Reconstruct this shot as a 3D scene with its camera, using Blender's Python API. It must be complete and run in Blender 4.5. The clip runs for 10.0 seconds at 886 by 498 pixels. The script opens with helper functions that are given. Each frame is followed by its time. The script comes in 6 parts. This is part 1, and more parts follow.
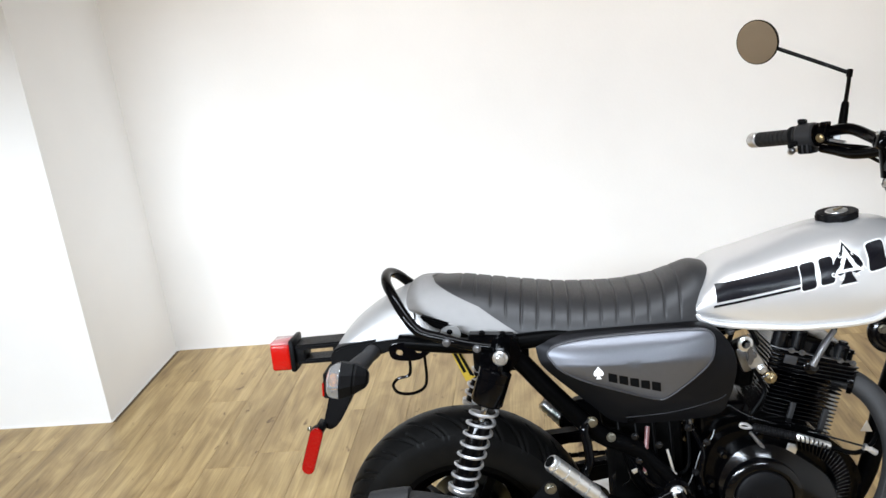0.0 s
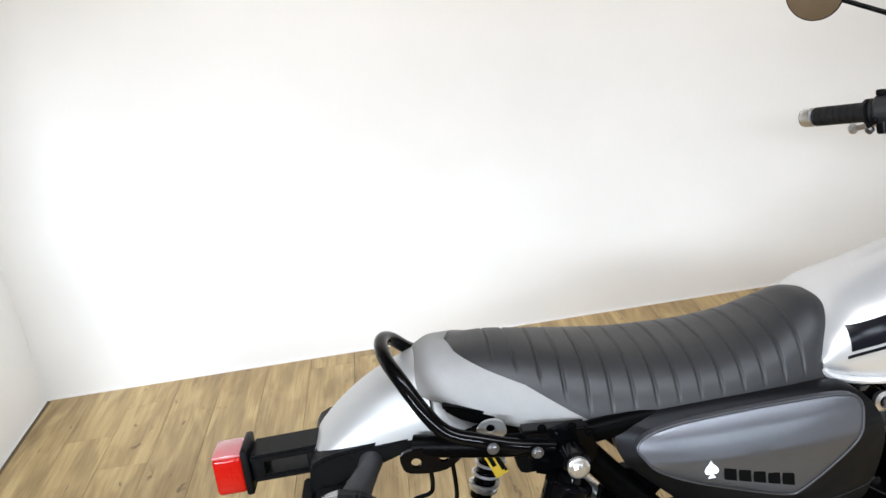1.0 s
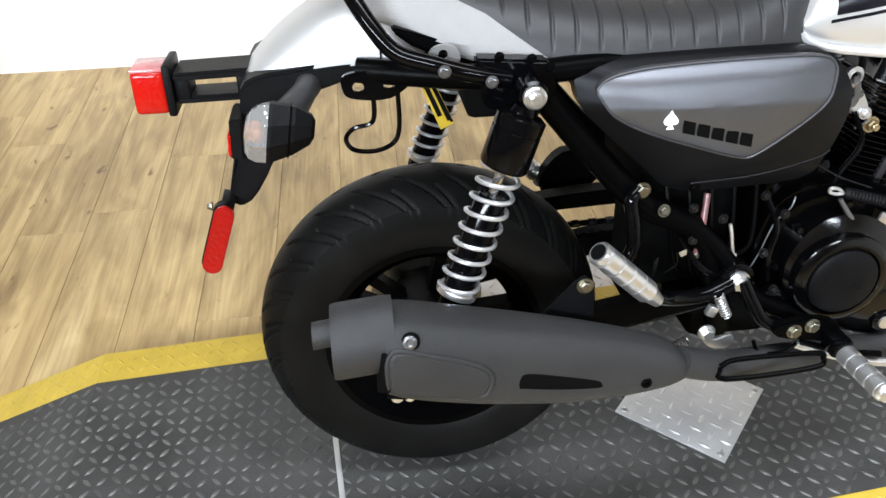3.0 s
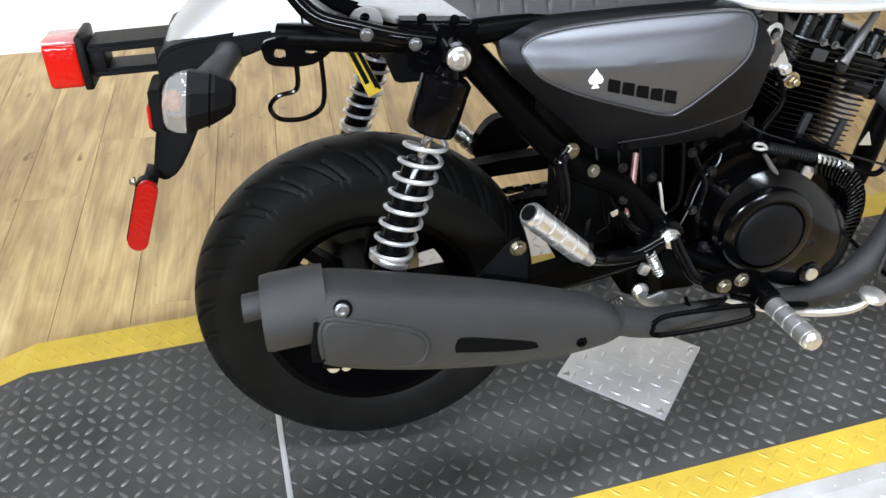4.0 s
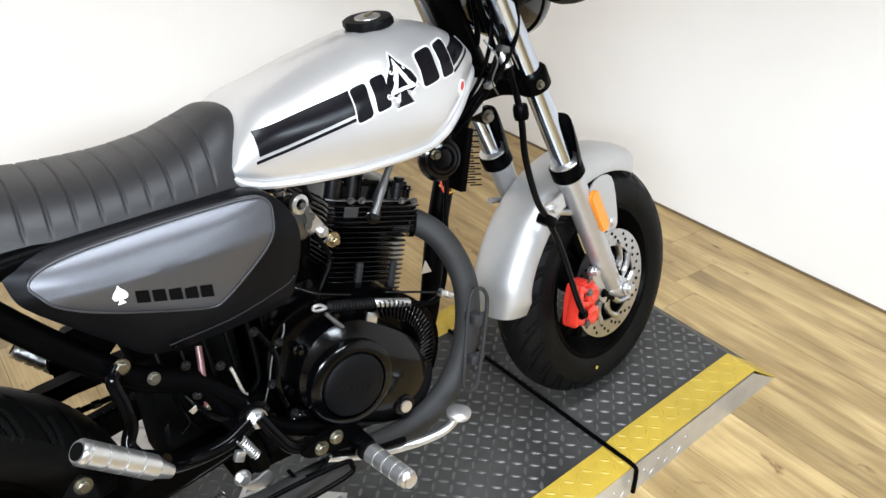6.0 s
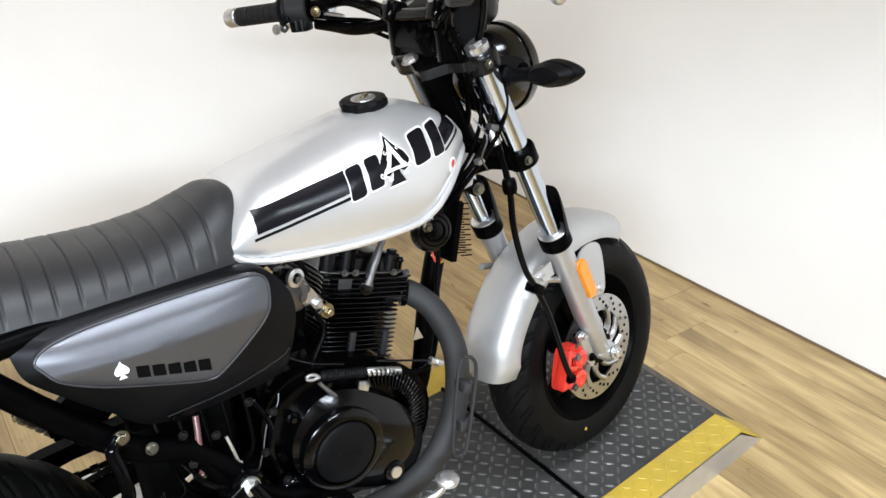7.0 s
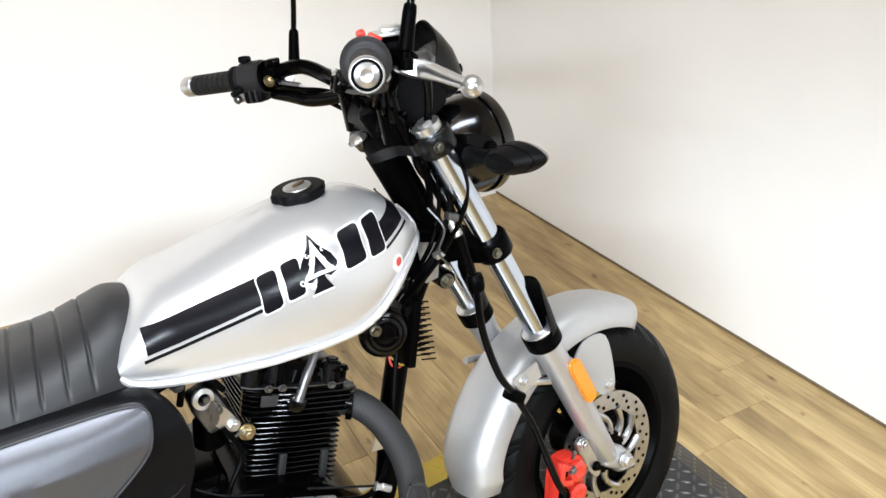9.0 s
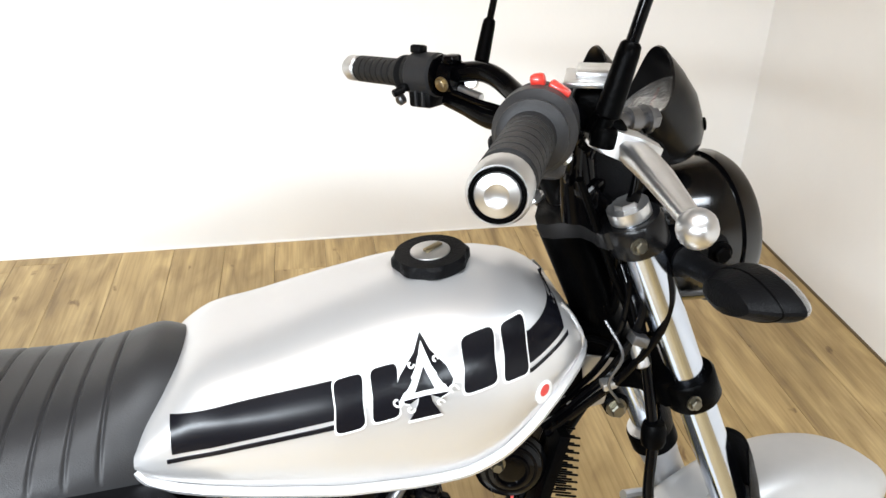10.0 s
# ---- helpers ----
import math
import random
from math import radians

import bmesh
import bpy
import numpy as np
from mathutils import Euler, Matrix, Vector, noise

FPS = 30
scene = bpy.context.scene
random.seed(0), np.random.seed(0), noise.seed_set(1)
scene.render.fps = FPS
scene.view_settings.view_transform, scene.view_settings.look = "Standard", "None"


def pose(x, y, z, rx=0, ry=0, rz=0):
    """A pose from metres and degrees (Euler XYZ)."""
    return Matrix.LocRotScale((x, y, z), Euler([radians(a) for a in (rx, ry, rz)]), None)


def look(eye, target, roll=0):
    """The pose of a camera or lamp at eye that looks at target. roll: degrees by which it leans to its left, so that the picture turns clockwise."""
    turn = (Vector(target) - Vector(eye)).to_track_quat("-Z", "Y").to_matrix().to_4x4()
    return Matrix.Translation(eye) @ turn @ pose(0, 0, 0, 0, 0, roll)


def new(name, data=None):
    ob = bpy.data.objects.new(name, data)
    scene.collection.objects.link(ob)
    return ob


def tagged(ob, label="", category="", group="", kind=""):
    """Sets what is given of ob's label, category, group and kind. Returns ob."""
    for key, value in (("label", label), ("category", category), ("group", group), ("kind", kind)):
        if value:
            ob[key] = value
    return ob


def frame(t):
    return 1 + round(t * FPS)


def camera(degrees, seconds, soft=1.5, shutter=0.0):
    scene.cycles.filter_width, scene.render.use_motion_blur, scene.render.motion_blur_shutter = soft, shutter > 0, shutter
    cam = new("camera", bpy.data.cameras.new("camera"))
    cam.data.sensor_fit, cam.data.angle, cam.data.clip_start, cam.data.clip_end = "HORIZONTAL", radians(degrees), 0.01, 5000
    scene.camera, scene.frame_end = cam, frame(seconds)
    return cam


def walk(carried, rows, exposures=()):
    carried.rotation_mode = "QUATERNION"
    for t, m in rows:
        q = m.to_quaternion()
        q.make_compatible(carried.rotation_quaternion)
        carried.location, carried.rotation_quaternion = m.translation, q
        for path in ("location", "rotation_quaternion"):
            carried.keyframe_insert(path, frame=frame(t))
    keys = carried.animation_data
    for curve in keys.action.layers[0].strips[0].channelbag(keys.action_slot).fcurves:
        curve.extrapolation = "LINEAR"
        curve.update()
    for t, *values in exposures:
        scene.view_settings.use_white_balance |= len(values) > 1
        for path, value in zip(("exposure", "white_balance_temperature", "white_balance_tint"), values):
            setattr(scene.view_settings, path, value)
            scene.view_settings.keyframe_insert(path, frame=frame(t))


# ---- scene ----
# ---------- camera and walk ----------
cam = camera(56.5, 10.0, soft=1.5)
PATH = [
    (0, (0.571, 0.197, 1.342), (0.346, 2.09, 0.739), -6.8),
    (0.2, (0.529, 0.327, 1.341), (0.326, 2.215, 0.712), -6.7),
    (0.5, (0.458, 0.47, 1.324), (0.335, 2.348, 0.648), -9.3),
    (0.7, (0.386, 0.567, 1.341), (0.360, 2.438, 0.636), -6.8),
    (1, (0.348, 0.673, 1.322), (0.424, 2.543, 0.617), -8.0),
    (1.2, (0.345, 0.726, 1.304), (0.544, 2.585, 0.593), -4.2),
    (1.5, (0.343, 0.735, 1.292), (0.516, 2.576, 0.53), -2.3),
    (1.7, (0.342, 0.731, 1.268), (0.515, 2.537, 0.427), -1.9),
    (2, (0.334, 0.72, 1.241), (0.497, 2.491, 0.328), -2.0),
    (2.2, (0.329, 0.712, 1.221), (0.489, 2.437, 0.222), -2.5),
    (2.5, (0.324, 0.698, 1.184), (0.491, 2.357, 0.08), -2.0),
    (2.7, (0.316, 0.687, 1.163), (0.474, 2.299, -0.01), -1.0),
    (3.8, (0.327, 0.672, 1.122), (0.562, 2.231, -0.108), -0.8),
    (4, (0.336, 0.669, 1.122), (0.62, 2.211, -0.119), -0.4),
    (4.3, (0.375, 0.675, 1.117), (0.818, 2.146, -0.163), -2.6),
    (4.5, (0.408, 0.684, 1.119), (1.001, 2.136, -0.122), -1.2),
    (4.7, (0.444, 0.678, 1.134), (1.127, 2.148, -0.039), -1.9),
    (5, (0.487, 0.664, 1.157), (1.253, 2.119, 0.019), -3.9),
    (5.2, (0.505, 0.669, 1.160), (1.344, 2.092, 0.032), -2.7),
    (5.5, (0.517, 0.657, 1.175), (1.431, 2.058, 0.078), -2.8),
    (5.7, (0.516, 0.652, 1.18), (1.466, 2.058, 0.12), -2.0),
    (6.8, (0.506, 0.621, 1.24), (1.529, 2.056, 0.307), -0.4),
    (7, (0.514, 0.62, 1.253), (1.534, 2.07, 0.328), -0.6),
    (7.5, (0.514, 0.616, 1.272), (1.553, 2.082, 0.394), -0.5),
    (8, (0.522, 0.612, 1.283), (1.568, 2.065, 0.39), -3.1),
    (8.3, (0.576, 0.623, 1.284), (1.610, 2.056, 0.347), -5.1),
    (8.5, (0.636, 0.639, 1.27), (1.601, 2.107, 0.314), -6.8),
    (8.8, (0.748, 0.681, 1.269), (1.567, 2.248, 0.334), -4.9),
    (9, (0.824, 0.681, 1.282), (1.617, 2.284, 0.388), -3.9),
    (9.2, (0.876, 0.704, 1.286), (1.624, 2.328, 0.391), -2.7),
    (9.5, (0.927, 0.797, 1.252), (1.51, 2.466, 0.316), -3.0),
    (9.7, (0.964, 0.891, 1.254), (1.434, 2.610, 0.346), -0.8),
    (10, (1.006, 1.001, 1.271), (1.289, 2.711, 0.275), 0.7),
]
walk(cam, [(t, look(eye, target, roll)) for t, eye, target, roll in PATH],
     exposures=[(0, -0.22, 6000, 10), (1.2, -0.28, 6000, 10), (2, -0.19, 6080, 10), (3, 0.02, 6100, 10), (4, 0.07, 6020, 10), (5, 0.04, 6020, 10), (5.5, -0.06, 6060, 10), (7, -0.17, 6080, 10), (8.4, -0.15, 6080, 10), (9.1, -0.02, 6150, 10), (10, 0.03, 6250, 10)])

# ---------- light ----------
world = bpy.data.worlds.new("world")
world.use_nodes = True
world.node_tree.nodes["Background"].inputs["Color"].default_value = (1.0, 0.93, 0.84, 1)
world.node_tree.nodes["Background"].inputs["Strength"].default_value = 0.05
scene.world = world


def added_lamp(name, eye, target, length, width, power, spread, colour):
    lamp = bpy.data.lights.new(name, "AREA")
    lamp.shape, lamp.size, lamp.size_y = "RECTANGLE", length, width
    lamp.energy, lamp.spread, lamp.color = power, radians(spread), colour
    ob = new(name, lamp)
    ob.matrix_world = look(eye, target)
    return tagged(ob, "unseen area lamp added under the ceiling", "lamp", kind="structure")


# an added strip behind the camera, cut off above by an added baffle, lights the bike, floor and lower walls;
# added washers near the ceiling light the upper walls, added fills the rest; none is in view
COOLW, WASH = (0.90, 0.96, 1.0), (1.0, 0.955, 0.90)
added_lamp("key_light_front", (-1.53, -1.967, 2.30), (1.279, 2.527, 0.45), 3.2, 0.30, 172, 120, COOLW)
added_lamp("fill_light_side", (1.75, -1.95, 2.5), (0.75, 1.5, 0.55), 0.9, 0.10, 4, 50, COOLW)
added_lamp("fill_light_left", (1.5, 2.2, 2.5), (-0.985, 3.0, 0.5), 0.6, 0.15, 2, 40, COOLW)
added_lamp("wall_wash_back", (0.8, 2.30, 2.54), (0.8, 3.3, 1.30), 2.8, 0.10, 12, 66, WASH)
added_lamp("wall_wash_jog", (-2.1, 1.70, 2.54), (-2.1, 2.7, 1.50), 1.7, 0.10, 1.2, 56, WASH)
added_lamp("wall_wash_right", (1.35, 2.25, 2.54), (2.375, 2.25, 1.05), 0.10, 1.7, 3.0, 60, WASH)
added_lamp("fill_light_middle", (0.7, 1.0, 2.56), (0.7, 1.0001, 0.0), 2.6, 0.35, 25, 80, COOLW)
added_lamp("warm_fill_light", (0.5, 0.9, 2.55), (0.5, 0.9001, 0.0), 2.0, 2.0, 10, 180, (1.0, 0.74, 0.50))

# ---------- materials ----------
def mat(name, base, rough=0.5, metal=0.0, var=0.12, scale=40.0, bump=0.0, bump_scale=200.0, coat=0.0, second=None, stretch=None, spec=0.5):
    """A surface with variation at two scales: broad stains and fine grain."""
    m = bpy.data.materials.new(name)
    m.use_nodes = True
    nt = m.node_tree
    b = nt.nodes["Principled BSDF"]
    b.inputs["Metallic"].default_value = metal
    b.inputs["Coat Weight"].default_value = coat
    b.inputs["Specular IOR Level"].default_value = spec
    b.inputs["Coat Roughness"].default_value = 0.08
    tc = nt.nodes.new("ShaderNodeTexCoord")
    mp = nt.nodes.new("ShaderNodeMapping")
    nt.links.new(tc.outputs["Object"], mp.inputs["Vector"])
    if stretch:
        mp.inputs["Scale"].default_value = stretch
    n1, n2 = nt.nodes.new("ShaderNodeTexNoise"), nt.nodes.new("ShaderNodeTexNoise")
    n1.inputs["Scale"].default_value, n2.inputs["Scale"].default_value = scale * 0.2, scale
    n1.inputs["Detail"].default_value = n2.inputs["Detail"].default_value = 4
    for n in (n1, n2):
        nt.links.new(mp.outputs["Vector"], n.inputs["Vector"])
    add = nt.nodes.new("ShaderNodeMath")
    add.operation = "ADD"
    nt.links.new(n1.outputs["Fac"], add.inputs[0])
    nt.links.new(n2.outputs["Fac"], add.inputs[1])
    ramp = nt.nodes.new("ShaderNodeMapRange")
    ramp.inputs["From Min"].default_value, ramp.inputs["From Max"].default_value = 0.6, 1.4
    nt.links.new(add.outputs[0], ramp.inputs["Value"])
    mix = nt.nodes.new("ShaderNodeMix")
    mix.data_type = "RGBA"
    lo = [c * (1 - var) for c in base]
    hi = second or [min(1, c * (1 + var)) for c in base]
    mix.inputs["A"].default_value, mix.inputs["B"].default_value = (*lo, 1), (*hi, 1)
    nt.links.new(ramp.outputs["Result"], mix.inputs["Factor"])
    nt.links.new(mix.outputs["Result"], b.inputs["Base Color"])
    rr = nt.nodes.new("ShaderNodeMapRange")
    rr.inputs["To Min"].default_value, rr.inputs["To Max"].default_value = rough * 0.85, min(1, rough * 1.15)
    nt.links.new(n1.outputs["Fac"], rr.inputs["Value"])
    nt.links.new(rr.outputs["Result"], b.inputs["Roughness"])
    if bump:
        n3 = nt.nodes.new("ShaderNodeTexNoise")
        n3.inputs["Scale"].default_value = bump_scale
        nt.links.new(mp.outputs["Vector"], n3.inputs["Vector"])
        bp = nt.nodes.new("ShaderNodeBump")
        bp.inputs["Strength"].default_value, bp.inputs["Distance"].default_value = bump, 0.002
        nt.links.new(n3.outputs["Fac"], bp.inputs["Height"])
        nt.links.new(bp.outputs["Normal"], b.inputs["Normal"])
    return m


def wood_mat():
    """Rustic oak plank: long grain, darker smoky streaks, every plank with its own tone."""
    m = bpy.data.materials.new("oak_plank")
    m.use_nodes = True
    nt = m.node_tree
    N, L = nt.nodes.new, nt.links.new
    b = nt.nodes["Principled BSDF"]
    tc, oi = N("ShaderNodeTexCoord"), N("ShaderNodeObjectInfo")
    shift = N("ShaderNodeVectorMath")
    shift.operation = "SCALE"
    shift.inputs[0].default_value = (17.3, 41.7, 9.1)
    L(oi.outputs["Random"], shift.inputs["Scale"])
    add = N("ShaderNodeVectorMath")
    L(tc.outputs["Object"], add.inputs[0])
    L(shift.outputs["Vector"], add.inputs[1])

    def noise_at(sx, sy, scale, detail, dist=0.0):
        mp, n = N("ShaderNodeMapping"), N("ShaderNodeTexNoise")
        mp.inputs["Scale"].default_value = (sx, sy, 1)
        L(add.outputs["Vector"], mp.inputs["Vector"])
        L(mp.outputs["Vector"], n.inputs["Vector"])
        n.inputs["Scale"].default_value, n.inputs["Detail"].default_value, n.inputs["Distortion"].default_value = scale, detail, dist
        return n.outputs["Fac"]

    streak = noise_at(1.0, 0.13, 17, 8, 0.9)
    grain = noise_at(1.0, 0.03, 160, 4)
    smoke = noise_at(1.0, 0.28, 11, 8, 1.2)
    knot = noise_at(1.0, 0.45, 26, 3, 0.4)

    def ramp(fac, stops):
        r = N("ShaderNodeValToRGB")
        while len(r.color_ramp.elements) < len(stops):
            r.color_ramp.elements.new(0.5)
        for e, (p, c) in zip(r.color_ramp.elements, stops):
            e.position, e.color = p, (*c, 1)
        L(fac, r.inputs["Fac"])
        return r.outputs["Color"]

    base = ramp(streak, [(0.26, (0.27, 0.185, 0.082)), (0.42, (0.41, 0.288, 0.124)), (0.60, (0.52, 0.378, 0.172)), (0.8, (0.60, 0.455, 0.228))])
    dark = ramp(smoke, [(0.30, (0.66, 0.62, 0.57)), (0.56, (1, 1, 1))])
    fine = ramp(grain, [(0.3, (0.78, 0.76, 0.72)), (0.6, (1, 1, 1))])
    marks = ramp(knot, [(0.24, (0.40, 0.33, 0.26)), (0.33, (1, 1, 1))])
    tone = N("ShaderNodeMapRange")
    tone.inputs["To Min"].default_value, tone.inputs["To Max"].default_value = 0.93, 1.07
    L(oi.outputs["Random"], tone.inputs["Value"])

    def mul(a, c):
        x = N("ShaderNodeMix")
        x.data_type, x.blend_type = "RGBA", "MULTIPLY"
        x.inputs["Factor"].default_value = 1
        L(a, x.inputs["A"])
        L(c, x.inputs["B"])
        return x.outputs["Result"]

    col = mul(mul(mul(base, dark), fine), marks)
    vs = N("ShaderNodeVectorMath")
    vs.operation = "SCALE"
    L(col, vs.inputs[0])
    L(tone.outputs["Result"], vs.inputs["Scale"])
    L(vs.outputs["Vector"], b.inputs["Base Color"])
    b.inputs["Roughness"].default_value = 0.42
    bp = N("ShaderNodeBump")
    bp.inputs["Strength"].default_value, bp.inputs["Distance"].default_value = 0.25, 0.001
    L(grain, bp.inputs["Height"])
    L(bp.outputs["Normal"], b.inputs["Normal"])
    return m


def glassy(name, colour, rough=0.12, weight=0.6):
    m = bpy.data.materials.new(name)
    m.use_nodes = True
    b = m.node_tree.nodes["Principled BSDF"]
    b.inputs["Base Color"].default_value = (*colour, 1)
    b.inputs["Roughness"].default_value = rough
    b.inputs["Transmission Weight"].default_value = weight
    b.inputs["Coat Weight"].default_value = 0.5
    n, bp = m.node_tree.nodes.new("ShaderNodeTexVoronoi"), m.node_tree.nodes.new("ShaderNodeBump")
    tc = m.node_tree.nodes.new("ShaderNodeTexCoord")
    n.inputs["Scale"].default_value = 180
    bp.inputs["Strength"].default_value, bp.inputs["Distance"].default_value = 0.5, 0.001
    m.node_tree.links.new(tc.outputs["Object"], n.inputs["Vector"])
    m.node_tree.links.new(n.outputs["Distance"], bp.inputs["Height"])
    m.node_tree.links.new(bp.outputs["Normal"], b.inputs["Normal"])
    return m


WALL = mat("wall_paint", (0.86, 0.85, 0.83), 0.75, 0, 0.03, 4, 0.15, 90)
CEIL = mat("ceiling_paint", (0.22, 0.19, 0.16), 0.85, 0, 0.03, 6, 0.1, 90)
SHOP = mat("shop_wall_paint", (0.50, 0.42, 0.32), 0.8, 0, 0.1, 3)
WOOD = wood_mat()
GAP = mat("floor_gap", (0.15, 0.108, 0.060), 0.9)
DECK = mat("deck_black", (0.042, 0.041, 0.039), 0.46, 0.0, 0.5, 9, 0.25, 300, spec=0.2)
DECKR = mat("deck_tread", (0.085, 0.083, 0.079), 0.42, 0.35, 0.5, 30)
YELL = mat("yellow_paint", (0.43, 0.30, 0.030), 0.46, 0, 0.16, 25, 0.2, 300)
ALU = mat("alu_plate", (0.52, 0.515, 0.51), 0.40, 0.6, 0.15, 20, 0.15, 250)
RUB = mat("tyre_rubber", (0.0044, 0.0043, 0.0042), 0.42, 0, 0.5, 14, 0.25, 500, spec=0.06)
BLK = mat("gloss_black", (0.0012, 0.0012, 0.0015), 0.09, 0, 0.2, 30, 0, 0, 0.03, spec=0.10)
SAT = mat("satin_black", (0.0009, 0.0009, 0.0010), 0.34, 0.0, 0.3, 40, 0.15, 400, spec=0.028)
PLA = mat("black_plastic", (0.003, 0.003, 0.0034), 0.42, 0, 0.25, 50, 0.3, 600, spec=0.08)
ENG = mat("engine_black", (0.0007, 0.0007, 0.0008), 0.15, 0.0, 0.4, 40, 0.06, 300, spec=0.09)
MUF = mat("heat_shield_black", (0.0190, 0.0187, 0.0190), 0.60, 0.0, 0.18, 30, 0.35, 500, spec=0.3)
FEND = mat("silver_paint_toned_down", (0.46, 0.455, 0.45), 0.42, 0.6, 0.03, 60, 0.05, 700, 0.15)
SILV = mat("silver_paint", (0.62, 0.615, 0.615), 0.33, 0.62, 0.015, 30, 0.0, 0, 0.5)
CLAMP = mat("clamp_black", (0.004, 0.004, 0.0044), 0.26, 0.0, 0.25, 60, 0.1, 400, spec=0.25)
FORK = mat("fork_silver", (0.50, 0.50, 0.51), 0.36, 0.75, 0.05, 200, 0.05, 500)
COIL = mat("spring_steel", (0.50, 0.50, 0.51), 0.30, 0.7, 0.06, 60)
CHR = mat("chrome", (0.74, 0.76, 0.79), 0.12, 1.0, 0.05, 20)
STAN = mat("stanchion_chrome", (0.58, 0.63, 0.72), 0.14, 1.0, 0.05, 20)
BRI = mat("bright_metal", (0.62, 0.62, 0.62), 0.30, 0.92, 0.12, 60)
ZINC = mat("zinc_bolt", (0.20, 0.19, 0.155), 0.34, 1.0, 0.25, 60)
BRASS = mat("brass", (0.42, 0.35, 0.22), 0.30, 1.0, 0.2, 60)
SEAT = mat("seat_vinyl", (0.0200, 0.0197, 0.0207), 0.42, 0, 0.12, 60, 0.20, 900, spec=0.36)
SEATG = mat("seat_vinyl_grey", (0.205, 0.198, 0.193), 0.52, 0, 0.06, 60, 0.35, 700)
COVD = mat("cover_dark_grey", (0.0075, 0.0075, 0.0085), 0.42, 0.6, 0.04, 300, 0.0, 0, 0.0, spec=0.14)
COVL = mat("cover_light_grey", (0.108, 0.110, 0.122), 0.40, 0.8, 0.05, 500)
EDGE = mat("cover_edge_grey", (0.05, 0.05, 0.055), 0.4, 0.4)
ENGG = mat("cover_gloss_black", (0.001, 0.001, 0.0012), 0.13, 0.0, 0.4, 40, 0.05, 300, spec=0.27)
GLO = mat("headlamp_gloss", (0.001, 0.001, 0.0012), 0.15, 0.0, 0.2, 30, 0, 0, 0.3, spec=0.5)
ALLOY = mat("cast_alloy", (0.17, 0.17, 0.175), 0.34, 0.9, 0.25, 60, 0.2, 300)
GRIP = mat("grip_rubber", (0.010, 0.010, 0.0105), 0.55, 0, 0.2, 60, 0.3, 600, spec=0.3)
CAV = mat("shade_and_print_black", (0.0015, 0.0015, 0.0015), 0.9, spec=0.05)
DECAL = mat("decal_black", (0.004, 0.004, 0.006), 0.24, 0, 0.1, 40, 0, 0, 0.0, spec=0.22)
WHITE = mat("decal_white", (0.82, 0.82, 0.81), 0.35, 0, 0.03, 40)
REDP = mat("caliper_red", (0.55, 0.03, 0.017), 0.30, 0, 0.12, 50, 0.1, 300, 0.5)
REDS = mat("sticker_red", (0.62, 0.06, 0.05), 0.4)
REDL = glassy("red_lens", (0.44, 0.0058, 0.0022), 0.20, 0.25)
ORA = glassy("amber_reflector", (0.85, 0.28, 0.010), 0.15, 0.25)
CLR = glassy("clear_lens", (0.52, 0.51, 0.50), 0.10, 0.75)
TAG = mat("yellow_tag", (0.55, 0.38, 0.03), 0.35, 0, 0.15, 60)
DISC = mat("brake_disc", (0.50, 0.50, 0.51), 0.30, 1.0, 0.15, 120)
REDD = glassy("deep_red_reflector", (0.24, 0.0022, 0.0012), 0.20, 0.1)
for lens in (REDL, REDD):
    lens.node_tree.nodes["Principled BSDF"].inputs["Coat Weight"].default_value = 0.06
    lens.node_tree.nodes["Principled BSDF"].inputs["Specular IOR Level"].default_value = 0.22
LENSP = mat("red_lens_lit_top", (0.42, 0.13, 0.135), 0.16, 0, 0.1, 60, 0, 0, 0.4)
POD = mat("pod_black", (0.0035, 0.0035, 0.0038), 0.30, 0, 0.15, 30, 0, 0, 0.1, spec=0.25)
HOUS = mat("housing_grey", (0.022, 0.022, 0.0235), 0.48, 0, 0.15, 60, 0.12, 500, spec=0.35)
PINK = mat("hose_pink", (0.13, 0.055, 0.055), 0.3)
MIRR = mat("mirror_glass", (0.90, 0.90, 0.90), 0.02, 1.0, 0.01, 5)

# ---------- mesh helpers ----------
def part(name, bm, material, parent=None, label="", smooth=True, m=None, angle=38):
    if m is not None:
        bm.transform(m)
    bmesh.ops.recalc_face_normals(bm, faces=bm.faces)
    me = bpy.data.meshes.new(name)
    bm.to_mesh(me)
    bm.free()
    me.materials.append(material)
    if smooth:
        me.shade_smooth()
        me.set_sharp_from_angle(angle=radians(angle))
    ob = new(name, me)
    if parent:
        ob.parent = parent
    if label:
        tagged(ob, label)
    return ob


def empty(name, label, category, m=None):
    ob = new(name)
    if m is not None:
        ob.matrix_world = m
    return tagged(ob, label, category)


def V(*a):
    return Vector(a)


def merge(*bms):
    out = bmesh.new()
    for b in bms:
        me = bpy.data.meshes.new("tmp")
        b.to_mesh(me)
        b.free()
        out.from_mesh(me)
        bpy.data.meshes.remove(me)
    return out


def loft(rings, cap=True, close=True):
    bm = bmesh.new()
    rows = [[bm.verts.new(p) for p in r] for r in rings]
    n = len(rows[0])
    for a, b in zip(rows, rows[1:]):
        for i in range(n if close else n - 1):
            j = (i + 1) % n
            bm.faces.new((a[i], a[j], b[j], b[i]))
    if cap and close:
        bm.faces.new(rows[0][::-1])
        bm.faces.new(rows[-1])
    return bm


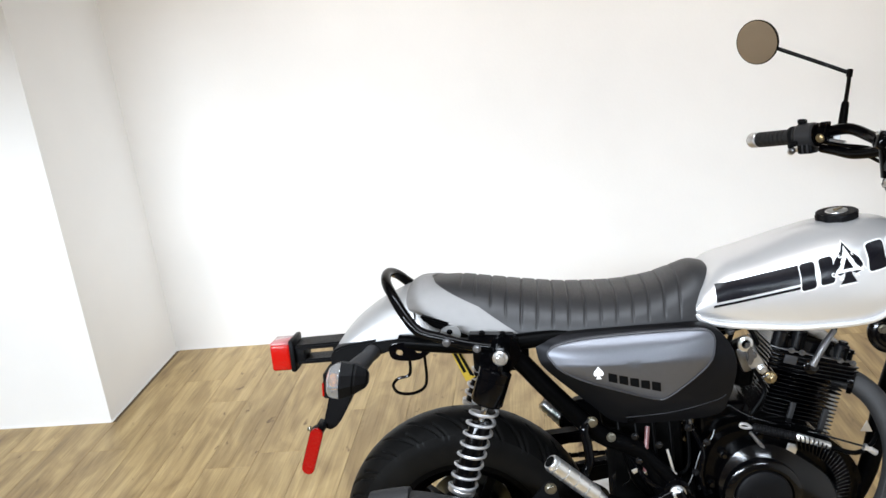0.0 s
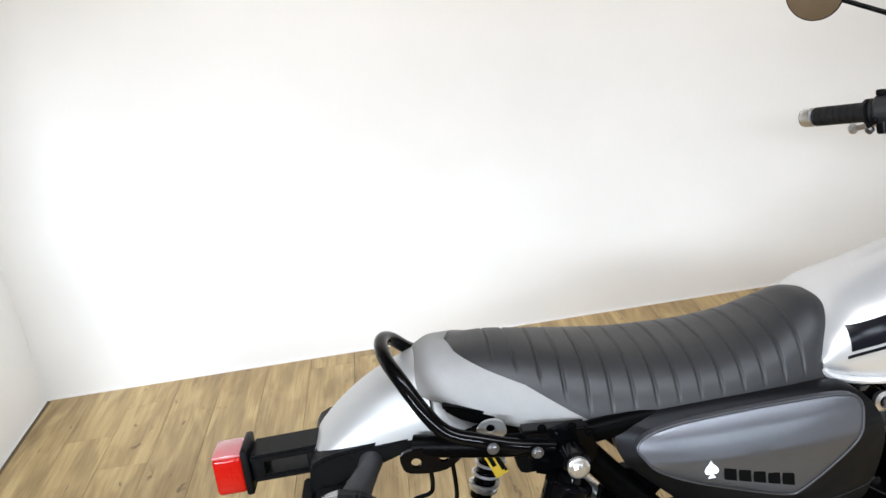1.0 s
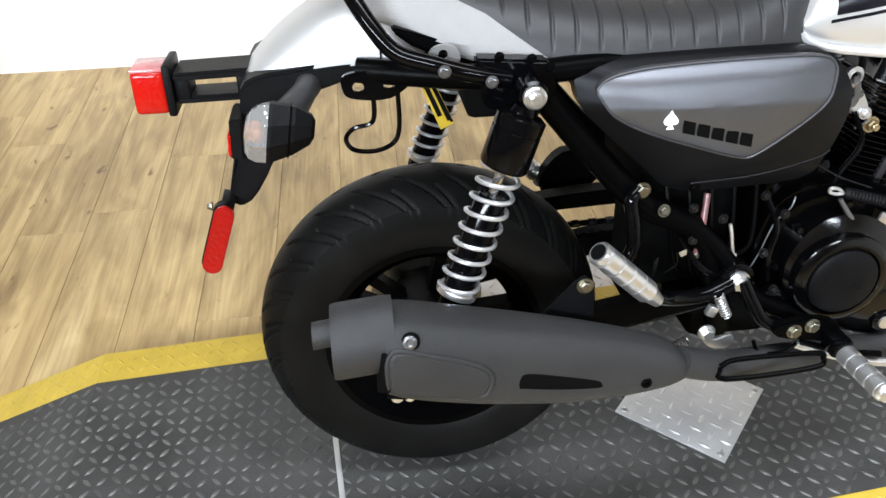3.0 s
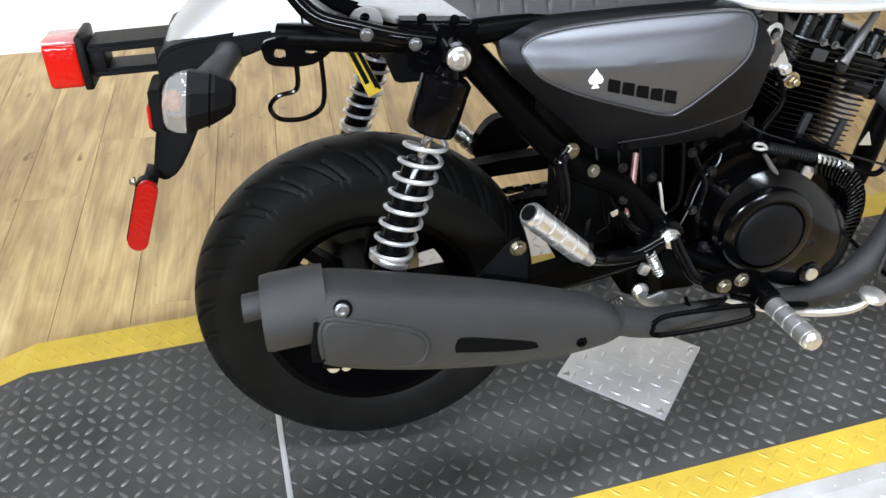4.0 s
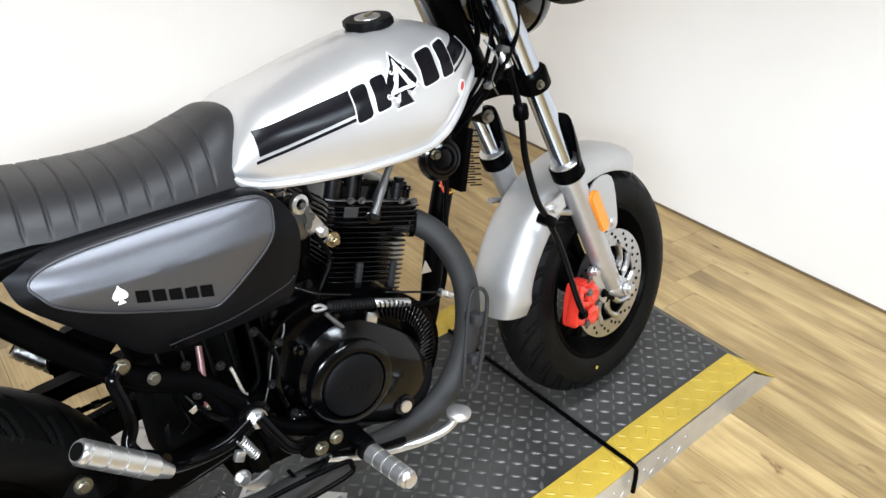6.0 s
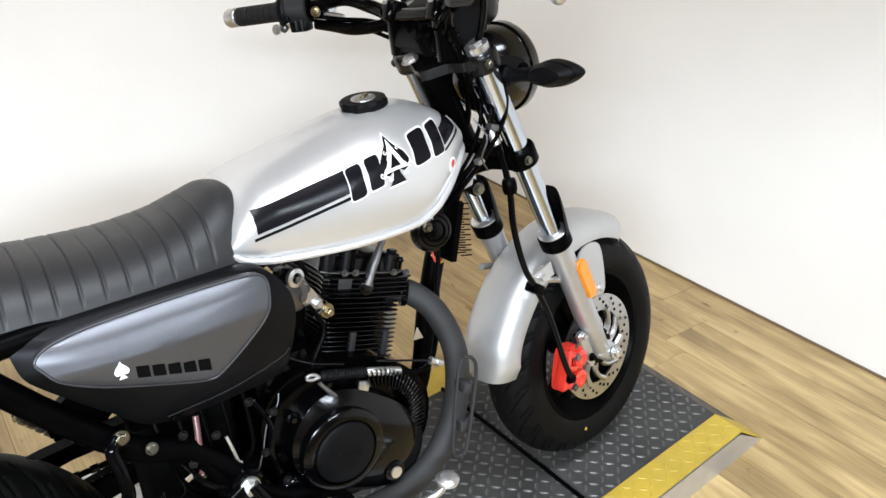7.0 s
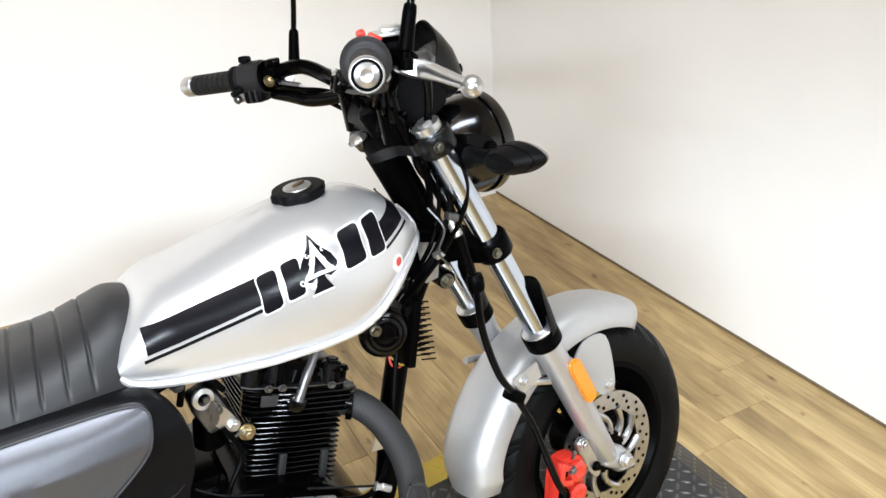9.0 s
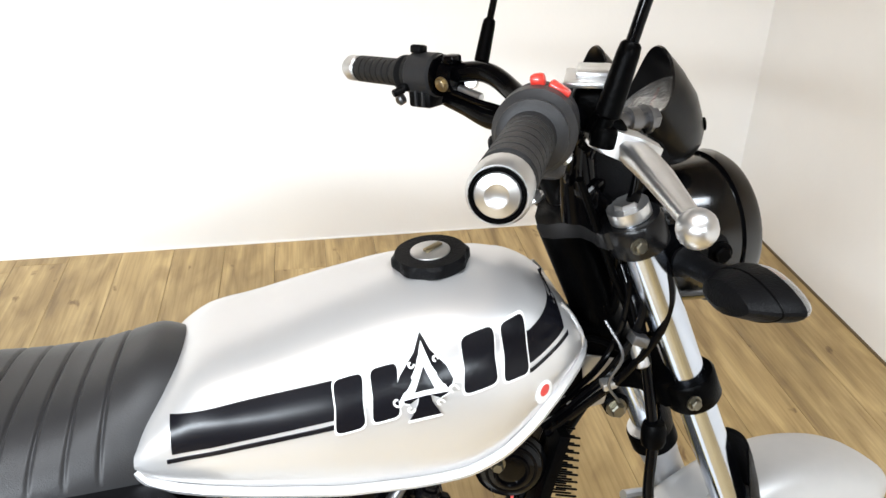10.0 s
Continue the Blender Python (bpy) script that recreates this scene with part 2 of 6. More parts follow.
def curve_points(pts, per=6):
    P = [Vector(p) for p in pts]
    if len(P) == 2 or per < 2:
        return P
    E = [2 * P[0] - P[1]] + P + [2 * P[-1] - P[-2]]
    out = []
    for i in range(1, len(E) - 2):
        a, b, c, d = E[i - 1:i + 3]
        for k in range(per):
            t = k / per
            out.append(0.5 * ((2 * b) + (c - a) * t + (2 * a - 5 * b + 4 * c - d) * t * t + (3 * b - a - 3 * c + d) * t ** 3))
    return out + [P[-1]]


def tube(pts, r, seg=10, per=6, closed=False, cap=True):
    """A round tube along a smooth path; r is a radius or one radius per given point."""
    rs = [r] * len(pts) if isinstance(r, (int, float)) else list(r)
    if closed:
        pts, rs = list(pts) + [pts[0]], rs + [rs[0]]
    C = curve_points(pts, per)
    k = len(C) - 1
    rings, prev = [], None
    for i, c in enumerate(C):
        t = (C[min(i + 1, k)] - C[max(i - 1, 0)]).normalized()
        if prev is None:
            prev = t.orthogonal().normalized()
        prev = (prev - t * prev.dot(t)).normalized()
        q = t.cross(prev)
        s = i / k * (len(rs) - 1)
        a = int(min(s, len(rs) - 2))
        rad = rs[a] + (rs[a + 1] - rs[a]) * (s - a)
        rings.append([c + (prev * math.cos(w) + q * math.sin(w)) * rad for w in (2 * math.pi * j / seg for j in range(seg))])
    return loft(rings, cap and not closed)


def lathe(profile, origin, axis, seg=24, cap=True):
    """Turns (along, radius) pairs round an axis."""
    ax = Vector(axis).normalized()
    p = ax.orthogonal().normalized()
    q = ax.cross(p)
    o = Vector(origin)
    rings = [[o + ax * a + (p * math.cos(w) + q * math.sin(w)) * max(r, 1e-4) for w in (2 * math.pi * j / seg for j in range(seg))] for a, r in profile]
    return loft(rings, cap)


def rod(a, b, r, seg=12, bevel=0.0):
    a, b = Vector(a), Vector(b)
    d = (b - a).length
    e = min(bevel or r * 0.2, d * 0.3)
    return lathe([(0, r - e), (e, r), (d - e, r), (d, r - e)], a, b - a, seg)


def box(c, s, rot=None, bevel=0.002, seg=2):
    bm = bmesh.new()
    bmesh.ops.create_cube(bm, size=1)
    for v in bm.verts:
        v.co = Vector((v.co.x * s[0], v.co.y * s[1], v.co.z * s[2]))
    if bevel:
        bmesh.ops.bevel(bm, geom=bm.edges[:], offset=min(bevel, min(s) * 0.45), segments=seg, affect="EDGES", profile=0.5)
    m = Matrix.Translation(Vector(c))
    if rot:
        m = m @ Euler([radians(a) for a in rot]).to_matrix().to_4x4()
    bm.transform(m)
    return bm


def plate(outline, v0, v1, bevel=0.002, to3=None):
    """A flat part cut from a plate: an outline in the side plane, between two widths."""
    f = to3 or (lambda u, w, v: (u, v, w))
    bm = loft([[f(u, w, v0) for u, w in outline], [f(u, w, v1) for u, w in outline]])
    if bevel:
        bmesh.ops.recalc_face_normals(bm, faces=bm.faces)
        bmesh.ops.bevel(bm, geom=[e for e in bm.edges if e.calc_face_angle(0) > 0.6], offset=bevel, segments=2, affect="EDGES")
    return bm


def holed_plate(outline, holes, v0, v1):
    """A flat plate with round holes through it, given as (u, w, radius)."""
    bm = bmesh.new()
    loops = [list(outline)] + [[(u + r * math.cos(2 * math.pi * k / 16), w + r * math.sin(2 * math.pi * k / 16)) for k in range(16)] for u, w, r in holes]
    edges, rows = [], []
    for loop in loops:
        vs = [bm.verts.new((u, v0, w)) for u, w in loop]
        rows.append(vs)
        edges += [bm.edges.new((vs[i], vs[(i + 1) % len(vs)])) for i in range(len(vs))]
    bmesh.ops.triangle_fill(bm, use_beauty=True, edges=edges)
    faces = list(bm.faces)
    twin = {v: bm.verts.new((v.co.x, v1, v.co.z)) for v in list(bm.verts)}
    for f in faces:
        bm.faces.new([twin[v] for v in reversed(f.verts)])
    for vs in rows:
        for i in range(len(vs)):
            a, b = vs[i], vs[(i + 1) % len(vs)]
            bm.faces.new((a, b, twin[b], twin[a]))
    return bm


def smooth_outline(pts, per=5):
    P = [Vector((a, b, 0)) for a, b in pts]
    n = len(P)
    out = []
    for i in range(n):
        a, b, c, d = P[i - 1], P[i], P[(i + 1) % n], P[(i + 2) % n]
        for k in range(per):
            t = k / per
            x = 0.5 * ((2 * b) + (c - a) * t + (2 * a - 5 * b + 4 * c - d) * t * t + (3 * b - a - 3 * c + d) * t ** 3)
            out.append((x.x, x.y))
    return out


def pillow(outline, v_edge, v_mid, v_back, power=3.0, rings=7):
    """A pressed or moulded shell: an outline that swells from its edge towards the middle."""
    cu = sum(u for u, w in outline) / len(outline)
    cw = sum(w for u, w in outline) / len(outline)
    rows = [[(u, v_back, w) for u, w in outline]]
    for k in range(rings):
        s = 1 - k / rings
        v = v_edge + (v_mid - v_edge) * (1 - s ** power)
        rows.append([(cu + (u - cu) * s, v, cw + (w - cw) * s) for u, w in outline])
    return loft(rows)


def interp(x, xs, ys):
    return float(np.interp(x, xs, ys))


def glide(x, xs, ys):
    """A smooth curve through given stations."""
    n = len(xs)
    k = int(min(max(np.searchsorted(xs, x) - 1, 0), n - 2))
    h = xs[k + 1] - xs[k]
    t = min(max((x - xs[k]) / h, 0.0), 1.0)

    def slope(i):
        a = (ys[i] - ys[i - 1]) / (xs[i] - xs[i - 1]) if i > 0 else None
        b = (ys[i + 1] - ys[i]) / (xs[i + 1] - xs[i]) if i < n - 1 else None
        if a is None or b is None:
            return b if a is None else a
        return 0.0 if a * b <= 0 else 2 * a * b / (a + b)
    m0, m1 = slope(k) * h, slope(k + 1) * h
    return (2 * t ** 3 - 3 * t * t + 1) * ys[k] + (t ** 3 - 2 * t * t + t) * m0 + (3 * t * t - 2 * t ** 3) * ys[k + 1] + (t ** 3 - t * t) * m1


def hexbolt(c, axis, r, h):
    return merge(lathe([(0, r * 1.35), (h * 0.25, r * 1.35)], c, axis, 16), lathe([(h * 0.25, r), (h * 0.85, r), (h, r * 0.8)], c, axis, 6))


def coil(a, b, r, wire, turns, seg=7, steps=22):
    a, b = Vector(a), Vector(b)
    ax = (b - a).normalized()
    p = ax.orthogonal().normalized()
    q = ax.cross(p)
    n = int(turns * steps)
    pts = [a + (b - a) * (i / n) + (p * math.cos(2 * math.pi * i / steps) + q * math.sin(2 * math.pi * i / steps)) * r for i in range(n + 1)]
    return tube(pts, wire, seg, per=1)

# ---------- the room ----------
XL, XJ, XR, YB, YJ, YF, ZC = -3.0, -0.985, 2.375, 3.30, 2.70, -3.4, 2.62


def block(name, lo, hi, material, label, kind="structure", category=""):
    c = [(a + b) / 2 for a, b in zip(lo, hi)]
    ob = part(name, box(c, [b - a for a, b in zip(lo, hi)], bevel=0.0), material, None, label, smooth=False)
    return tagged(ob, kind=kind, category=category)


block("floor", (XL, YF, -0.12), (XR, YB, -0.004), GAP, "subfloor under rustic oak vinyl planks", category="floor")
block("wall_back", (XJ, YB, -0.1), (XR + 0.12, YB + 0.12, ZC), WALL, "plain white painted wall behind the motorcycle", category="wall")
block("wall_right", (XR, YF, -0.1), (XR + 0.12, YB, ZC), WALL, "plain white painted side wall", category="wall")
block("wall_jog", (XJ - 0.12, YJ + 0.12, -0.1), (XJ, YB + 0.12, ZC), WALL, "short white return of the wall at the corner", category="wall")
block("wall_left_back", (XL, YJ, -0.1), (XJ, YJ + 0.12, ZC), WALL, "white painted wall that stands forward of the back wall", category="wall")
block("wall_left", (XL - 0.12, YF, -0.1), (XL, YJ + 0.12, ZC), SHOP, "beige painted shop wall", category="wall")
block("wall_front", (XL - 0.12, YF - 0.12, -0.1), (XR + 0.12, YF, ZC), SHOP, "beige painted shop wall behind the camera", category="wall")
block("ceiling", (XL - 0.12, YF - 0.12, ZC), (XR + 0.12, YB + 0.12, ZC + 0.1), CEIL, "unseen ceiling, coloured dark to cut the bounced light", category="ceiling")
beam = part("light_baffle", box((-0.309, -1.108, (1.945 + ZC) / 2), (6.46, 0.15, ZC - 1.945), (0, 0, -35), 0.0), SHOP, None, "unseen baffle added to keep the front lamp off the upper walls", smooth=False)
tagged(beam, kind="structure", category="beam")
# thin joint bead at the wall's foot
for nm, lo, hi in (("baseboard_right", (XR - 0.004, YF, 0.0), (XR - 0.0002, YB, 0.007)),
                   ("baseboard_back", (XJ, YB - 0.004, 0.0), (XR - 0.004, YB - 0.0002, 0.004)),
                   ("baseboard_jog", (XJ + 0.0002, YJ, 0.0), (XJ + 0.004, YB - 0.004, 0.004)),
                   ("baseboard_left", (XL, YJ - 0.004, 0.0), (XJ, YJ - 0.0002, 0.004))):
    block(nm, lo, hi, GAP if nm == "baseboard_right" else WALL, "thin joint bead where wall meets floor", category="trim")

# ---------- turntable and drive-on deck ----------
X0, X1, X2, X3, PH = -0.395, -0.190, 1.832, 1.937, 0.0755


def near_y(x):
    return 1.218 + 0.092 * x


def far_y(x):
    return 1.855 + 0.075 * x


def deck_z(x):
    return interp(x, [X0, X1, 1.41, 1.44, X2, X3], [0.006, PH, PH, PH + 0.007, PH + 0.007, 0.006])


def deck_xy(x, s):
    return near_y(x) + (far_y(x) - near_y(x)) * s


def sheet(x_list, s_list, lift=0.0, depth=0.004):
    """A bent sheet that follows the deck between two stretches across it."""
    rows = []
    for dz in (lift, lift - depth):
        rows.append([[(x, deck_xy(x, s), deck_z(x) + dz) for s in s_list] for x in x_list])
    bm = bmesh.new()
    top = [[bm.verts.new(p) for p in r] for r in rows[0]]
    bot = [[bm.verts.new(p) for p in r] for r in rows[1]]
    nx, ns = len(x_list), len(s_list)
    for i in range(nx - 1):
        for j in range(ns - 1):
            bm.faces.new((top[i][j], top[i + 1][j], top[i + 1][j + 1], top[i][j + 1]))
            bm.faces.new((bot[i][j + 1], bot[i + 1][j + 1], bot[i + 1][j], bot[i][j]))
    for i in range(nx - 1):
        bm.faces.new((top[i][0], bot[i][0], bot[i + 1][0], top[i + 1][0]))
        bm.faces.new((top[i + 1][-1], bot[i + 1][-1], bot[i][-1], top[i][-1]))
    for j in range(ns - 1):
        bm.faces.new((top[0][j + 1], bot[0][j + 1], bot[0][j], top[0][j]))
        bm.faces.new((top[-1][j], bot[-1][j], bot[-1][j + 1], top[-1][j + 1]))
    return bm


def treads(cells, size=(0.0108, 0.0034, 0.0017)):
    """Raised lens-shaped treads: (x, y, z, angle, slope) each."""
    a, b, h = size
    verts, faces = [], []
    for x, y, z, ang, sl in cells:
        c, s = math.cos(ang), math.sin(ang)
        k = len(verts)
        for px, py, pz in ((-a, 0, 0), (-a * 0.4, -b, 0), (a * 0.4, -b, 0), (a, 0, 0), (a * 0.4, b, 0), (-a * 0.4, b, 0), (-a * 0.5, 0, h), (a * 0.5, 0, h)):
            dx, dy = px * c - py * s, px * s + py * c
            verts.append((x + dx, y + dy, z + pz + sl * dx))
        faces += [[k + i for i in f] for f in ((0, 1, 6), (1, 2, 7, 6), (2, 3, 7), (3, 4, 7), (4, 5, 6, 7), (5, 0, 6))]
    me = bpy.data.meshes.new("treads")
    me.from_pydata(verts, [], faces)
    bm = bmesh.new()
    bm.from_mesh(me)
    bpy.data.meshes.remove(me)
    return bm


S_NEAR, S_FAR = 0.115, 0.885
deck = empty("display_deck", "low black diamond-plate display deck with yellow painted edges", "platform")
xs = [X0, X1, 1.41, 1.44, X2, X3]
part("deck_plate", sheet(xs, [S_NEAR, 0.5, S_FAR]), DECK, deck, "worn black diamond plate", smooth=False)
part("yellow_edge", sheet(xs, [0.0, S_NEAR]), YELL, deck, "yellow painted edge strip", smooth=False)
part("yellow_edge", sheet(xs, [S_FAR, 1.0]), YELL, deck, "yellow painted edge strip", smooth=False)
for s in (0.0, 1.0):
    sk = [0.001, 0.012] if s == 0 else [0.988, 0.999]
    bm = bmesh.new()
    quad = [[(x, deck_xy(x, e), z) for x, z in ((X0, 0.0), (X1, 0.0), (X2, 0.0), (X3, 0.0), (X3, 0.002), (X2, PH - 0.0045), (X1, PH - 0.0045), (X0, 0.002))] for e in sk]
    part("side_skirt", loft(quad), ALU, deck, "bare aluminium side skirt", smooth=False)
PITCH = 0.0225
cells = {"black": [], "yellow": [], "skirt": []}
for i in range(int((X3 - X0) / PITCH)):
    for j in range(39):
        x = X0 + 0.012 + i * PITCH
        y = near_y(0.0) - 0.03 + j * PITCH
        s = (y - near_y(x)) / (far_y(x) - near_y(x))
        if not 0.012 < s < 0.988 or x > X3 - 0.012:
            continue
        key = "black" if S_NEAR + 0.012 < s < S_FAR - 0.012 else "yellow" if s < S_NEAR - 0.012 or s > S_FAR + 0.012 else None
        if key:
            sl = (deck_z(x + 0.004) - deck_z(x - 0.004)) / 0.008
            cells[key].append((x, y, deck_z(x), radians(45 if (i + j) % 2 else -45) + 0.05, sl))
tagged(part("black_treads", treads(cells["black"]), DECKR, deck, "raised treads worn to bare metal"), kind="stuff")
tagged(part("yellow_treads", treads(cells["yellow"], (0.0108, 0.0034, 0.0013)), YELL, deck, "raised yellow painted treads"), kind="stuff")
rail = [(X0 + 0.17 + i * 0.022, near_y(X0 + 0.17 + i * 0.022) + 0.0008, 0.018 + 0.018 * (i % 2)) for i in range(84)]
bm = merge(*[box((x, y, z), (0.015, 0.003, 0.005), (0, 45 if i % 2 else -45, 5.2), 0.001, 1) for i, (x, y, z) in enumerate(rail)])
tagged(part("skirt_treads", bm, ALU, deck), kind="stuff")
# seam with a black sealing cord, and a narrow rear joint
cord = [(1.423 - 0.045 * k * 0.06, near_y(1.423) - 0.002 + 0.06 * k, PH + 0.006) for k in range(10)]
cord = [(1.422, near_y(1.423) - 0.010, 0.020), (1.424, near_y(1.423) - 0.010, 0.066)] + cord
part("seam_cord", tube(cord, 0.0045, 8, 3), SAT, deck, "black cord along the deck's hinge seam")
part("seam_strip", box((0.233, 1.56, PH + 0.0005), (0.009, 0.46, 0.003), (0, 0, 4.6), 0.001), ALU, deck, "narrow bare metal joint strip")

disc_c, disc_r = (0.835, 1.592), 0.594
table = empty("turntable", "round bare aluminium diamond-plate turntable under the deck", "turntable")
part("turntable_disc", lathe([(0, disc_r - 0.002), (0.012, disc_r), (0.024, disc_r - 0.002)], (*disc_c, 0.0), (0, 0, 1), 96), ALU, table)
cc = []
for i in range(48):
    for j in range(48):
        x, y = disc_c[0] - disc_r + 0.0125 + i * 0.0255, disc_c[1] - disc_r + 0.0125 + j * 0.0255
        if math.hypot(x - disc_c[0], y - disc_c[1]) < disc_r - 0.02 and (y < near_y(x) - 0.012 or y > far_y(x) + 0.012):
            cc.append((x, y, 0.024, radians(45 if (i + j) % 2 else -45), 0))
tagged(part("disc_treads", treads(cc), ALU, table), kind="stuff")
for a in (-21, -26, -62, -100, -140):
    r = disc_r - 0.022
    part("screw", lathe([(0, 0.007), (0.003, 0.006), (0.004, 0.003)], (disc_c[0] + r * math.cos(radians(a)), disc_c[1] + r * math.sin(radians(a)), 0.024), (0, 0, 1), 12), BRI, table)

cover = empty("centre_plate", "square bare aluminium diamond plate screwed onto the black deck", "plate", Matrix.Translation((0.835, 1.594, PH)) @ pose(0, 0, 0, 0, 0, 48.5))
part("plate", box((0, 0, 0.0025), (0.19, 0.19, 0.004), None, 0.001), ALU, cover)
cc = [(-0.082 + i * 0.0255, -0.082 + j * 0.0255, 0.0045, radians(90 if (i + j) % 2 else 0), 0) for i in range(7) for j in range(7)]
tagged(part("plate_treads", treads(cc), ALU, cover), kind="stuff")
for a, b in ((-1, -1), (1, -1), (1, 1), (-1, 1)):
    part("screw", lathe([(0, 0.006), (0.002, 0.0055), (0.0035, 0.002)], (a * 0.083, b * 0.083, 0.0045), (0, 0, 1), 12), BRI, cover)

# ---------- the motorcycle: u forward, v to its left, w up, from the rear wheel's contact ----------
BIKE = pose(0.402, 1.556, 0.0765, -7.2, 0.26, 0.54) @ Matrix.Scale(1.011, 4)
bike = empty("motorcycle", "small silver and grey retro motorcycle leaning on the black deck", "motorcycle", BIKE)
F_TOP, F_BOT = V(0.841, 0, 0.854), V(1.0955, 0, 0.262)
F_DIR = (F_BOT - F_TOP).normalized()
STEER = Matrix.Translation(F_TOP) @ Matrix.Rotation(radians(9.5), 4, -F_DIR) @ Matrix.Rotation(radians(1.1), 4, "X") @ Matrix.Translation(-F_TOP)
WC_U, WC_W = 1.120, 0.245


def fork_at(w, v=0.0, ahead=0.0):
    return F_TOP + F_DIR * ((F_TOP.z - w) / -F_DIR.z) + V(ahead, v, 0)


def group(name, parent, label=""):
    ob = new(name)
    ob.parent = parent
    return tagged(ob, label) if label else ob


# ----- wheels -----
def tyre_mesh(R, half, rim_r, grooves):
    prof = [(-half * 0.80, rim_r), (-half * 0.93, rim_r + 0.012), (-half * 1.0, R - 0.054), (-half * 0.985, R - 0.042)]
    n = 45
    for k in range(n):
        a = -0.95 + 1.9 * k / (n - 1)
        prof.append((half * a, R - 0.033 * abs(a) ** 2.3))
    prof += [(half * 0.985, R - 0.042), (half * 1.0, R - 0.054), (half * 0.93, rim_r + 0.012), (half * 0.80, rim_r)]
    seg = 900
    rings = []
    for a, r in prof:
        ring = []
        for j in range(seg):
            w = 2 * math.pi * j / seg
            rr = r
            lat = a / half
            if 0.16 < abs(lat) < 0.97 and r > R - 0.036:
                k = w * grooves / (2 * math.pi) + (0.5 if lat > 0 else 0)
                cut = max(0.0, 1 - (abs((k + 1.5 * abs(lat)) % 1.0 - 0.5) / 0.075) ** 2)
                if abs(lat) > 0.55:
                    cut = max(cut, 1 - (abs((k + 0.5 + 1.2 * abs(lat)) % 1.0 - 0.5) / 0.065) ** 2)
                rr -= 0.0036 * cut * min(1.0, (abs(lat) - 0.16) / 0.06, (0.97 - abs(lat)) / 0.06)
            ring.append((rr * math.cos(w), a, rr * math.sin(w)))
        rings.append(ring)
    rings.append([(rings[-1][j][0] * 0.985, 0, rings[-1][j][2] * 0.985) for j in range(seg)])
    rings.insert(0, [(rings[0][j][0] * 0.985, 0, rings[0][j][2] * 0.985) for j in range(seg)])
    return loft(rings, cap=False)


def cast_wheel(parent, R, half, rim_r, hub_r, spokes, m):
    w = group("wheel", parent)
    part("tyre", tyre_mesh(R, half, rim_r, 26), RUB, w, "black road tyre with slanted grooves", m=m, angle=30)
    prof = [(-half * 0.86, rim_r + 0.010), (-half * 0.86, rim_r - 0.004), (-half * 0.6, rim_r - 0.014), (-half * 0.3, rim_r - 0.030),
            (half * 0.3, rim_r - 0.030), (half * 0.6, rim_r - 0.014), (half * 0.86, rim_r - 0.004), (half * 0.86, rim_r + 0.010)]
    part("rim", lathe(prof, (0, 0, 0), (0, 1, 0), 72, cap=False), SAT, w, "gloss black cast rim", m=m)
    hubs = merge(lathe([(-half * 0.8, hub_r * 0.7), (-half * 0.75, hub_r), (half * 0.75, hub_r), (half * 0.8, hub_r * 0.7)], (0, 0, 0), (0, 1, 0), 32))
    part("hub", hubs, SAT, w, m=m)
    for k in range(spokes):
        for d in (-0.16, 0.16):
            a = 2 * math.pi * k / spokes
            p0 = V(hub_r * 0.85 * math.cos(a + d * 1.6), 0, hub_r * 0.85 * math.sin(a + d * 1.6))
            p1 = V((rim_r - 0.022) * math.cos(a + d), 0, (rim_r - 0.022) * math.sin(a + d))
            bm = loft([[p + V(-math.sin(a) * x, y, math.cos(a) * x) for x, y in ((-0.008, -0.012), (0.008, -0.012), (0.008, 0.012), (-0.008, 0.012))] for p in (p0, p1)])
            part("spoke", bm, SAT, w, m=m)
    return w


RW = Matrix.Translation((-0.009, 0, 0.2435))
rear_wheel = cast_wheel(bike, 0.2430, 0.063, 0.148, 0.062, 5, RW)
rear_wheel.name = "rear_wheel"
part("axle_nut", hexbolt((-0.009, -0.075, 0.2435), (0, -1, 0), 0.012, 0.014), ZINC, rear_wheel)
part("brake_drum", lathe([(0, 0.066), (0.018, 0.066), (0.024, 0.058), (0.026, 0.02)], (-0.009, -0.048, 0.2435), (0, -1, 0), 40), SAT, rear_wheel)
part("sprocket", lathe([(0, 0.085), (0.006, 0.085)], (-0.009, 0.064, 0.2435), (0, 1, 0), 40), ZINC, rear_wheel)

FW = STEER @ Matrix.Translation((WC_U, 0, WC_W))
front_wheel = cast_wheel(bike, 0.2285, 0.0545, 0.148, 0.040, 3, FW)
front_wheel.name = "front_wheel"


def brake_disc():
    return lathe([(0, 0.074), (0, 0.106), (0.004, 0.106), (0.004, 0.074)], (0, -0.060, 0), (0, 1, 0), 96, cap=False)


part("brake_disc", brake_disc(), DISC, front_wheel, "drilled steel brake disc", m=FW)
for k in range(48):
    a = 2 * math.pi * k / 48
    r = (0.082, 0.090, 0.098)[k % 3]
    part("disc_hole", lathe([(0, 0.0032), (0.0007, 0.0032)], (r * math.cos(a), -0.0601, r * math.sin(a)), (0, -1, 0), 8), SAT, front_wheel, m=FW)
for k in range(10):
    a = 2 * math.pi * k / 10
    p = [V(q * math.cos(a + d), -0.058, q * math.sin(a + d)) for q, d in ((0.032, 0.0), (0.048, 0.10), (0.062, 0.28), (0.078, 0.52))]
    part("disc_arm", tube(p, [0.0075, 0.0060, 0.0055, 0.0070], 8, 4), DISC, front_wheel, m=FW)
part("disc_carrier", lathe([(0, 0.038), (0.004, 0.036)], (0, -0.060, 0), (0, -1, 0), 32), SAT, front_wheel, m=FW)
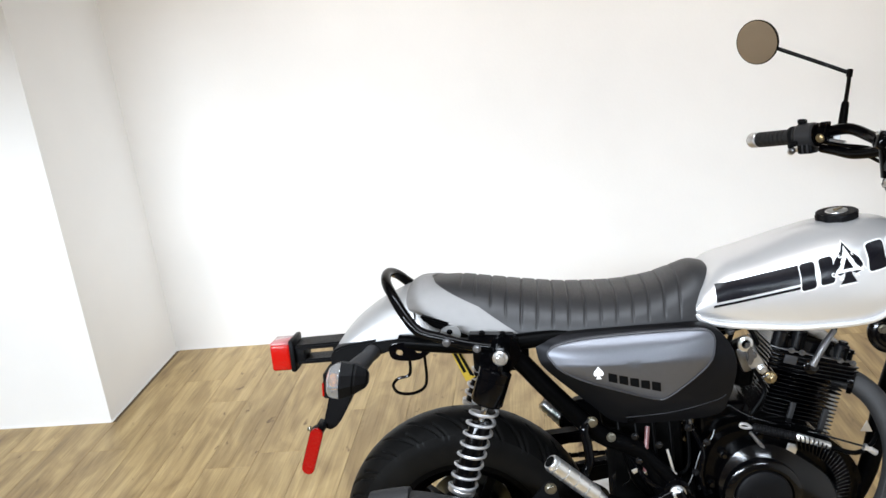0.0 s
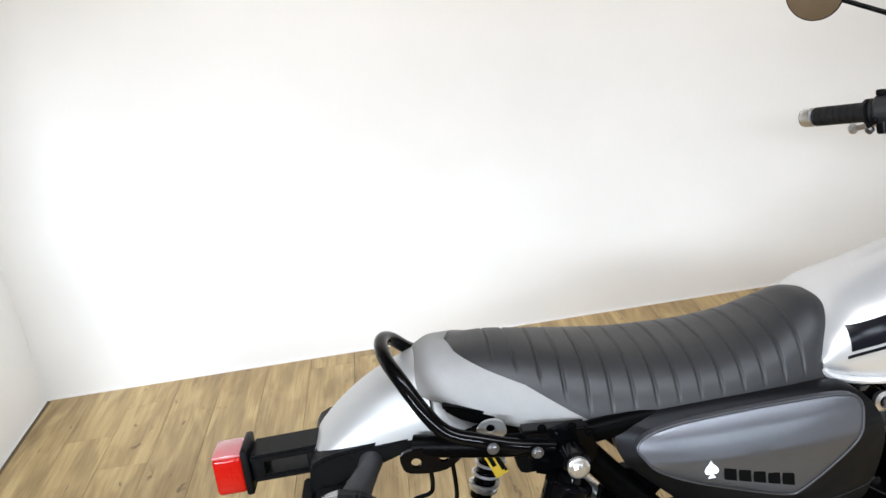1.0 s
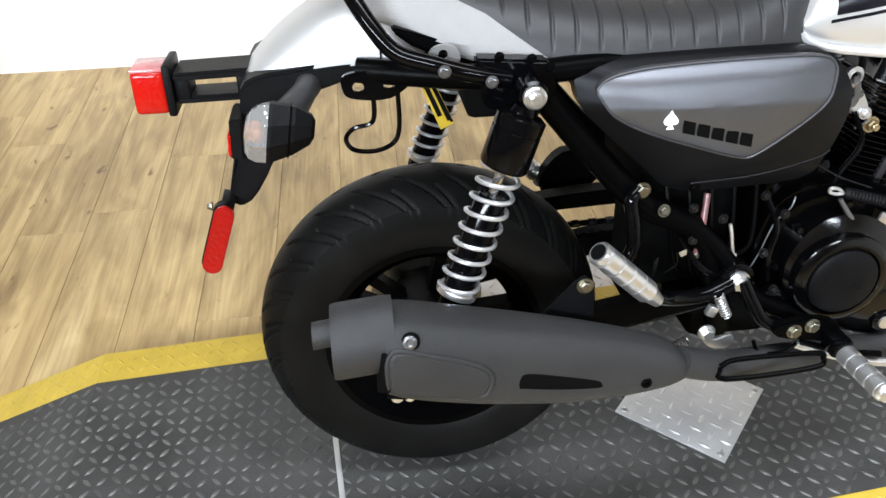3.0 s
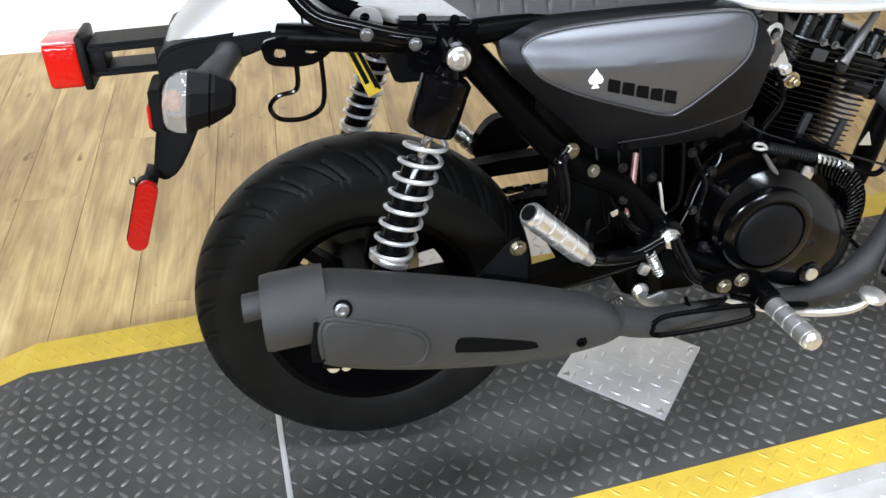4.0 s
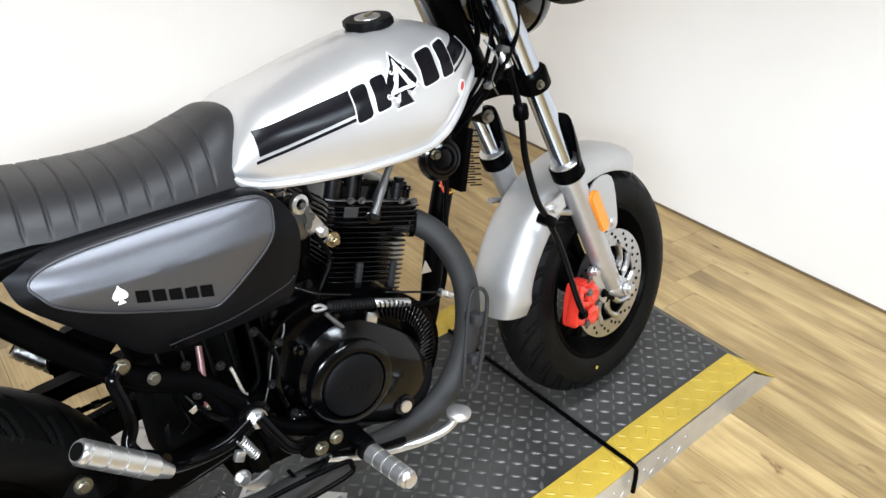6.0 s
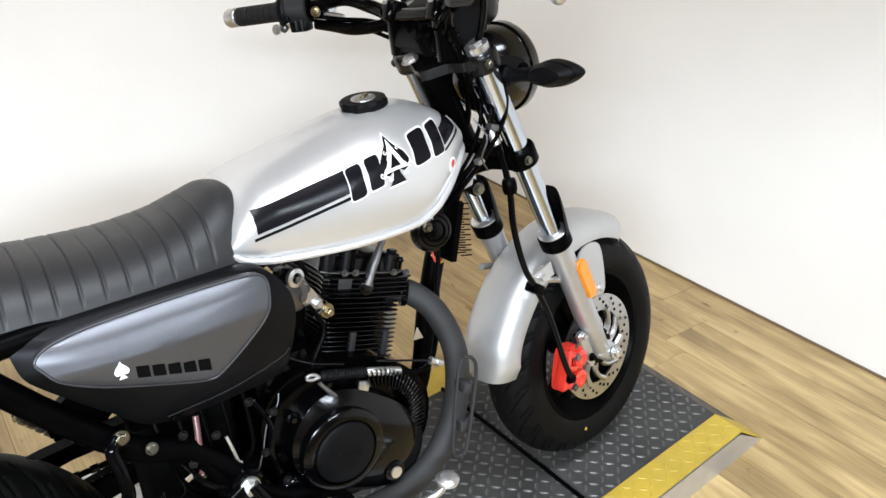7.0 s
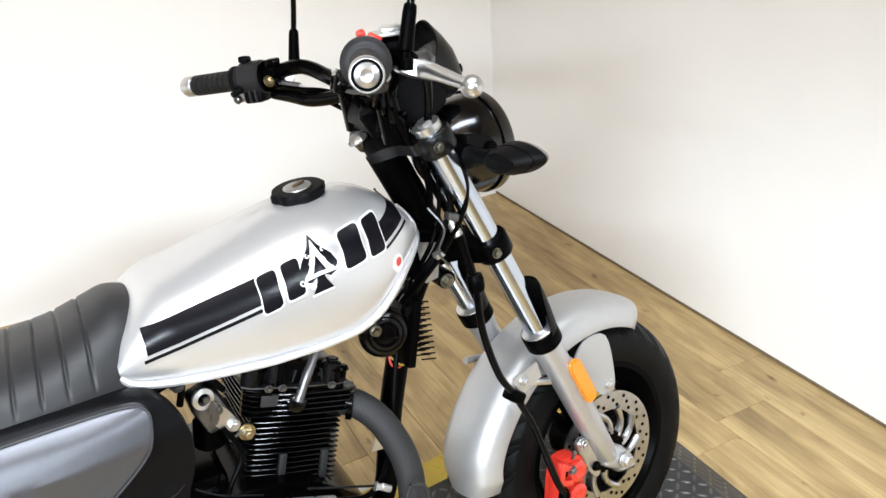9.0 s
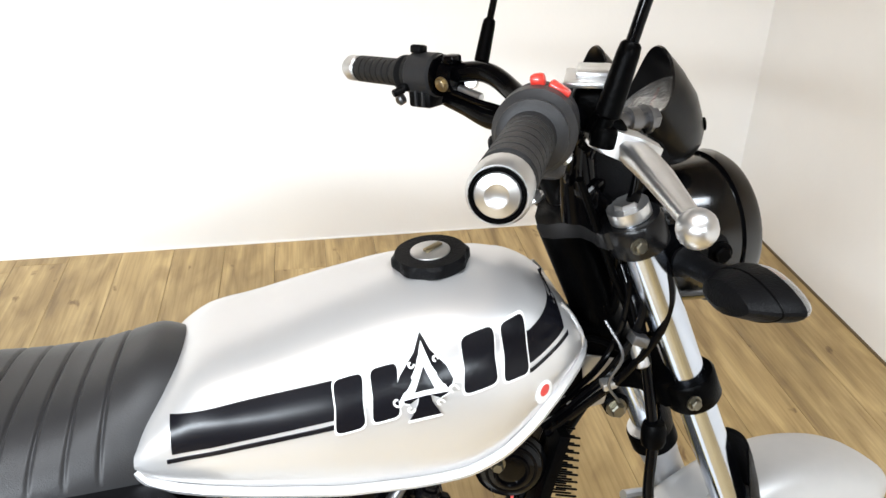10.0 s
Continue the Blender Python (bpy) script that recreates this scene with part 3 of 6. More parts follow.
part("valve_dot", lathe([(0, 0.004), (0.0008, 0.003)], (-0.045, -0.0542, -0.165), (0, -1, 0), 10), YELL, front_wheel, "yellow paint dot on the sidewall", m=FW)

# ----- fuel tank -----
T_U = [0.425, 0.434, 0.448, 0.458, 0.468, 0.476, 0.49, 0.515, 0.553, 0.607, 0.65, 0.70, 0.735, 0.765, 0.79, 0.808, 0.820, 0.828]
T_TOP = [0.687, 0.706, 0.722, 0.732, 0.740, 0.7455, 0.7510, 0.7575, 0.769, 0.784, 0.794, 0.799, 0.799, 0.794, 0.782, 0.767, 0.750, 0.733]
T_BOT = [0.666, 0.657, 0.651, 0.648, 0.646, 0.6445, 0.643, 0.640, 0.637, 0.634, 0.634, 0.637, 0.648, 0.668, 0.690, 0.706, 0.716, 0.722]
T_HALF = [0.101, 0.104, 0.106, 0.107, 0.108, 0.109, 0.111, 0.113, 0.116, 0.119, 0.119, 0.117, 0.112, 0.103, 0.091, 0.079, 0.067, 0.048]


def square(u):
    """How square the tank's section is: blunt at the seat, rounder ahead."""
    return interp(u, [0.435, 0.48, 0.54, 0.62, 0.76, 0.82], [3.3, 2.85, 2.5, 2.35, 2.4, 3.2])


def tank_half(u, w):
    """Half-width of the tank's skin at a place on its side."""
    top, bot, b = glide(u, T_U, T_TOP), glide(u, T_U, T_BOT), glide(u, T_U, T_HALF)
    mid = bot + 0.36 * (top - bot)
    if w >= mid:
        t = min(1, (w - mid) / (top - mid))
        return b * (1 - t ** square(u)) ** (1 / (square(u) - 0.2))
    t = min(1, (mid - w) / (mid - bot))
    return b * (1 - 0.10 * t ** 2)


def tank_ring(u, n=17):
    top, bot, b = glide(u, T_U, T_TOP), glide(u, T_U, T_BOT), glide(u, T_U, T_HALF)
    mid = bot + 0.36 * (top - bot)
    side = []
    for k in range(n):
        a = k / (n - 1)
        if a < 0.3:
            w = bot + (mid - bot) * a / 0.3
            side.append((tank_half(u, w), w))
        else:
            ang = (a - 0.3) / 0.7 * math.pi / 2
            w = mid + (top - mid) * math.sin(ang) ** (2 / square(u))
            side.append((b * math.cos(ang) ** (2 / (square(u) - 0.2)) if a < 1 else 0.0, w))
    return [(u, -h, w) for h, w in side] + [(u, h, w) for h, w in side[-2::-1]]


us = [T_U[0] + (T_U[-1] - T_U[0]) * (1 - math.cos(math.pi * k / 60)) / 2 for k in range(61)]
tank = part("fuel_tank", loft([tank_ring(u) for u in us]), SILV, bike, "silver metallic painted fuel tank", angle=60)
# welded lip round the tank's lower edge
lip = [(u, -tank_half(u, glide(u, T_U, T_BOT)) - 0.0045, glide(u, T_U, T_BOT) + 0.0005) for u in us]
lip = [V(*p) for p in lip]
part("tank_lip", tube(lip + [V(-0.0, 0, 0) + V(p.x, -p.y, p.z) for p in lip[::-1]], 0.0050, 8, 1), SILV, tank, "rolled seam lip of the tank")


for s in (-1, 1):
    edge = []
    for u, w in ((0.8235, 0.720), (0.8235, 0.733), (0.820, 0.744), (0.813, 0.757), (0.804, 0.767)):
        edge.append((u, s * (tank_half(u, min(w, glide(u, T_U, T_TOP) - 0.003)) + 0.0005), min(w, glide(u, T_U, T_TOP) - 0.003)))
    part("front_lip", tube(edge, 0.0024, 8, 4), SILV, tank, "rolled lip round the tank's nose")


def on_tank(u, w, lift):
    h = tank_half(u, w)
    return (u, -(h + lift), w + (lift * 0.3 if w > glide(u, T_U, T_BOT) + 0.07 else 0))


def decal(name, outline_lo, outline_hi, u0, u1, lift, material, parent, n=24, label=""):
    """A film on the tank between two edges given along it."""
    top, bot = [], []
    rows = []
    for i in range(n + 1):
        u = u0 + (u1 - u0) * i / n
        lo, hi = outline_lo(u), outline_hi(u)
        rows.append([on_tank(u, lo + (hi - lo) * k / 5, lift) for k in range(6)])
    back = [[(p[0], p[1] + 0.0016, p[2]) for p in r] for r in rows]
    rings = [r + b[::-1] for r, b in zip(rows, back)]
    return part(name, loft(rings), material, parent, label)


def band_mid(u):
    return interp(u, [0.445, 0.60, 0.70, 0.764, 0.80, 0.83], [0.6995, 0.7270, 0.7420, 0.7515, 0.7700, 0.7840])


decal("stripe", lambda u: band_mid(u) - 0.0145, lambda u: band_mid(u) + 0.0150, 0.458, 0.600, 0.0010, DECAL, tank, label="broad black stripe")
decal("stripe", lambda u: band_mid(u) - 0.012, lambda u: band_mid(u) + 0.012, 0.756, 0.799, 0.0010, DECAL, tank, label="broad black stripe")
decal("pinstripe", lambda u: band_mid(u) - 0.0225, lambda u: band_mid(u) - 0.0187, 0.453, 0.606, 0.0010, DECAL, tank, label="thin black pinstripe")
decal("pinstripe", lambda u: band_mid(u) - 0.0205, lambda u: band_mid(u) - 0.0172, 0.762, 0.803, 0.0010, DECAL, tank, label="thin black pinstripe")


def tank_shape(name, outline, lift, material, label=""):
    """A flat emblem of any outline laid on the tank, as a fan of rings."""
    cu = sum(p[0] for p in outline) / len(outline)
    cw = sum(p[1] for p in outline) / len(outline)
    rings = [[V(*on_tank(u, w, lift)) + V(0, 0.0014, 0) for u, w in outline]]
    for s in (1.0, 0.66, 0.33, 0.05):
        rings.append([on_tank(cu + (u - cu) * s, cw + (w - cw) * s, lift) for u, w in outline])
    return part(name, loft(rings), material, tank, label)


def tilted(pts, cu, cw, k=0.20, size=1.0):
    return [(cu + a * size, cw + b * size + a * size * k) for a, b in pts]


def waisted_block(w, h, n=28):
    """A plain upright block, a little drawn in at the waist and flared at both ends."""
    out = []
    for k in range(n):
        a = 2 * math.pi * k / n
        c, q = math.cos(a), math.sin(a)
        y = h * math.copysign(abs(q) ** 0.4, q)
        x = w / 2 * math.copysign(abs(c) ** 0.4, c)
        out.append((x * (0.80 + 0.20 * (y / h) ** 2), y))
    return out


for cu, cw, w, h in ((0.6050, 0.7225, 0.028, 0.0210), (0.6350, 0.7290, 0.026, 0.0210), (0.7165, 0.7470, 0.034, 0.0215), (0.7490, 0.7515, 0.026, 0.0220)):
    tank_shape("emblem_outline", tilted(waisted_block(w + 0.0032, h + 0.0020), cu, cw), 0.0016, WHITE)
    tank_shape("emblem_block", tilted(waisted_block(w, h), cu, cw), 0.0022, DECAL)


def spade(size):
    pts = [(0, 1.0), (0.22, 0.62), (0.62, 0.20), (0.78, -0.15), (0.66, -0.45), (0.40, -0.55), (0.16, -0.42), (0.22, -0.75), (0.42, -1.0)]
    return [(a * size, b * size) for a, b in pts] + [(-a * size, b * size) for a, b in pts[::-1][:-1]]


cu = 0.668
EW = 0.7390
tank_shape("emblem_outline", tilted(spade(0.0345), cu, EW + 0.0005, 0.12), 0.0018, WHITE)
tank_shape("emblem_spade", tilted(spade(0.0318), cu, EW, 0.12), 0.0024, DECAL, "black spade emblem with white ornament")
tank_shape("emblem_inner", tilted([(0, 0.0265), (0.007, 0.009), (0.0215, -0.0135), (0.0, -0.0125), (-0.0215, -0.0135), (-0.007, 0.009)], cu, EW, 0.12), 0.0030, WHITE)
tank_shape("emblem_core", tilted([(0, 0.010), (0.0085, -0.0085), (0.0, -0.0080), (-0.0085, -0.0085)], cu, EW, 0.12), 0.0036, DECAL)
for a, b, r in ((-0.0235, -0.0130, 0.0050), (0.0235, -0.0130, 0.0050), (-0.0125, -0.0215, 0.0036), (0.0125, -0.0215, 0.0036), (-0.0105, 0.0130, 0.0030), (0.0105, 0.0130, 0.0030)):
    arc = [(r * (1 - 0.09 * k) * math.cos(0.62 * k), r * (1 - 0.09 * k) * math.sin(0.62 * k) * (1 if a > 0 else -1)) for k in range(9)]
    pts = [on_tank(cu + a + x, EW + b + 0.12 * a + y, 0.0036) for x, y in arc]
    part("emblem_scroll", tube(pts, 0.0010, 5, 2), WHITE, tank)
rnd = [(0.0085 * math.cos(2 * math.pi * k / 18), 0.0125 * math.sin(2 * math.pi * k / 18)) for k in range(18)]
tank_shape("sticker", tilted(rnd, 0.7776, 0.705, 0.1), 0.0012, WHITE, "round red and white sticker")
tank_shape("sticker_print", tilted([(a * 0.55, b * 0.5 + 0.003) for a, b in rnd], 0.7776, 0.705, 0.1), 0.0018, REDS)

cap = group("fuel_cap", bike, "scalloped black fuel cap with bright centre")
CM = Matrix.Translation((0.692, -0.004, 0.794)) @ pose(0, 0, 0, 4, -5, 0) @ Matrix.Diagonal((0.9, 0.9, 0.72, 1))
ringp = []
for z, r in ((0.004, 0.036), (0.008, 0.039), (0.018, 0.039), (0.022, 0.036)):
    ringp.append([((r + (0.0022 * math.cos(8 * a) if 0.004 < z < 0.022 else 0.001)) * math.cos(a), (r + (0.0022 * math.cos(8 * a) if 0.004 < z < 0.022 else 0.001)) * math.sin(a), z) for a in (2 * math.pi * j / 64 for j in range(64))])
part("cap_ring", loft(ringp), PLA, cap, m=CM)
part("cap_base", lathe([(-0.004, 0.034), (0.005, 0.034)], (0, 0, 0), (0, 0, 1), 40), CHR, cap, m=CM)
part("cap_lid", lathe([(0.021, 0.021), (0.0235, 0.0205), (0.025, 0.018)], (0, 0, 0), (0, 0, 1), 32), BRI, cap, m=CM)
part("cap_key", box((0.003, 0, 0.027), (0.022, 0.007, 0.004), (0, 0, 35), 0.001), BRASS, cap, m=CM)

# ----- seat -----
S_U = [-0.080, -0.074, -0.046, 0.012, 0.080, 0.150, 0.221, 0.293, 0.359, 0.409, 0.438, 0.456, 0.468, 0.474]
S_TOP = [0.722, 0.735, 0.747, 0.746, 0.735, 0.722, 0.712, 0.709, 0.716, 0.732, 0.741, 0.738, 0.726, 0.708]
S_LOW = [0.712, 0.706, 0.697, 0.668, 0.654, 0.652, 0.653, 0.655, 0.655, 0.655, 0.656, 0.660, 0.670, 0.685]
S_HALF = [0.050, 0.068, 0.083, 0.098, 0.112, 0.120, 0.123, 0.121, 0.115, 0.105, 0.094, 0.082, 0.066, 0.045]
RIB0, RIB1, PITCH_R = -0.0314, 0.410, 0.0272


def panel_edge(u):
    return interp(u, [-0.086, -0.040, -0.0255, 0.008, 0.055, 0.102, 0.134], [0.775, 0.758, 0.744, 0.7270, 0.706, 0.674, 0.653])


def seat_point(u, a, ribs=True, lift=0.0):
    """a runs from 0 at the right lower edge over the top to 1 at the left lower edge."""
    top, low, half = glide(u, S_U, S_TOP), glide(u, S_U, S_LOW), glide(u, S_U, S_HALF)
    c = 2 * a - 1
    ang = abs(c)
    # squarish rounded section
    t = (1 - ang) * math.pi / 2
    y = math.cos(t) ** 0.78
    z = math.sin(t) ** 0.98
    h = half + lift
    zz = low + (top - low + lift) * z
    if ribs and RIB0 < u < RIB1 and zz > panel_edge(u) + 0.012:
        lean = 0.008 * (1 - z)
        ph = ((u + lean - RIB0) / PITCH_R) % 1.0
        d = abs(2 * ph - 1)
        g = -0.0028 * max(0.0, (d - 0.78) / 0.22)
        g *= min(1.0, (zz - panel_edge(u) - 0.012) / 0.010)
        zz += g * z
        h += g * 0.8
    return (u, math.copysign(h * y, c), zz)


seat = group("seat", bike, "ribbed dark grey vinyl seat with light grey tail panel")
us = [S_U[0] + (S_U[-1] - S_U[0]) * k / 560 for k in range(561)]
aa = [k / 36 for k in range(37)]
part("cushion", loft([[seat_point(u, a) for a in aa] for u in us]), SEAT, seat, angle=70)


for side in (0, 1):
    rows = []
    for k in range(50):
        u = -0.0802 + (0.133 + 0.0802) * k / 49
        edge = panel_edge(u)
        lo_a, hi = 0.0, 0.5
        for step in range(18):
            mid_a = (lo_a + hi) / 2
            if seat_point(max(u, S_U[0]), mid_a, False)[2] > edge:
                hi = mid_a
            else:
                lo_a = mid_a
        row = [seat_point(u, hi * q / 9, False, 0.0024) for q in range(10)]
        rows.append([(x, -y, z) for x, y, z in row] if side else row)
    back = [[(x, y * 0.93, z - 0.003) for x, y, z in r] for r in rows]
    part("tail_panel", loft([r + b[::-1] for r, b in zip(rows, back)]), SEATG, seat, "light grey vinyl tail panel", angle=70)
part("seat_base", plate(smooth_outline([(-0.05, 0.700), (0.05, 0.668), (0.14, 0.655), (0.42, 0.654), (0.47, 0.660), (0.46, 0.646), (0.14, 0.645), (0.0, 0.665)], 3), -0.10, 0.10, 0.003), SAT, seat)


# ----- side covers -----
COV = [(0.1490, 0.646), (0.1560, 0.6555), (0.175, 0.6600), (0.267, 0.6620), (0.353, 0.6610), (0.425, 0.6560), (0.455, 0.6440), (0.473, 0.6180), (0.480, 0.588), (0.476, 0.556), (0.466, 0.525), (0.445, 0.497), (0.352, 0.4885), (0.276, 0.4945), (0.236, 0.528), (0.193, 0.569), (0.158, 0.606), (0.149, 0.630)]
COVIN = [(0.167, 0.6350), (0.180, 0.6460), (0.212, 0.6525), (0.257, 0.6555), (0.340, 0.6575), (0.418, 0.6565), (0.439, 0.6480), (0.440, 0.6285), (0.430, 0.601), (0.401, 0.5730), (0.364, 0.5460), (0.345, 0.5420), (0.299, 0.5560), (0.230, 0.5815), (0.1895, 0.6035), (0.1735, 0.6220)]
cov = smooth_outline(COV, 5)


def shouldered(rows_bm, sgn):
    """Leans a side panel inwards above and, less, below a soft ridge."""
    for v in rows_bm.verts:
        over = max(0.0, v.co.z - 0.612)
        v.co.y += sgn * (0.28 * over if over < 0.03 else 0.0084 + 0.46 * (over - 0.03)) + sgn * 0.10 * max(0.0, 0.612 - v.co.z)
    return rows_bm


for sgn in (1, -1):
    cg = group("side_cover", bike, "dark grey side cover with a lighter metallic inset")
    part("cover_shell", shouldered(pillow(cov, -0.140 * sgn, -0.166 * sgn, -0.115 * sgn, 2.6, 14), sgn), COVD, cg, angle=50)
    part("cover_inset", shouldered(pillow(smooth_outline(COVIN, 4), -0.164 * sgn, -0.1735 * sgn, -0.155 * sgn, 3.2, 12), sgn), COVL, cg, "lighter metallic grey inset", angle=50)
    inn = [(u, -0.1650 * sgn, w) for u, w in smooth_outline(COVIN, 4)]
    part("inset_edge", shouldered(tube(inn, 0.0014, 6, 1, closed=True), sgn), EDGE, cg)
    part("cover_crease", tube([(0.290, -0.151 * sgn, 0.510), (0.370, -0.155 * sgn, 0.517), (0.440, -0.153 * sgn, 0.532), (0.458, -0.150 * sgn, 0.540)], 0.0012, 6), COVD, cg)
    # maker's mark as plain bars and a plain white leaf shape
    for k in range(5):
        v = 0.0017 + 0.10 * (0.612 - 0.582 + 0.005 * k)
        u = 0.2640 + 0.0176 * k
        w = 0.5905 - 0.0050 * k
        part("mark_bar", plate([(u, w - 0.0068), (u + 0.0142, w - 0.0108), (u + 0.0142, w + 0.0042), (u, w + 0.0082)], (v - 0.1745) * sgn, (v - 0.1759) * sgn, 0), CAV, cg, smooth=False)
    sp = [(0.2480 + a, 0.6010 + b) for a, b in spade(0.0108)]
    part("mark_emblem", plate(sp, -0.1724 * sgn, -0.1742 * sgn, 0), WHITE, cg, "small white emblem", smooth=False)

# ----- frame -----
frame_g = group("frame", bike, "black painted tubular steel frame")


def ftube(pts, r=0.014, name="frame_tube", m=None, material=SAT, per=6):
    return part(name, tube(pts, r, 12, per), material, frame_g, m=m)


for s in (-1, 1):
    ftube([(-0.09, s * 0.10, 0.655), (0.05, s * 0.128, 0.648), (0.20, s * 0.115, 0.650), (0.45, s * 0.07, 0.640), (0.62, s * 0.04, 0.640)], 0.014)
    ftube([(0.105, s * 0.130, 0.635), (0.17, s * 0.130, 0.555), (0.245, s * 0.128, 0.475), (0.32, s * 0.125, 0.430), (0.36, s * 0.12, 0.33), (0.38, s * 0.10, 0.26)], 0.0165)
    ftube([(0.30, s * 0.125, 0.455), (0.36, s * 0.135, 0.390), (0.40, s * 0.14, 0.335), (0.47, s * 0.15, 0.300)], 0.012)
ftube([(0.845, 0, 0.70), (0.70, 0, 0.655), (0.50, 0, 0.62), (0.38, 0, 0.56), (0.34, 0, 0.40)], 0.020)
ftube([(0.862, 0, 0.665), (0.815, 0, 0.58), (0.772, 0.0, 0.45), (0.735, 0.0, 0.30), (0.66, 0, 0.225), (0.45, 0.0, 0.215)], 0.0175)
part("cable_tag", plate([(0.722, 0.404), (0.742, 0.402), (0.733, 0.424)], -0.024, -0.022, 0), BRI, frame_g, "small bare metal tag")
part("steering_head", rod(F_TOP + F_DIR * 0.02 + V(-0.035, 0, 0), F_TOP + F_DIR * 0.185 + V(-0.035, 0, 0), 0.024, 24), SAT, frame_g)
part("gusset", plate([(0.80, 0.745), (0.872, 0.715), (0.868, 0.655), (0.835, 0.640), (0.80, 0.665)], -0.022, 0.022, 0.003), SAT, frame_g)
part("gusset_plate", plate([(0.835, 0.700), (0.872, 0.690), (0.862, 0.640), (0.842, 0.636)], -0.030, -0.026, 0.001), BRI, frame_g, "bare metal gusset plate")
part("mount_bolt", hexbolt((0.880, -0.018, 0.626), (0, -1, 0), 0.008, 0.010), ZINC, frame_g)
part("mount_lug", rod((0.882, 0.02, 0.626), (0.882, -0.017, 0.626), 0.014), SAT, frame_g)
# rear shelf and brackets
for s in (-1, 1):
    part("rail_bracket", holed_plate(smooth_outline([(-0.104, 0.655), (-0.108, 0.641), (-0.098, 0.628), (-0.055, 0.626), (-0.022, 0.648), (0.01, 0.660), (0.00, 0.676), (-0.035, 0.668), (-0.07, 0.660)], 4), ((-0.090, 0.6405, 0.0062), (-0.056, 0.6430, 0.0068), (-0.026, 0.6590, 0.0040)), s * 0.110, s * 0.116), BLK, frame_g, smooth=False)
    part("shock_plate", plate([(0.035, 0.675), (0.115, 0.668), (0.125, 0.635), (0.10, 0.600), (0.045, 0.620)], s * 0.125, s * 0.150, 0.003), BLK, frame_g)
    for u, w in ((0.095, 0.672), (0.115, 0.662), (0.06, 0.676)):
        part("bolt", hexbolt((u, s * 0.150, w), (0, s, 0), 0.0040, 0.004), SAT, frame_g)
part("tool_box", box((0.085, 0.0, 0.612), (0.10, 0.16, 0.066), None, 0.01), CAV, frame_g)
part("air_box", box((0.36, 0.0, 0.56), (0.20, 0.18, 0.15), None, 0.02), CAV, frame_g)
part("gap_filler_box", box((0.335, 0.0, 0.385), (0.13, 0.13, 0.27), None, 0.02), CAV, frame_g, "near-black filler block added behind the engine")
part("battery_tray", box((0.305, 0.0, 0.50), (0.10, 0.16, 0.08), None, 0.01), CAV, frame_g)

# swingarm, chain and guard
swing = group("swingarm", bike, "black box-section swingarm")
for s in (-1, 1):
    bm = loft([[(u, s * (0.098 + y), w + z) for y, z in ((-0.013, -0.019), (0.013, -0.019), (0.013, 0.019), (-0.013, 0.019))] for u, w in ((-0.05, 0.245), (0.0, 0.248), (0.2, 0.290), (0.36, 0.318))])
    part("arm", bm, SAT, swing)
    part("pivot_bolt", hexbolt((0.369, s * 0.158, 0.3715), (0, s, 0), 0.0105, 0.014), BRI, swing)
    part("pivot_cap", lathe([(0, 0.022), (0.008, 0.022), (0.010, 0.016)], (0.369, s * 0.146, 0.3715), (0, s, 0), 24), BLK, swing)
part("chain_guard", plate([(0.03, 0.335), (0.10, 0.372), (0.16, 0.382), (0.22, 0.388), (0.31, 0.392), (0.31, 0.366), (0.20, 0.362), (0.10, 0.345)], 0.085, 0.118, 0.003), SAT, swing)
for k in range(26):
    u = 0.02 + 0.0135 * k
    part("chain_link", box((u, 0.078, 0.300 + 0.0012 * k), (0.0150, 0.012 if k % 2 else 0.008, 0.009), (0, -9, 0), 0.002, 1), SAT, swing)
    part("chain_link", box((u, 0.080, 0.334 + 0.0004 * k), (0.0150, 0.012 if k % 2 else 0.007, 0.009), (0, -2, 0), 0.002, 1), CLAMP if k % 2 else SAT, swing)

# ----- shocks -----
def shock(s):
    g = group("rear_shock", bike, "chrome coil shock with a black upper can")
    a, b = V(0.089, s * 0.178, 0.645), V(-0.010, s * 0.200, 0.380)
    d = (b - a).normalized()
    part("eye", rod(a + V(0, -s * 0.016, 0), a + V(0, s * 0.016, 0), 0.016, 20, 0.003), BLK, g)
    part("eye_bolt", merge(lathe([(0, 0.0125), (0.005, 0.0125), (0.007, 0.010)], a + V(0, s * 0.016, 0), (0, s, 0), 20), hexbolt(a + V(0, s * 0.022, 0), (0, s, 0), 0.0065, 0.006)), BRI, g)
    part("collar", lathe([(0.016, 0.012), (0.026, 0.015), (0.030, 0.018)], a, d, 20), BLK, g)
    part("can", lathe([(0.024, 0.022), (0.028, 0.0275), (0.040, 0.0275), (0.0405, 0.0265), (0.043, 0.0265), (0.0435, 0.0275), (0.083, 0.0275), (0.087, 0.0245)], a, d, 32), BLK, g)
    part("rod", lathe([(0.08, 0.0055), (0.16, 0.0055)], a, d, 12), CHR, g)
    part("damper", lathe([(0.120, 0.015), (0.128, 0.018), (0.262, 0.018)], a, d, 20), BLK, g)
    part("coil", coil(a + d * 0.086, a + d * 0.240, 0.0225, 0.0027, 8.2), COIL, g, "bright steel coil spring")
    part("lower_seat", lathe([(0.236, 0.020), (0.240, 0.024), (0.246, 0.024), (0.25, 0.015)], a, d, 24), BRI, g)
    part("lower_eye", rod(a + d * 0.29 + V(0, -s * 0.015, 0), a + d * 0.29 + V(0, s * 0.015, 0), 0.016, 16), BLK, g)
    return g


shock(-1)
shock(1)

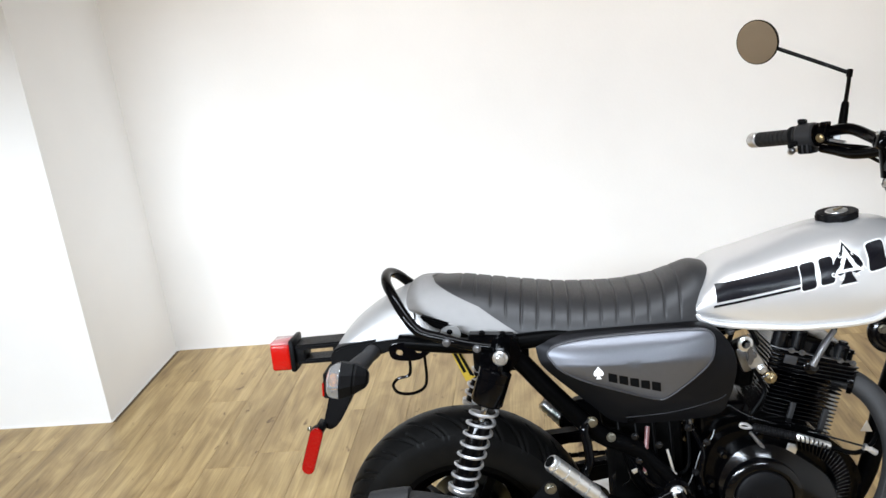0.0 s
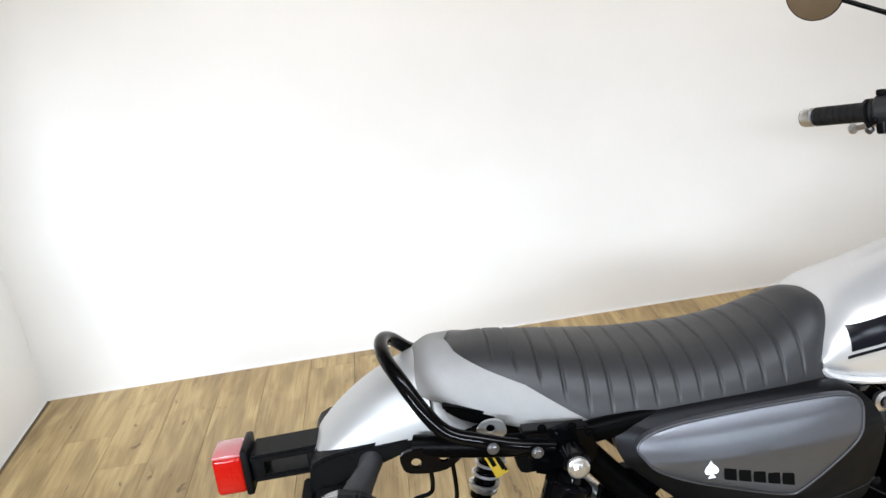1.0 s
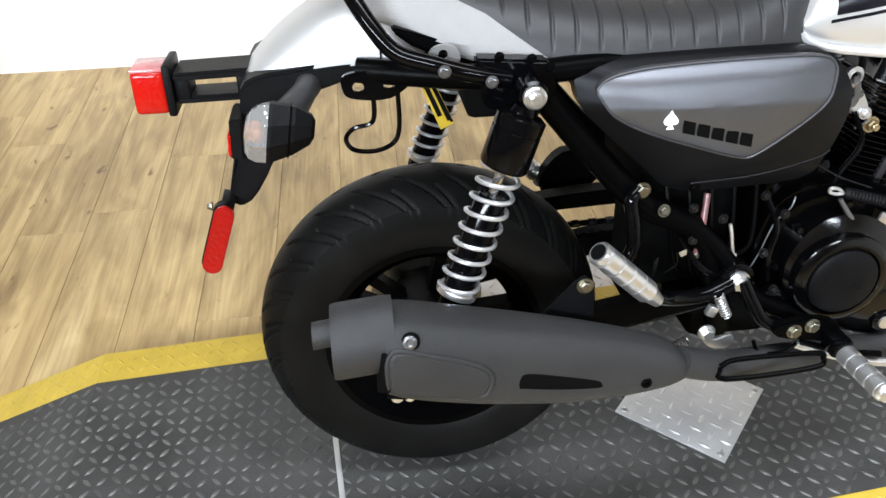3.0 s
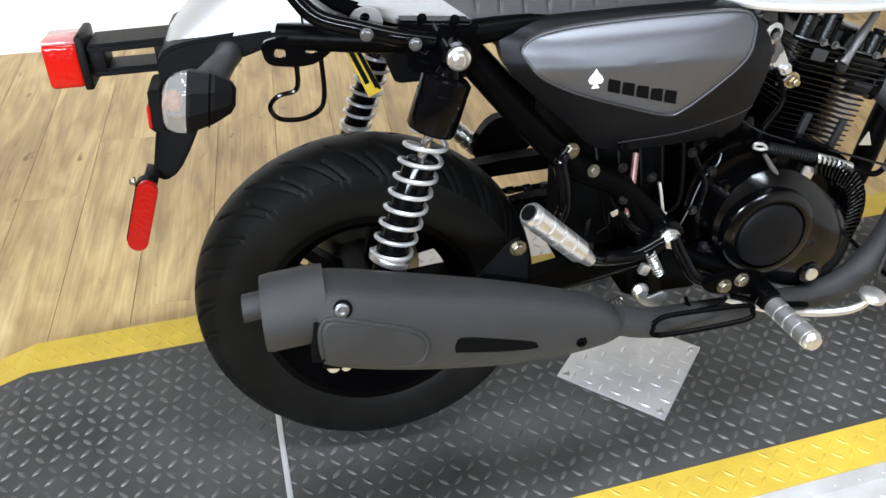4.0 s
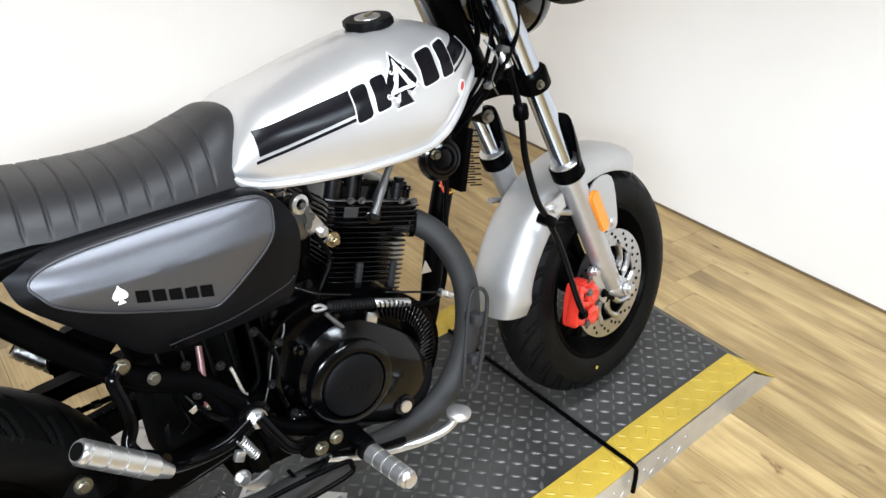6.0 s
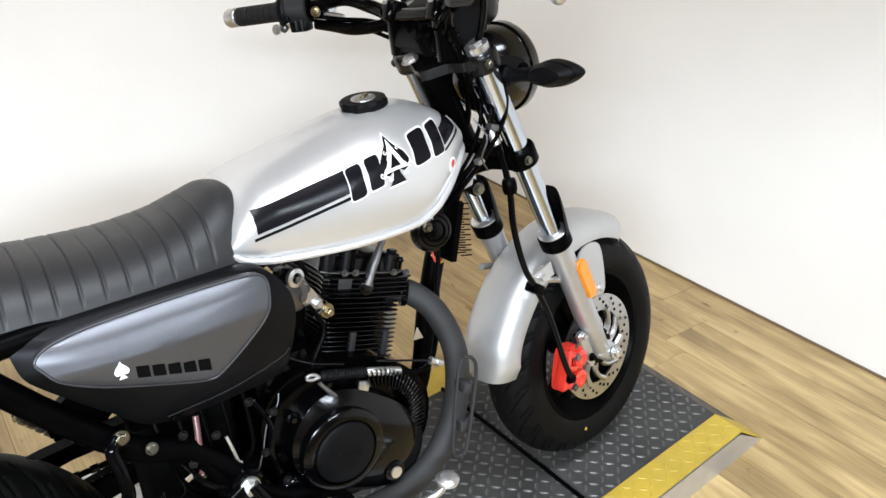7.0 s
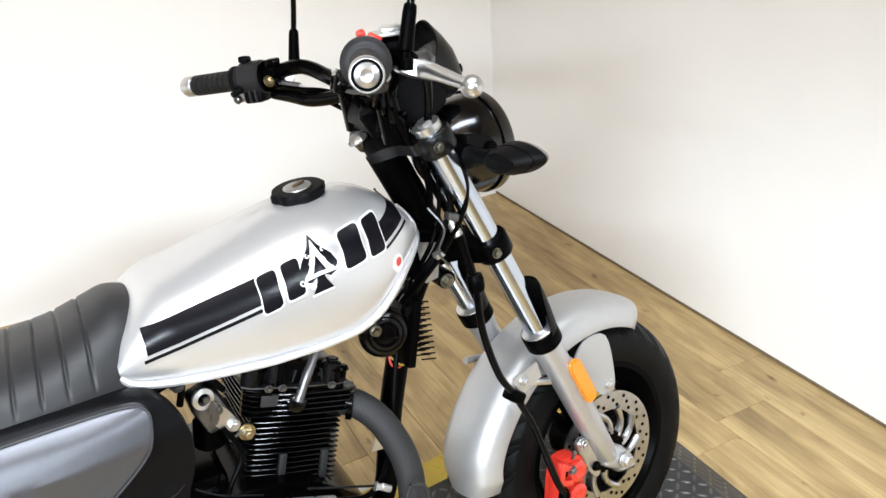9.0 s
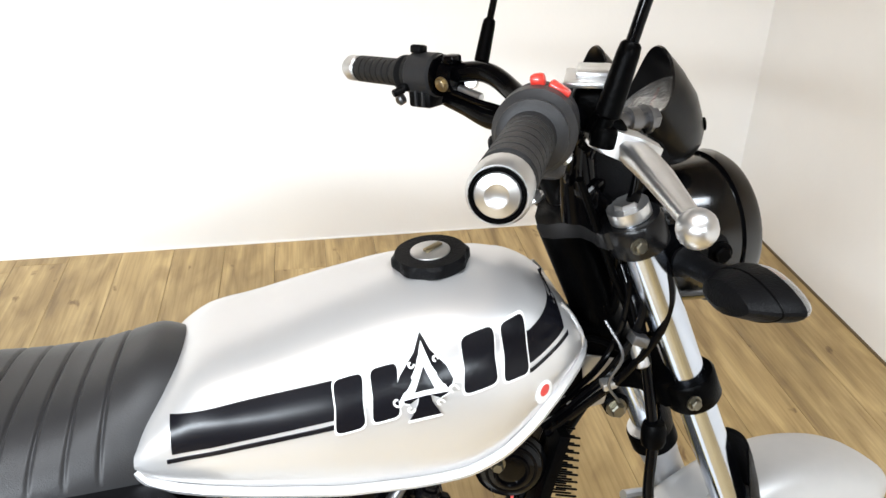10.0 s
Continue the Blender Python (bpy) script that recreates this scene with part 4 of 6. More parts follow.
# ----- rear fender and tail -----
tail = group("rear_fender", bike, "silver rear fender with black under tray")
FU = [-0.218, -0.205, -0.176, -0.139, -0.097, -0.063, -0.02, 0.05]
FT = [0.640, 0.656, 0.683, 0.708, 0.728, 0.739, 0.742, 0.738]
FH = [0.050, 0.060, 0.070, 0.076, 0.080, 0.083, 0.085, 0.085]
rings = []
for k in range(28):
    u = FU[0] + (FU[-1] - FU[0]) * k / 27
    t, h, lo = glide(u, FU, FT), glide(u, FU, FH), interp(u, [-0.218, -0.13, 0.05], [0.636, 0.652, 0.662])
    rings.append([(u, -h * abs(math.cos(a)) ** 0.75 if a < math.pi / 2 else h * abs(math.cos(a)) ** 0.75, lo + (t - lo) * abs(math.sin(a)) ** 0.85) for a in (math.pi * q / 20 for q in range(21))])
part("fender_shell", loft(rings), FEND, tail, angle=70)
part("fender_joint", tube([(-0.062, -0.0845, 0.658), (-0.062, -0.082, 0.690), (-0.062, -0.068, 0.715), (-0.062, -0.040, 0.733)], 0.0011, 5), PLA, tail)
tray = smooth_outline([(-0.216, 0.642), (-0.150, 0.655), (-0.06, 0.662), (0.06, 0.664), (0.08, 0.640), (-0.02, 0.640), (-0.085, 0.640), (-0.13, 0.628), (-0.16, 0.622), (-0.205, 0.600), (-0.222, 0.600)], 4)
part("under_tray", plate(tray, -0.080, 0.080, 0.004), PLA, tail, "black plastic under tray")
arm = plate([(-0.305, 0.641), (-0.210, 0.643), (-0.208, 0.633), (-0.305, 0.631)], -0.029, 0.029, 0.003)
arm2 = plate([(-0.305, 0.611), (-0.208, 0.612), (-0.208, 0.603), (-0.305, 0.602)], -0.024, 0.024, 0.003)
post = merge(*[box((u, 0.0, 0.621), (k, 0.046, 0.032), None, 0.002) for u, k in ((-0.296, 0.018), (-0.220, 0.024))])
part("tail_arm", merge(arm, arm2, post), PLA, tail, "black tail lamp bracket")
lamp = group("tail_lamp", bike, "square red tail lamp on a black bracket")
part("housing", box((-0.3095, 0.0, 0.621), (0.010, 0.064, 0.062), (0, 0, 0), 0.003), PLA, lamp)
part("lens", box((-0.333, 0.0, 0.618), (0.040, 0.054, 0.052), None, 0.006, 3), REDL, lamp, "red ribbed lens")
part("lens_top", box((-0.333, 0.0, 0.6450), (0.038, 0.052, 0.004), None, 0.0015), LENSP, lamp, "lens top, paled for the light it reflects")


def indicator(root, tip, face, parent_label, lens_mat, deep=1.0):
    """A pod on a side stalk: a wedge-shaped housing whose clear lens looks ahead or back."""
    g = group("indicator", bike, parent_label)
    r, t = V(*root), V(*tip)
    d = (t - r).normalized()
    f = V(face, 0, 0)
    f = (f - d * f.dot(d)).normalized()
    up = d.cross(f) * (1 if d.cross(f).z > 0 else -1)
    L = (t - r).length
    b = L * 0.38
    part("stalk", lathe([(0, 0.013), (0.006, 0.015), (0.012, 0.011), (b * 0.75, 0.0105), (b + 0.012, 0.014)], r, d, 16), PLA, g)
    out = smooth_outline([(b, 0.010), (b + (L - b) * 0.36, 0.0205), (b + (L - b) * 0.72, 0.0165), (L, 0.005), (L, -0.005), (b + (L - b) * 0.72, -0.0165), (b + (L - b) * 0.36, -0.0205), (b, -0.010)], 3)
    mid = b + (L - b) * 0.42

    def ring(s, depth):
        return [r + d * (mid + (a - mid) * s) + up * (h * s) + f * depth for a, h in out]
    kb = 0.5 if deep > 0.6 else 1.0
    part("body", loft([ring(0.30, -0.030 * kb), ring(0.62, -0.025 * kb), ring(0.86, -0.010 * kb), ring(1.0, 0.008), ring(1.0, 0.011)]), PLA, g, angle=30)
    part("lens", loft([ring(0.985, 0.0105), ring(0.97, 0.0105 + 0.0095 * deep), ring(0.88, 0.0105 + 0.0215 * deep), ring(0.62, 0.0105 + 0.0315 * deep), ring(0.2, 0.0105 + 0.0355 * deep)]), lens_mat, g, "clear plastic lens")
    part("bulb", lathe([(0.010, 0.004), (0.014, 0.008), (0.022, 0.008), (0.026, 0.003)], r + d * mid, f, 12), ORA, g, "amber bulb")
    part("seam", tube(ring(0.90, -0.006 * kb), 0.0007, 5, 1, closed=True), SAT, g)
    return g




def rear_indicator(side):
    """A stubby pod on a short stalk: a tapering black body whose clear lens looks back."""
    g = group("indicator", bike, "black rear indicator with a clear lens")
    c = V(-0.178, side * 0.166, 0.6155)

    def ring(u, k, dw=0.0):
        out = []
        for y, z in ((-0.95, -0.25), (-0.80, 0.35), (-0.30, 0.92), (0.35, 1.0), (0.90, 0.45), (1.0, -0.20), (0.62, -0.85), (-0.45, -1.0)):
            out.append((u + 0.006 * z * k, c.y + side * 0.0265 * k * y, c.z + 0.0335 * k * z + dw))
        return out
    part("body", loft([ring(-0.1390, 0.28, 0.000), ring(-0.143, 0.50, 0.000), ring(-0.160, 0.80, 0.0005), ring(-0.184, 1.0), ring(-0.1875, 1.0)]), PLA, g, smooth=False)
    part("seam", tube(ring(-0.165, 0.872), 0.0008, 5, 1, closed=True), SAT, g)
    part("lens", loft([ring(-0.1872, 0.985), ring(-0.1985, 0.93), ring(-0.2060, 0.80), ring(-0.2105, 0.58), ring(-0.2125, 0.25)]), CLR, g, "clear plastic lens", angle=24)
    part("bulb", lathe([(0.0, 0.006), (0.004, 0.010), (0.010, 0.010), (0.015, 0.004)], c + V(-0.0115, 0, 0), (-1, 0, 0), 14), ORA, g, "amber bulb")
    part("stalk", tube([(-0.145, side * 0.074, 0.634), (-0.150, side * 0.100, 0.633), (-0.161, side * 0.128, 0.627), (-0.168, side * 0.148, 0.622)], [0.0150, 0.0135, 0.0165, 0.0190], 16, 5), HOUS, g)
    return g


rear_indicator(-1)
plate_g = group("plate_holder", bike, "black plate holder with a red side reflector")
part("holder_arm", plate(smooth_outline([(-0.205, 0.612), (-0.172, 0.600), (-0.196, 0.545), (-0.226, 0.500), (-0.250, 0.500), (-0.236, 0.550), (-0.222, 0.600)], 3), -0.090, -0.030, 0.003), PLA, plate_g)
part("holder_box", plate([(-0.237, 0.606), (-0.222, 0.606), (-0.226, 0.558), (-0.241, 0.558)], -0.098, -0.04, 0.002), PLA, plate_g)
part("side_marker", plate([(-0.241, 0.588), (-0.2375, 0.588), (-0.2395, 0.562), (-0.243, 0.562)], -0.098, -0.07, 0.001), REDL, plate_g)
rf = []
c0, c1, rr = V(-0.2535, -0.128, 0.504), V(-0.2765, -0.128, 0.441), 0.0115
dd = (c1 - c0).normalized()
nn = V(-dd.z, 0, dd.x)
for q in range(9):
    a = math.pi * q / 8
    rf.append(c0 + nn * rr * math.cos(a) - dd * rr * math.sin(a))
for q in range(9):
    a = math.pi * q / 8
    rf.append(c1 - nn * rr * math.cos(a) + dd * rr * math.sin(a))
part("reflector", plate([(p.x, p.z) for p in rf], -0.126, -0.134, 0.0015), REDD, plate_g, "oval red side reflector")
part("reflector_back", plate([(p.x * 1.0 - 0.002, p.z) for p in rf], -0.112, -0.1258, 0.001), PLA, plate_g)
part("reflector_bracket", box((-0.252, -0.10, 0.505), (0.016, 0.045, 0.014), (0, 20, 0), 0.002), PLA, plate_g)
part("reflector_nut", hexbolt((-0.268, -0.112, 0.508), (-1, 0, 0), 0.004, 0.006), ZINC, plate_g)
part("plate_bracket", box((-0.244, 0.02, 0.535), (0.004, 0.15, 0.10), (0, 14, 0), 0.002), PLA, plate_g)

# grab rail
rail_g = group("grab_rail", bike, "gloss black tubular grab rail")
rail = [(0.072, -0.150, 0.650), (0.03, -0.153, 0.660), (-0.008, -0.149, 0.671), (-0.048, -0.138, 0.683), (-0.072, -0.125, 0.709), (-0.094, -0.100, 0.742), (-0.108, -0.066, 0.757), (-0.113, -0.028, 0.763),
        (-0.110, 0.004, 0.761), (-0.100, 0.032, 0.749), (-0.082, 0.060, 0.724), (-0.060, 0.095, 0.700), (-0.030, 0.128, 0.680), (0.02, 0.145, 0.664), (0.072, 0.150, 0.650)]
part("rail_tube", tube(rail, 0.0092, 14, 6), BLK, rail_g)
for s in (-1, 1):
    for u, w in ((0.000, 0.668), (0.050, 0.654)):
        part("bolt", hexbolt((u, s * 0.164, w), (0, s, 0), 0.0052, 0.006), ALLOY, rail_g)
    part("rail_tab", holed_plate(smooth_outline([(-0.013, 0.668), (-0.010, 0.681), (0.004, 0.686), (0.018, 0.681), (0.021, 0.666), (0.004, 0.660)], 3), ((0.003, 0.675, 0.0055),), s * 0.124, s * 0.128), BRI, rail_g, "bare metal rail tab", smooth=False)
# helmet hook of bent wire
part("helmet_hook", tube([(-0.0740, -0.112, 0.632), (-0.0745, -0.112, 0.606), (-0.080, -0.112, 0.596), (-0.098, -0.112, 0.592), (-0.108, -0.112, 0.580), (-0.100, -0.112, 0.566), (-0.075, -0.112, 0.563), (-0.054, -0.112, 0.572), (-0.047, -0.112, 0.592), (-0.047, -0.112, 0.636)], 0.0028, 8), BLK, bike, "black bent-wire helmet hook")
tag = part("warning_tag", plate([(-0.020, 0.622), (-0.004, 0.624), (0.030, 0.548), (0.012, 0.540)], -0.004, -0.0015, 0), TAG, bike, "yellow shock warning sticker with dark bars", smooth=False)
part("tag_bar", plate([(-0.0075, 0.6205), (-0.004, 0.621), (0.0285, 0.551), (0.025, 0.5495)], -0.0048, -0.0040, 0), PLA, tag, smooth=False)
for d0, d1, o, h in ((0.10, 0.92, 0.0045, 0.0016), (0.22, 0.80, -0.0030, 0.0028)):
    ends = [(-0.012 + 0.033 * d + o * 0.92, 0.623 - 0.079 * d + o * 0.38) for d in (d0, d1)]
    part("tag_bar", plate([(ends[0][0] - h, ends[0][1] - h * 0.4), (ends[0][0] + h, ends[0][1] + h * 0.4), (ends[1][0] + h, ends[1][1] + h * 0.4), (ends[1][0] - h, ends[1][1] - h * 0.4)], -0.0048, -0.0040, 0), PLA, tag, smooth=False)

# ----- exhaust -----
ex = group("exhaust", bike, "matt black exhaust with a perforated heat shield")
part("header_pipe", tube([(0.668, -0.045, 0.520), (0.700, -0.060, 0.512), (0.728, -0.090, 0.478), (0.742, -0.115, 0.410), (0.722, -0.130, 0.325), (0.670, -0.140, 0.262), (0.600, -0.150, 0.240), (0.520, -0.162, 0.246), (0.420, -0.185, 0.262), (0.330, -0.215, 0.285), (0.270, -0.232, 0.312)], [0.0195] * 11, 18, 6), MUF, ex)
part("flange", lathe([(0, 0.026), (0.008, 0.026), (0.010, 0.021)], (0.690, -0.054, 0.517), (0.9, -0.4, -0.2), 20), ENG, ex)
M_U = [-0.084, -0.066, 0.00, 0.070, 0.140, 0.210, 0.250, 0.275, 0.283]
M_TOP = [0.448, 0.446, 0.428, 0.407, 0.385, 0.360, 0.342, 0.321, 0.314]
M_BOT = [0.352, 0.344, 0.322, 0.303, 0.289, 0.284, 0.285, 0.291, 0.297]
M_V = [-0.268, -0.267, -0.260, -0.251, -0.243, -0.236, -0.231, -0.228, -0.227]
M_H = [0.042, 0.044, 0.043, 0.040, 0.036, 0.030, 0.026, 0.020, 0.016]


def muf_ring(u, n=28, grow=0.0):
    t, b, c, h = glide(u, M_U, M_TOP) + grow, glide(u, M_U, M_BOT) - grow, glide(u, M_U, M_V), glide(u, M_U, M_H) + grow
    out = []
    for k in range(n):
        a = 2 * math.pi * k / n
        ca, sa = math.cos(a), math.sin(a)
        out.append((u, c - h * math.copysign(abs(ca) ** 0.62, ca), (t + b) / 2 + (t - b) / 2 * math.copysign(abs(sa) ** 0.75, sa)))
    return out


def muf_side(u, w):
    """The outer skin of the shield at a height."""
    t, b, c, h = glide(u, M_U, M_TOP), glide(u, M_U, M_BOT), glide(u, M_U, M_V), glide(u, M_U, M_H)
    s = min(0.999, abs((w - (t + b) / 2) / ((t - b) / 2)))
    return c - h * max(0.0, 1 - s ** (1 / 0.75 * 2)) ** (0.62 / 2)


part("heat_shield", loft([muf_ring(-0.084 + 0.367 * k / 40) for k in range(41)]), MUF, ex, "matt black moulded heat shield", angle=50)


def on_shield(name, outline, lift, back, material, label="", rim=0.0):
    cu, cw = sum(p[0] for p in outline) / len(outline), sum(p[1] for p in outline) / len(outline)
    rings = [[(u, muf_side(u, w) + back, w) for u, w in outline]]
    for s in (1.0, 0.92, 0.6, 0.3, 0.02):
        rings.append([(cu + (u - cu) * s, muf_side(cu + (u - cu) * s, cw + (w - cw) * s) - (lift if s < 0.95 else lift * 0.2), cw + (w - cw) * s) for u, w in outline])
    return part(name, loft(rings), material, ex, label, angle=25)


on_shield("slot", smooth_outline([(0.0605, 0.345), (0.0610, 0.357), (0.0700, 0.3625), (0.110, 0.3490), (0.152, 0.3325), (0.1600, 0.3255), (0.157, 0.3200), (0.110, 0.3300), (0.068, 0.3420)], 4), 0.0006, 0.004, CAV, "cooling slot, its inner shade put on in near-black")
RECESS = smooth_outline([(-0.084, 0.380), (-0.078, 0.4225), (-0.030, 0.4080), (0.012, 0.3890), (0.0265, 0.3750), (0.0275, 0.3590), (0.015, 0.3445), (-0.030, 0.3560), (-0.078, 0.3700)], 5)
on_shield("recess_panel", [(u, w) for u, w in RECESS], 0.0035, 0.004, MUF, "raised moulded panel")
rim_path = [(u, muf_side(u, w) - 0.0005, w) for u, w in RECESS]
part("recess_rim", tube(rim_path, 0.0030, 8, 1, closed=True), MUF, ex)
for (u, w), r in (((-0.058, 0.4300), 0.0100), ((0.218, 0.3110), 0.0070)):
    v = muf_side(u, w)
    part("bolt_well", lathe([(-0.002, r), (0.0008, r)], (u, v, w), (0, -1, 0.25), 20), CAV, ex)
    part("bolt", lathe([(0, r * 0.78), (0.0030, r * 0.74), (0.0036, r * 0.45), (0.0020, r * 0.3)], (u - 0.001, v, w), (0, -1, 0.25), 16), ALLOY if r > 0.008 else SAT, ex)
# the can's open end stands behind the shield: a rolled sleeve with a deep mouth
ecr = []
for u, h in ((-0.074, 0.96), (-0.086, 1.0), (-0.134, 1.0), (-0.1395, 0.97), (-0.1385, 0.90), (-0.118, 0.86)):
    ecr.append([(u, -0.267 + 0.0405 * h * math.cos(a), 0.4130 + 0.0420 * h * math.sin(a) + 0.10 * (u + 0.13)) for a in (2 * math.pi * k / 36 for k in range(36))])
part("end_cap", loft(ecr), MUF, ex, "round matt black end cap")
part("mouth_shade", lathe([(0, 0.034), (0.002, 0.034)], (-0.1195, -0.267, 0.413), (-1, 0, 0), 32), CAV, ex)
tp = [[(u, -0.262 + r * math.cos(a), 0.4225 + dz + r * math.sin(a)) for a in (2 * math.pi * k / 20 for k in range(20))] for u, r, dz in ((-0.112, 0.0150, 0.002), (-0.160, 0.0150, -0.004), (-0.160, 0.0120, -0.004), (-0.130, 0.0120, 0.000))]
part("tail_pipe", loft(tp), MUF, ex)
part("gap_shade", box((-0.0855, -0.296, 0.396), (0.014, 0.030, 0.050), (0, 8, 0), 0.002), CAV, ex)
part("slit_shade", box((-0.075, -0.290, 0.350), (0.022, 0.010, 0.004), (0, 10, 0), 0.001), CAV, ex)
part("lower_nut", merge(rod((-0.074, -0.235, 0.330), (-0.074, -0.272, 0.330), 0.0075), rod((-0.060, -0.235, 0.327), (-0.060, -0.270, 0.327), 0.0060)), BRI, ex)
part("spring", coil((-0.055, -0.250, 0.332), (-0.028, -0.248, 0.345), 0.003, 0.0008, 8, 5, 10), ALLOY, ex)
part("hanger", plate([(0.098, 0.372), (0.168, 0.350), (0.166, 0.418), (0.154, 0.428), (0.142, 0.420)], -0.200, -0.206, 0.001), PLA, ex, "black triangular hanger plate")
part("hanger_bolt", hexbolt((0.154, -0.206, 0.416), (0, -1, 0), 0.0075, 0.007), ZINC, ex)

# ----- engine -----
eng = group("engine", bike, "black air-cooled single-cylinder engine")
TILT_E = Matrix.Translation((0.612, 0, 0.42)) @ pose(0, 0, 0, 0, 16.5, 0) @ Matrix.Translation((-0.6455, 0, 0.01)) @ Matrix.Diagonal((1, 1, 0.855, 1)) @ Matrix.Translation((0, 0, -0.438))
case = smooth_outline([(0.410, 0.330), (0.420, 0.420), (0.455, 0.462), (0.520, 0.472), (0.600, 0.455), (0.670, 0.400), (0.692, 0.340), (0.670, 0.275), (0.610, 0.240), (0.500, 0.240), (0.430, 0.270)], 4)
part("crankcase", plate(case, -0.115, 0.115, 0.012), ENG, eng)
cov2 = smooth_outline([(0.444, 0.348), (0.450, 0.398), (0.486, 0.436), (0.538, 0.438), (0.592, 0.404), (0.634, 0.364), (0.655, 0.314), (0.638, 0.266), (0.590, 0.250), (0.536, 0.264), (0.474, 0.294)], 4)
part("clutch_cover", pillow(cov2, -0.135, -0.155, -0.105, 3.5, 7), ENGG, eng, "gloss black clutch cover", angle=45)
part("cover_ring", lathe([(0, 0.066), (0.010, 0.064), (0.014, 0.058), (0.014, 0.050), (0.009, 0.047)], (0.512, -0.145, 0.356), (0, -1, 0), 56), ENGG, eng)
part("cover_cap", lathe([(0, 0.047), (0.017, 0.046), (0.020, 0.042), (0.0205, 0.020)], (0.512, -0.143, 0.356), (0, -1, 0), 48), PLA, eng, "round gloss black cap")
for k in range(6):
    part("cap_mark", box((0.489 + 0.009 * k, -0.1642, 0.364 - 0.0034 * k), (0.005, 0.0010, 0.004), (0, 20, 0), 0.0004, 1), PLA, eng)
for k in range(27):
    a = radians(-38 + 4.6 * k)
    part("cover_fin", box((0.560 + 0.088 * math.cos(a), -0.128, 0.362 + 0.080 * math.sin(a)), (0.026, 0.026, 0.0019), (0, -math.degrees(a) - 18, 0), 0.0005, 1), ENGG, eng)
for k, a in enumerate((100, 140, 175, 215, 250, 300, 335, 30, 65)):
    part("case_bolt", hexbolt((0.532 + 0.100 * math.cos(radians(a)), -0.120, 0.360 + 0.094 * math.sin(radians(a))), (0, -1, 0), 0.0055, 0.012), ENGG, eng)
part("sight_glass", merge(lathe([(0, 0.016), (0.012, 0.016), (0.014, 0.012)], (0.589, -0.143, 0.283), (0, -1, 0), 24)), ENGG, eng)
part("sight_lens", lathe([(0, 0.0095), (0.003, 0.0090)], (0.589, -0.1565, 0.283), (0, -1, 0), 16), BRI, eng, "pale oil sight glass")
part("oil_cap", merge(lathe([(0, 0.022), (0.014, 0.022), (0.018, 0.018), (0.019, 0.012), (0.015, 0.010)], (0.434, -0.124, 0.318), (0, -1, 0), 24)), ENGG, eng)
# cylinder with fins
for k in range(14):
    w = 0.438 + 0.0085 * k
    o = smooth_outline([(0.566, -0.080), (0.668, -0.080), (0.675, -0.06), (0.675, 0.06), (0.668, 0.080), (0.566, 0.080), (0.559, 0.06), (0.559, -0.06)], 2)
    part("cylinder_fin", loft([[(0.617 + (u - 0.617) * k, v * k, w + dz) for u, v in o] for dz, k in ((-0.0016, 0.975), (-0.0011, 0.995), (0.0, 1.0), (0.0011, 0.995), (0.0016, 0.975))]), ENGG, eng, m=TILT_E.copy())
part("cylinder", rod((0.614, 0, 0.42), (0.614, 0, 0.56), 0.054, 32), ENG, eng, m=TILT_E.copy())
for u in (0.602, 0.659):
    part("fin_damper", box((u, -0.080, 0.468), (0.010, 0.008, 0.058), None, 0.002), GRIP, eng, m=TILT_E.copy())
hd = smooth_outline([(0.556, -0.078), (0.684, -0.078), (0.693, -0.05), (0.693, 0.05), (0.684, 0.078), (0.556, 0.078), (0.548, 0.05), (0.548, -0.05)], 2)
part("cylinder_head", loft([[(0.62 + (u - 0.62) * s, v * s, w) for u, v in hd] for w, s in ((0.556, 0.92), (0.562, 0.94), (0.596, 0.94), (0.600, 0.90))]), ENG, eng, m=TILT_E.copy())
for k in range(5):
    part("head_fin", loft([[(0.62 + (u - 0.62) * q, v * 1.03 * q, 0.559 + 0.0085 * k + dz) for u, v in hd] for dz, q in ((-0.0018, 0.975), (-0.0012, 0.995), (0.0, 1.0), (0.0012, 0.995), (0.0018, 0.975))]), ENGG, eng, m=TILT_E.copy())
part("valve_cover", loft([[(0.612 + (u - 0.62) * s, v * s * 0.9, w) for u, v in hd] for w, s in ((0.600, 0.90), (0.622, 0.86), (0.630, 0.74))]), ENGG, eng, m=TILT_E.copy())
part("head_gasket", loft([[(0.614 + (u - 0.62) * 0.93, v * 0.93, 0.6005 + dz) for u, v in hd] for dz in (-0.0010, 0.0010)]), ALLOY, eng, m=TILT_E.copy())
for u, v, h in ((0.566, -0.062, 0.022), (0.590, -0.066, 0.035), (0.640, -0.060, 0.018), (0.668, -0.066, 0.020), (0.682, -0.055, 0.016)):
    part("head_bolt", merge(rod((u, v, 0.600), (u, v, 0.600 + h), 0.0055), hexbolt((u, v, 0.600 + h), (0, 0, 1), 0.006, 0.007)), ENG, eng, m=TILT_E.copy())
for u, h in ((0.556, 0.040), (0.588, 0.050), (0.664, 0.036)):
    part("head_tower", merge(rod((u, -0.058, 0.596), (u, -0.058, 0.596 + h), 0.0125, 16), rod((u, -0.058, 0.596 + h), (u, -0.058, 0.602 + h), 0.0085, 6)), CLAMP, eng, m=TILT_E.copy())
for u in (0.574, 0.592, 0.658, 0.680):
    part("head_stud", hexbolt((u, -0.0795, 0.603), (0, -1, 0), 0.0042, 0.006), ALLOY, eng, m=TILT_E.copy())
part("head_plate", box((0.5765, -0.0805, 0.5840), (0.022, 0.003, 0.018), None, 0.001), HOUS, eng, "bare machined lug", m=TILT_E.copy())
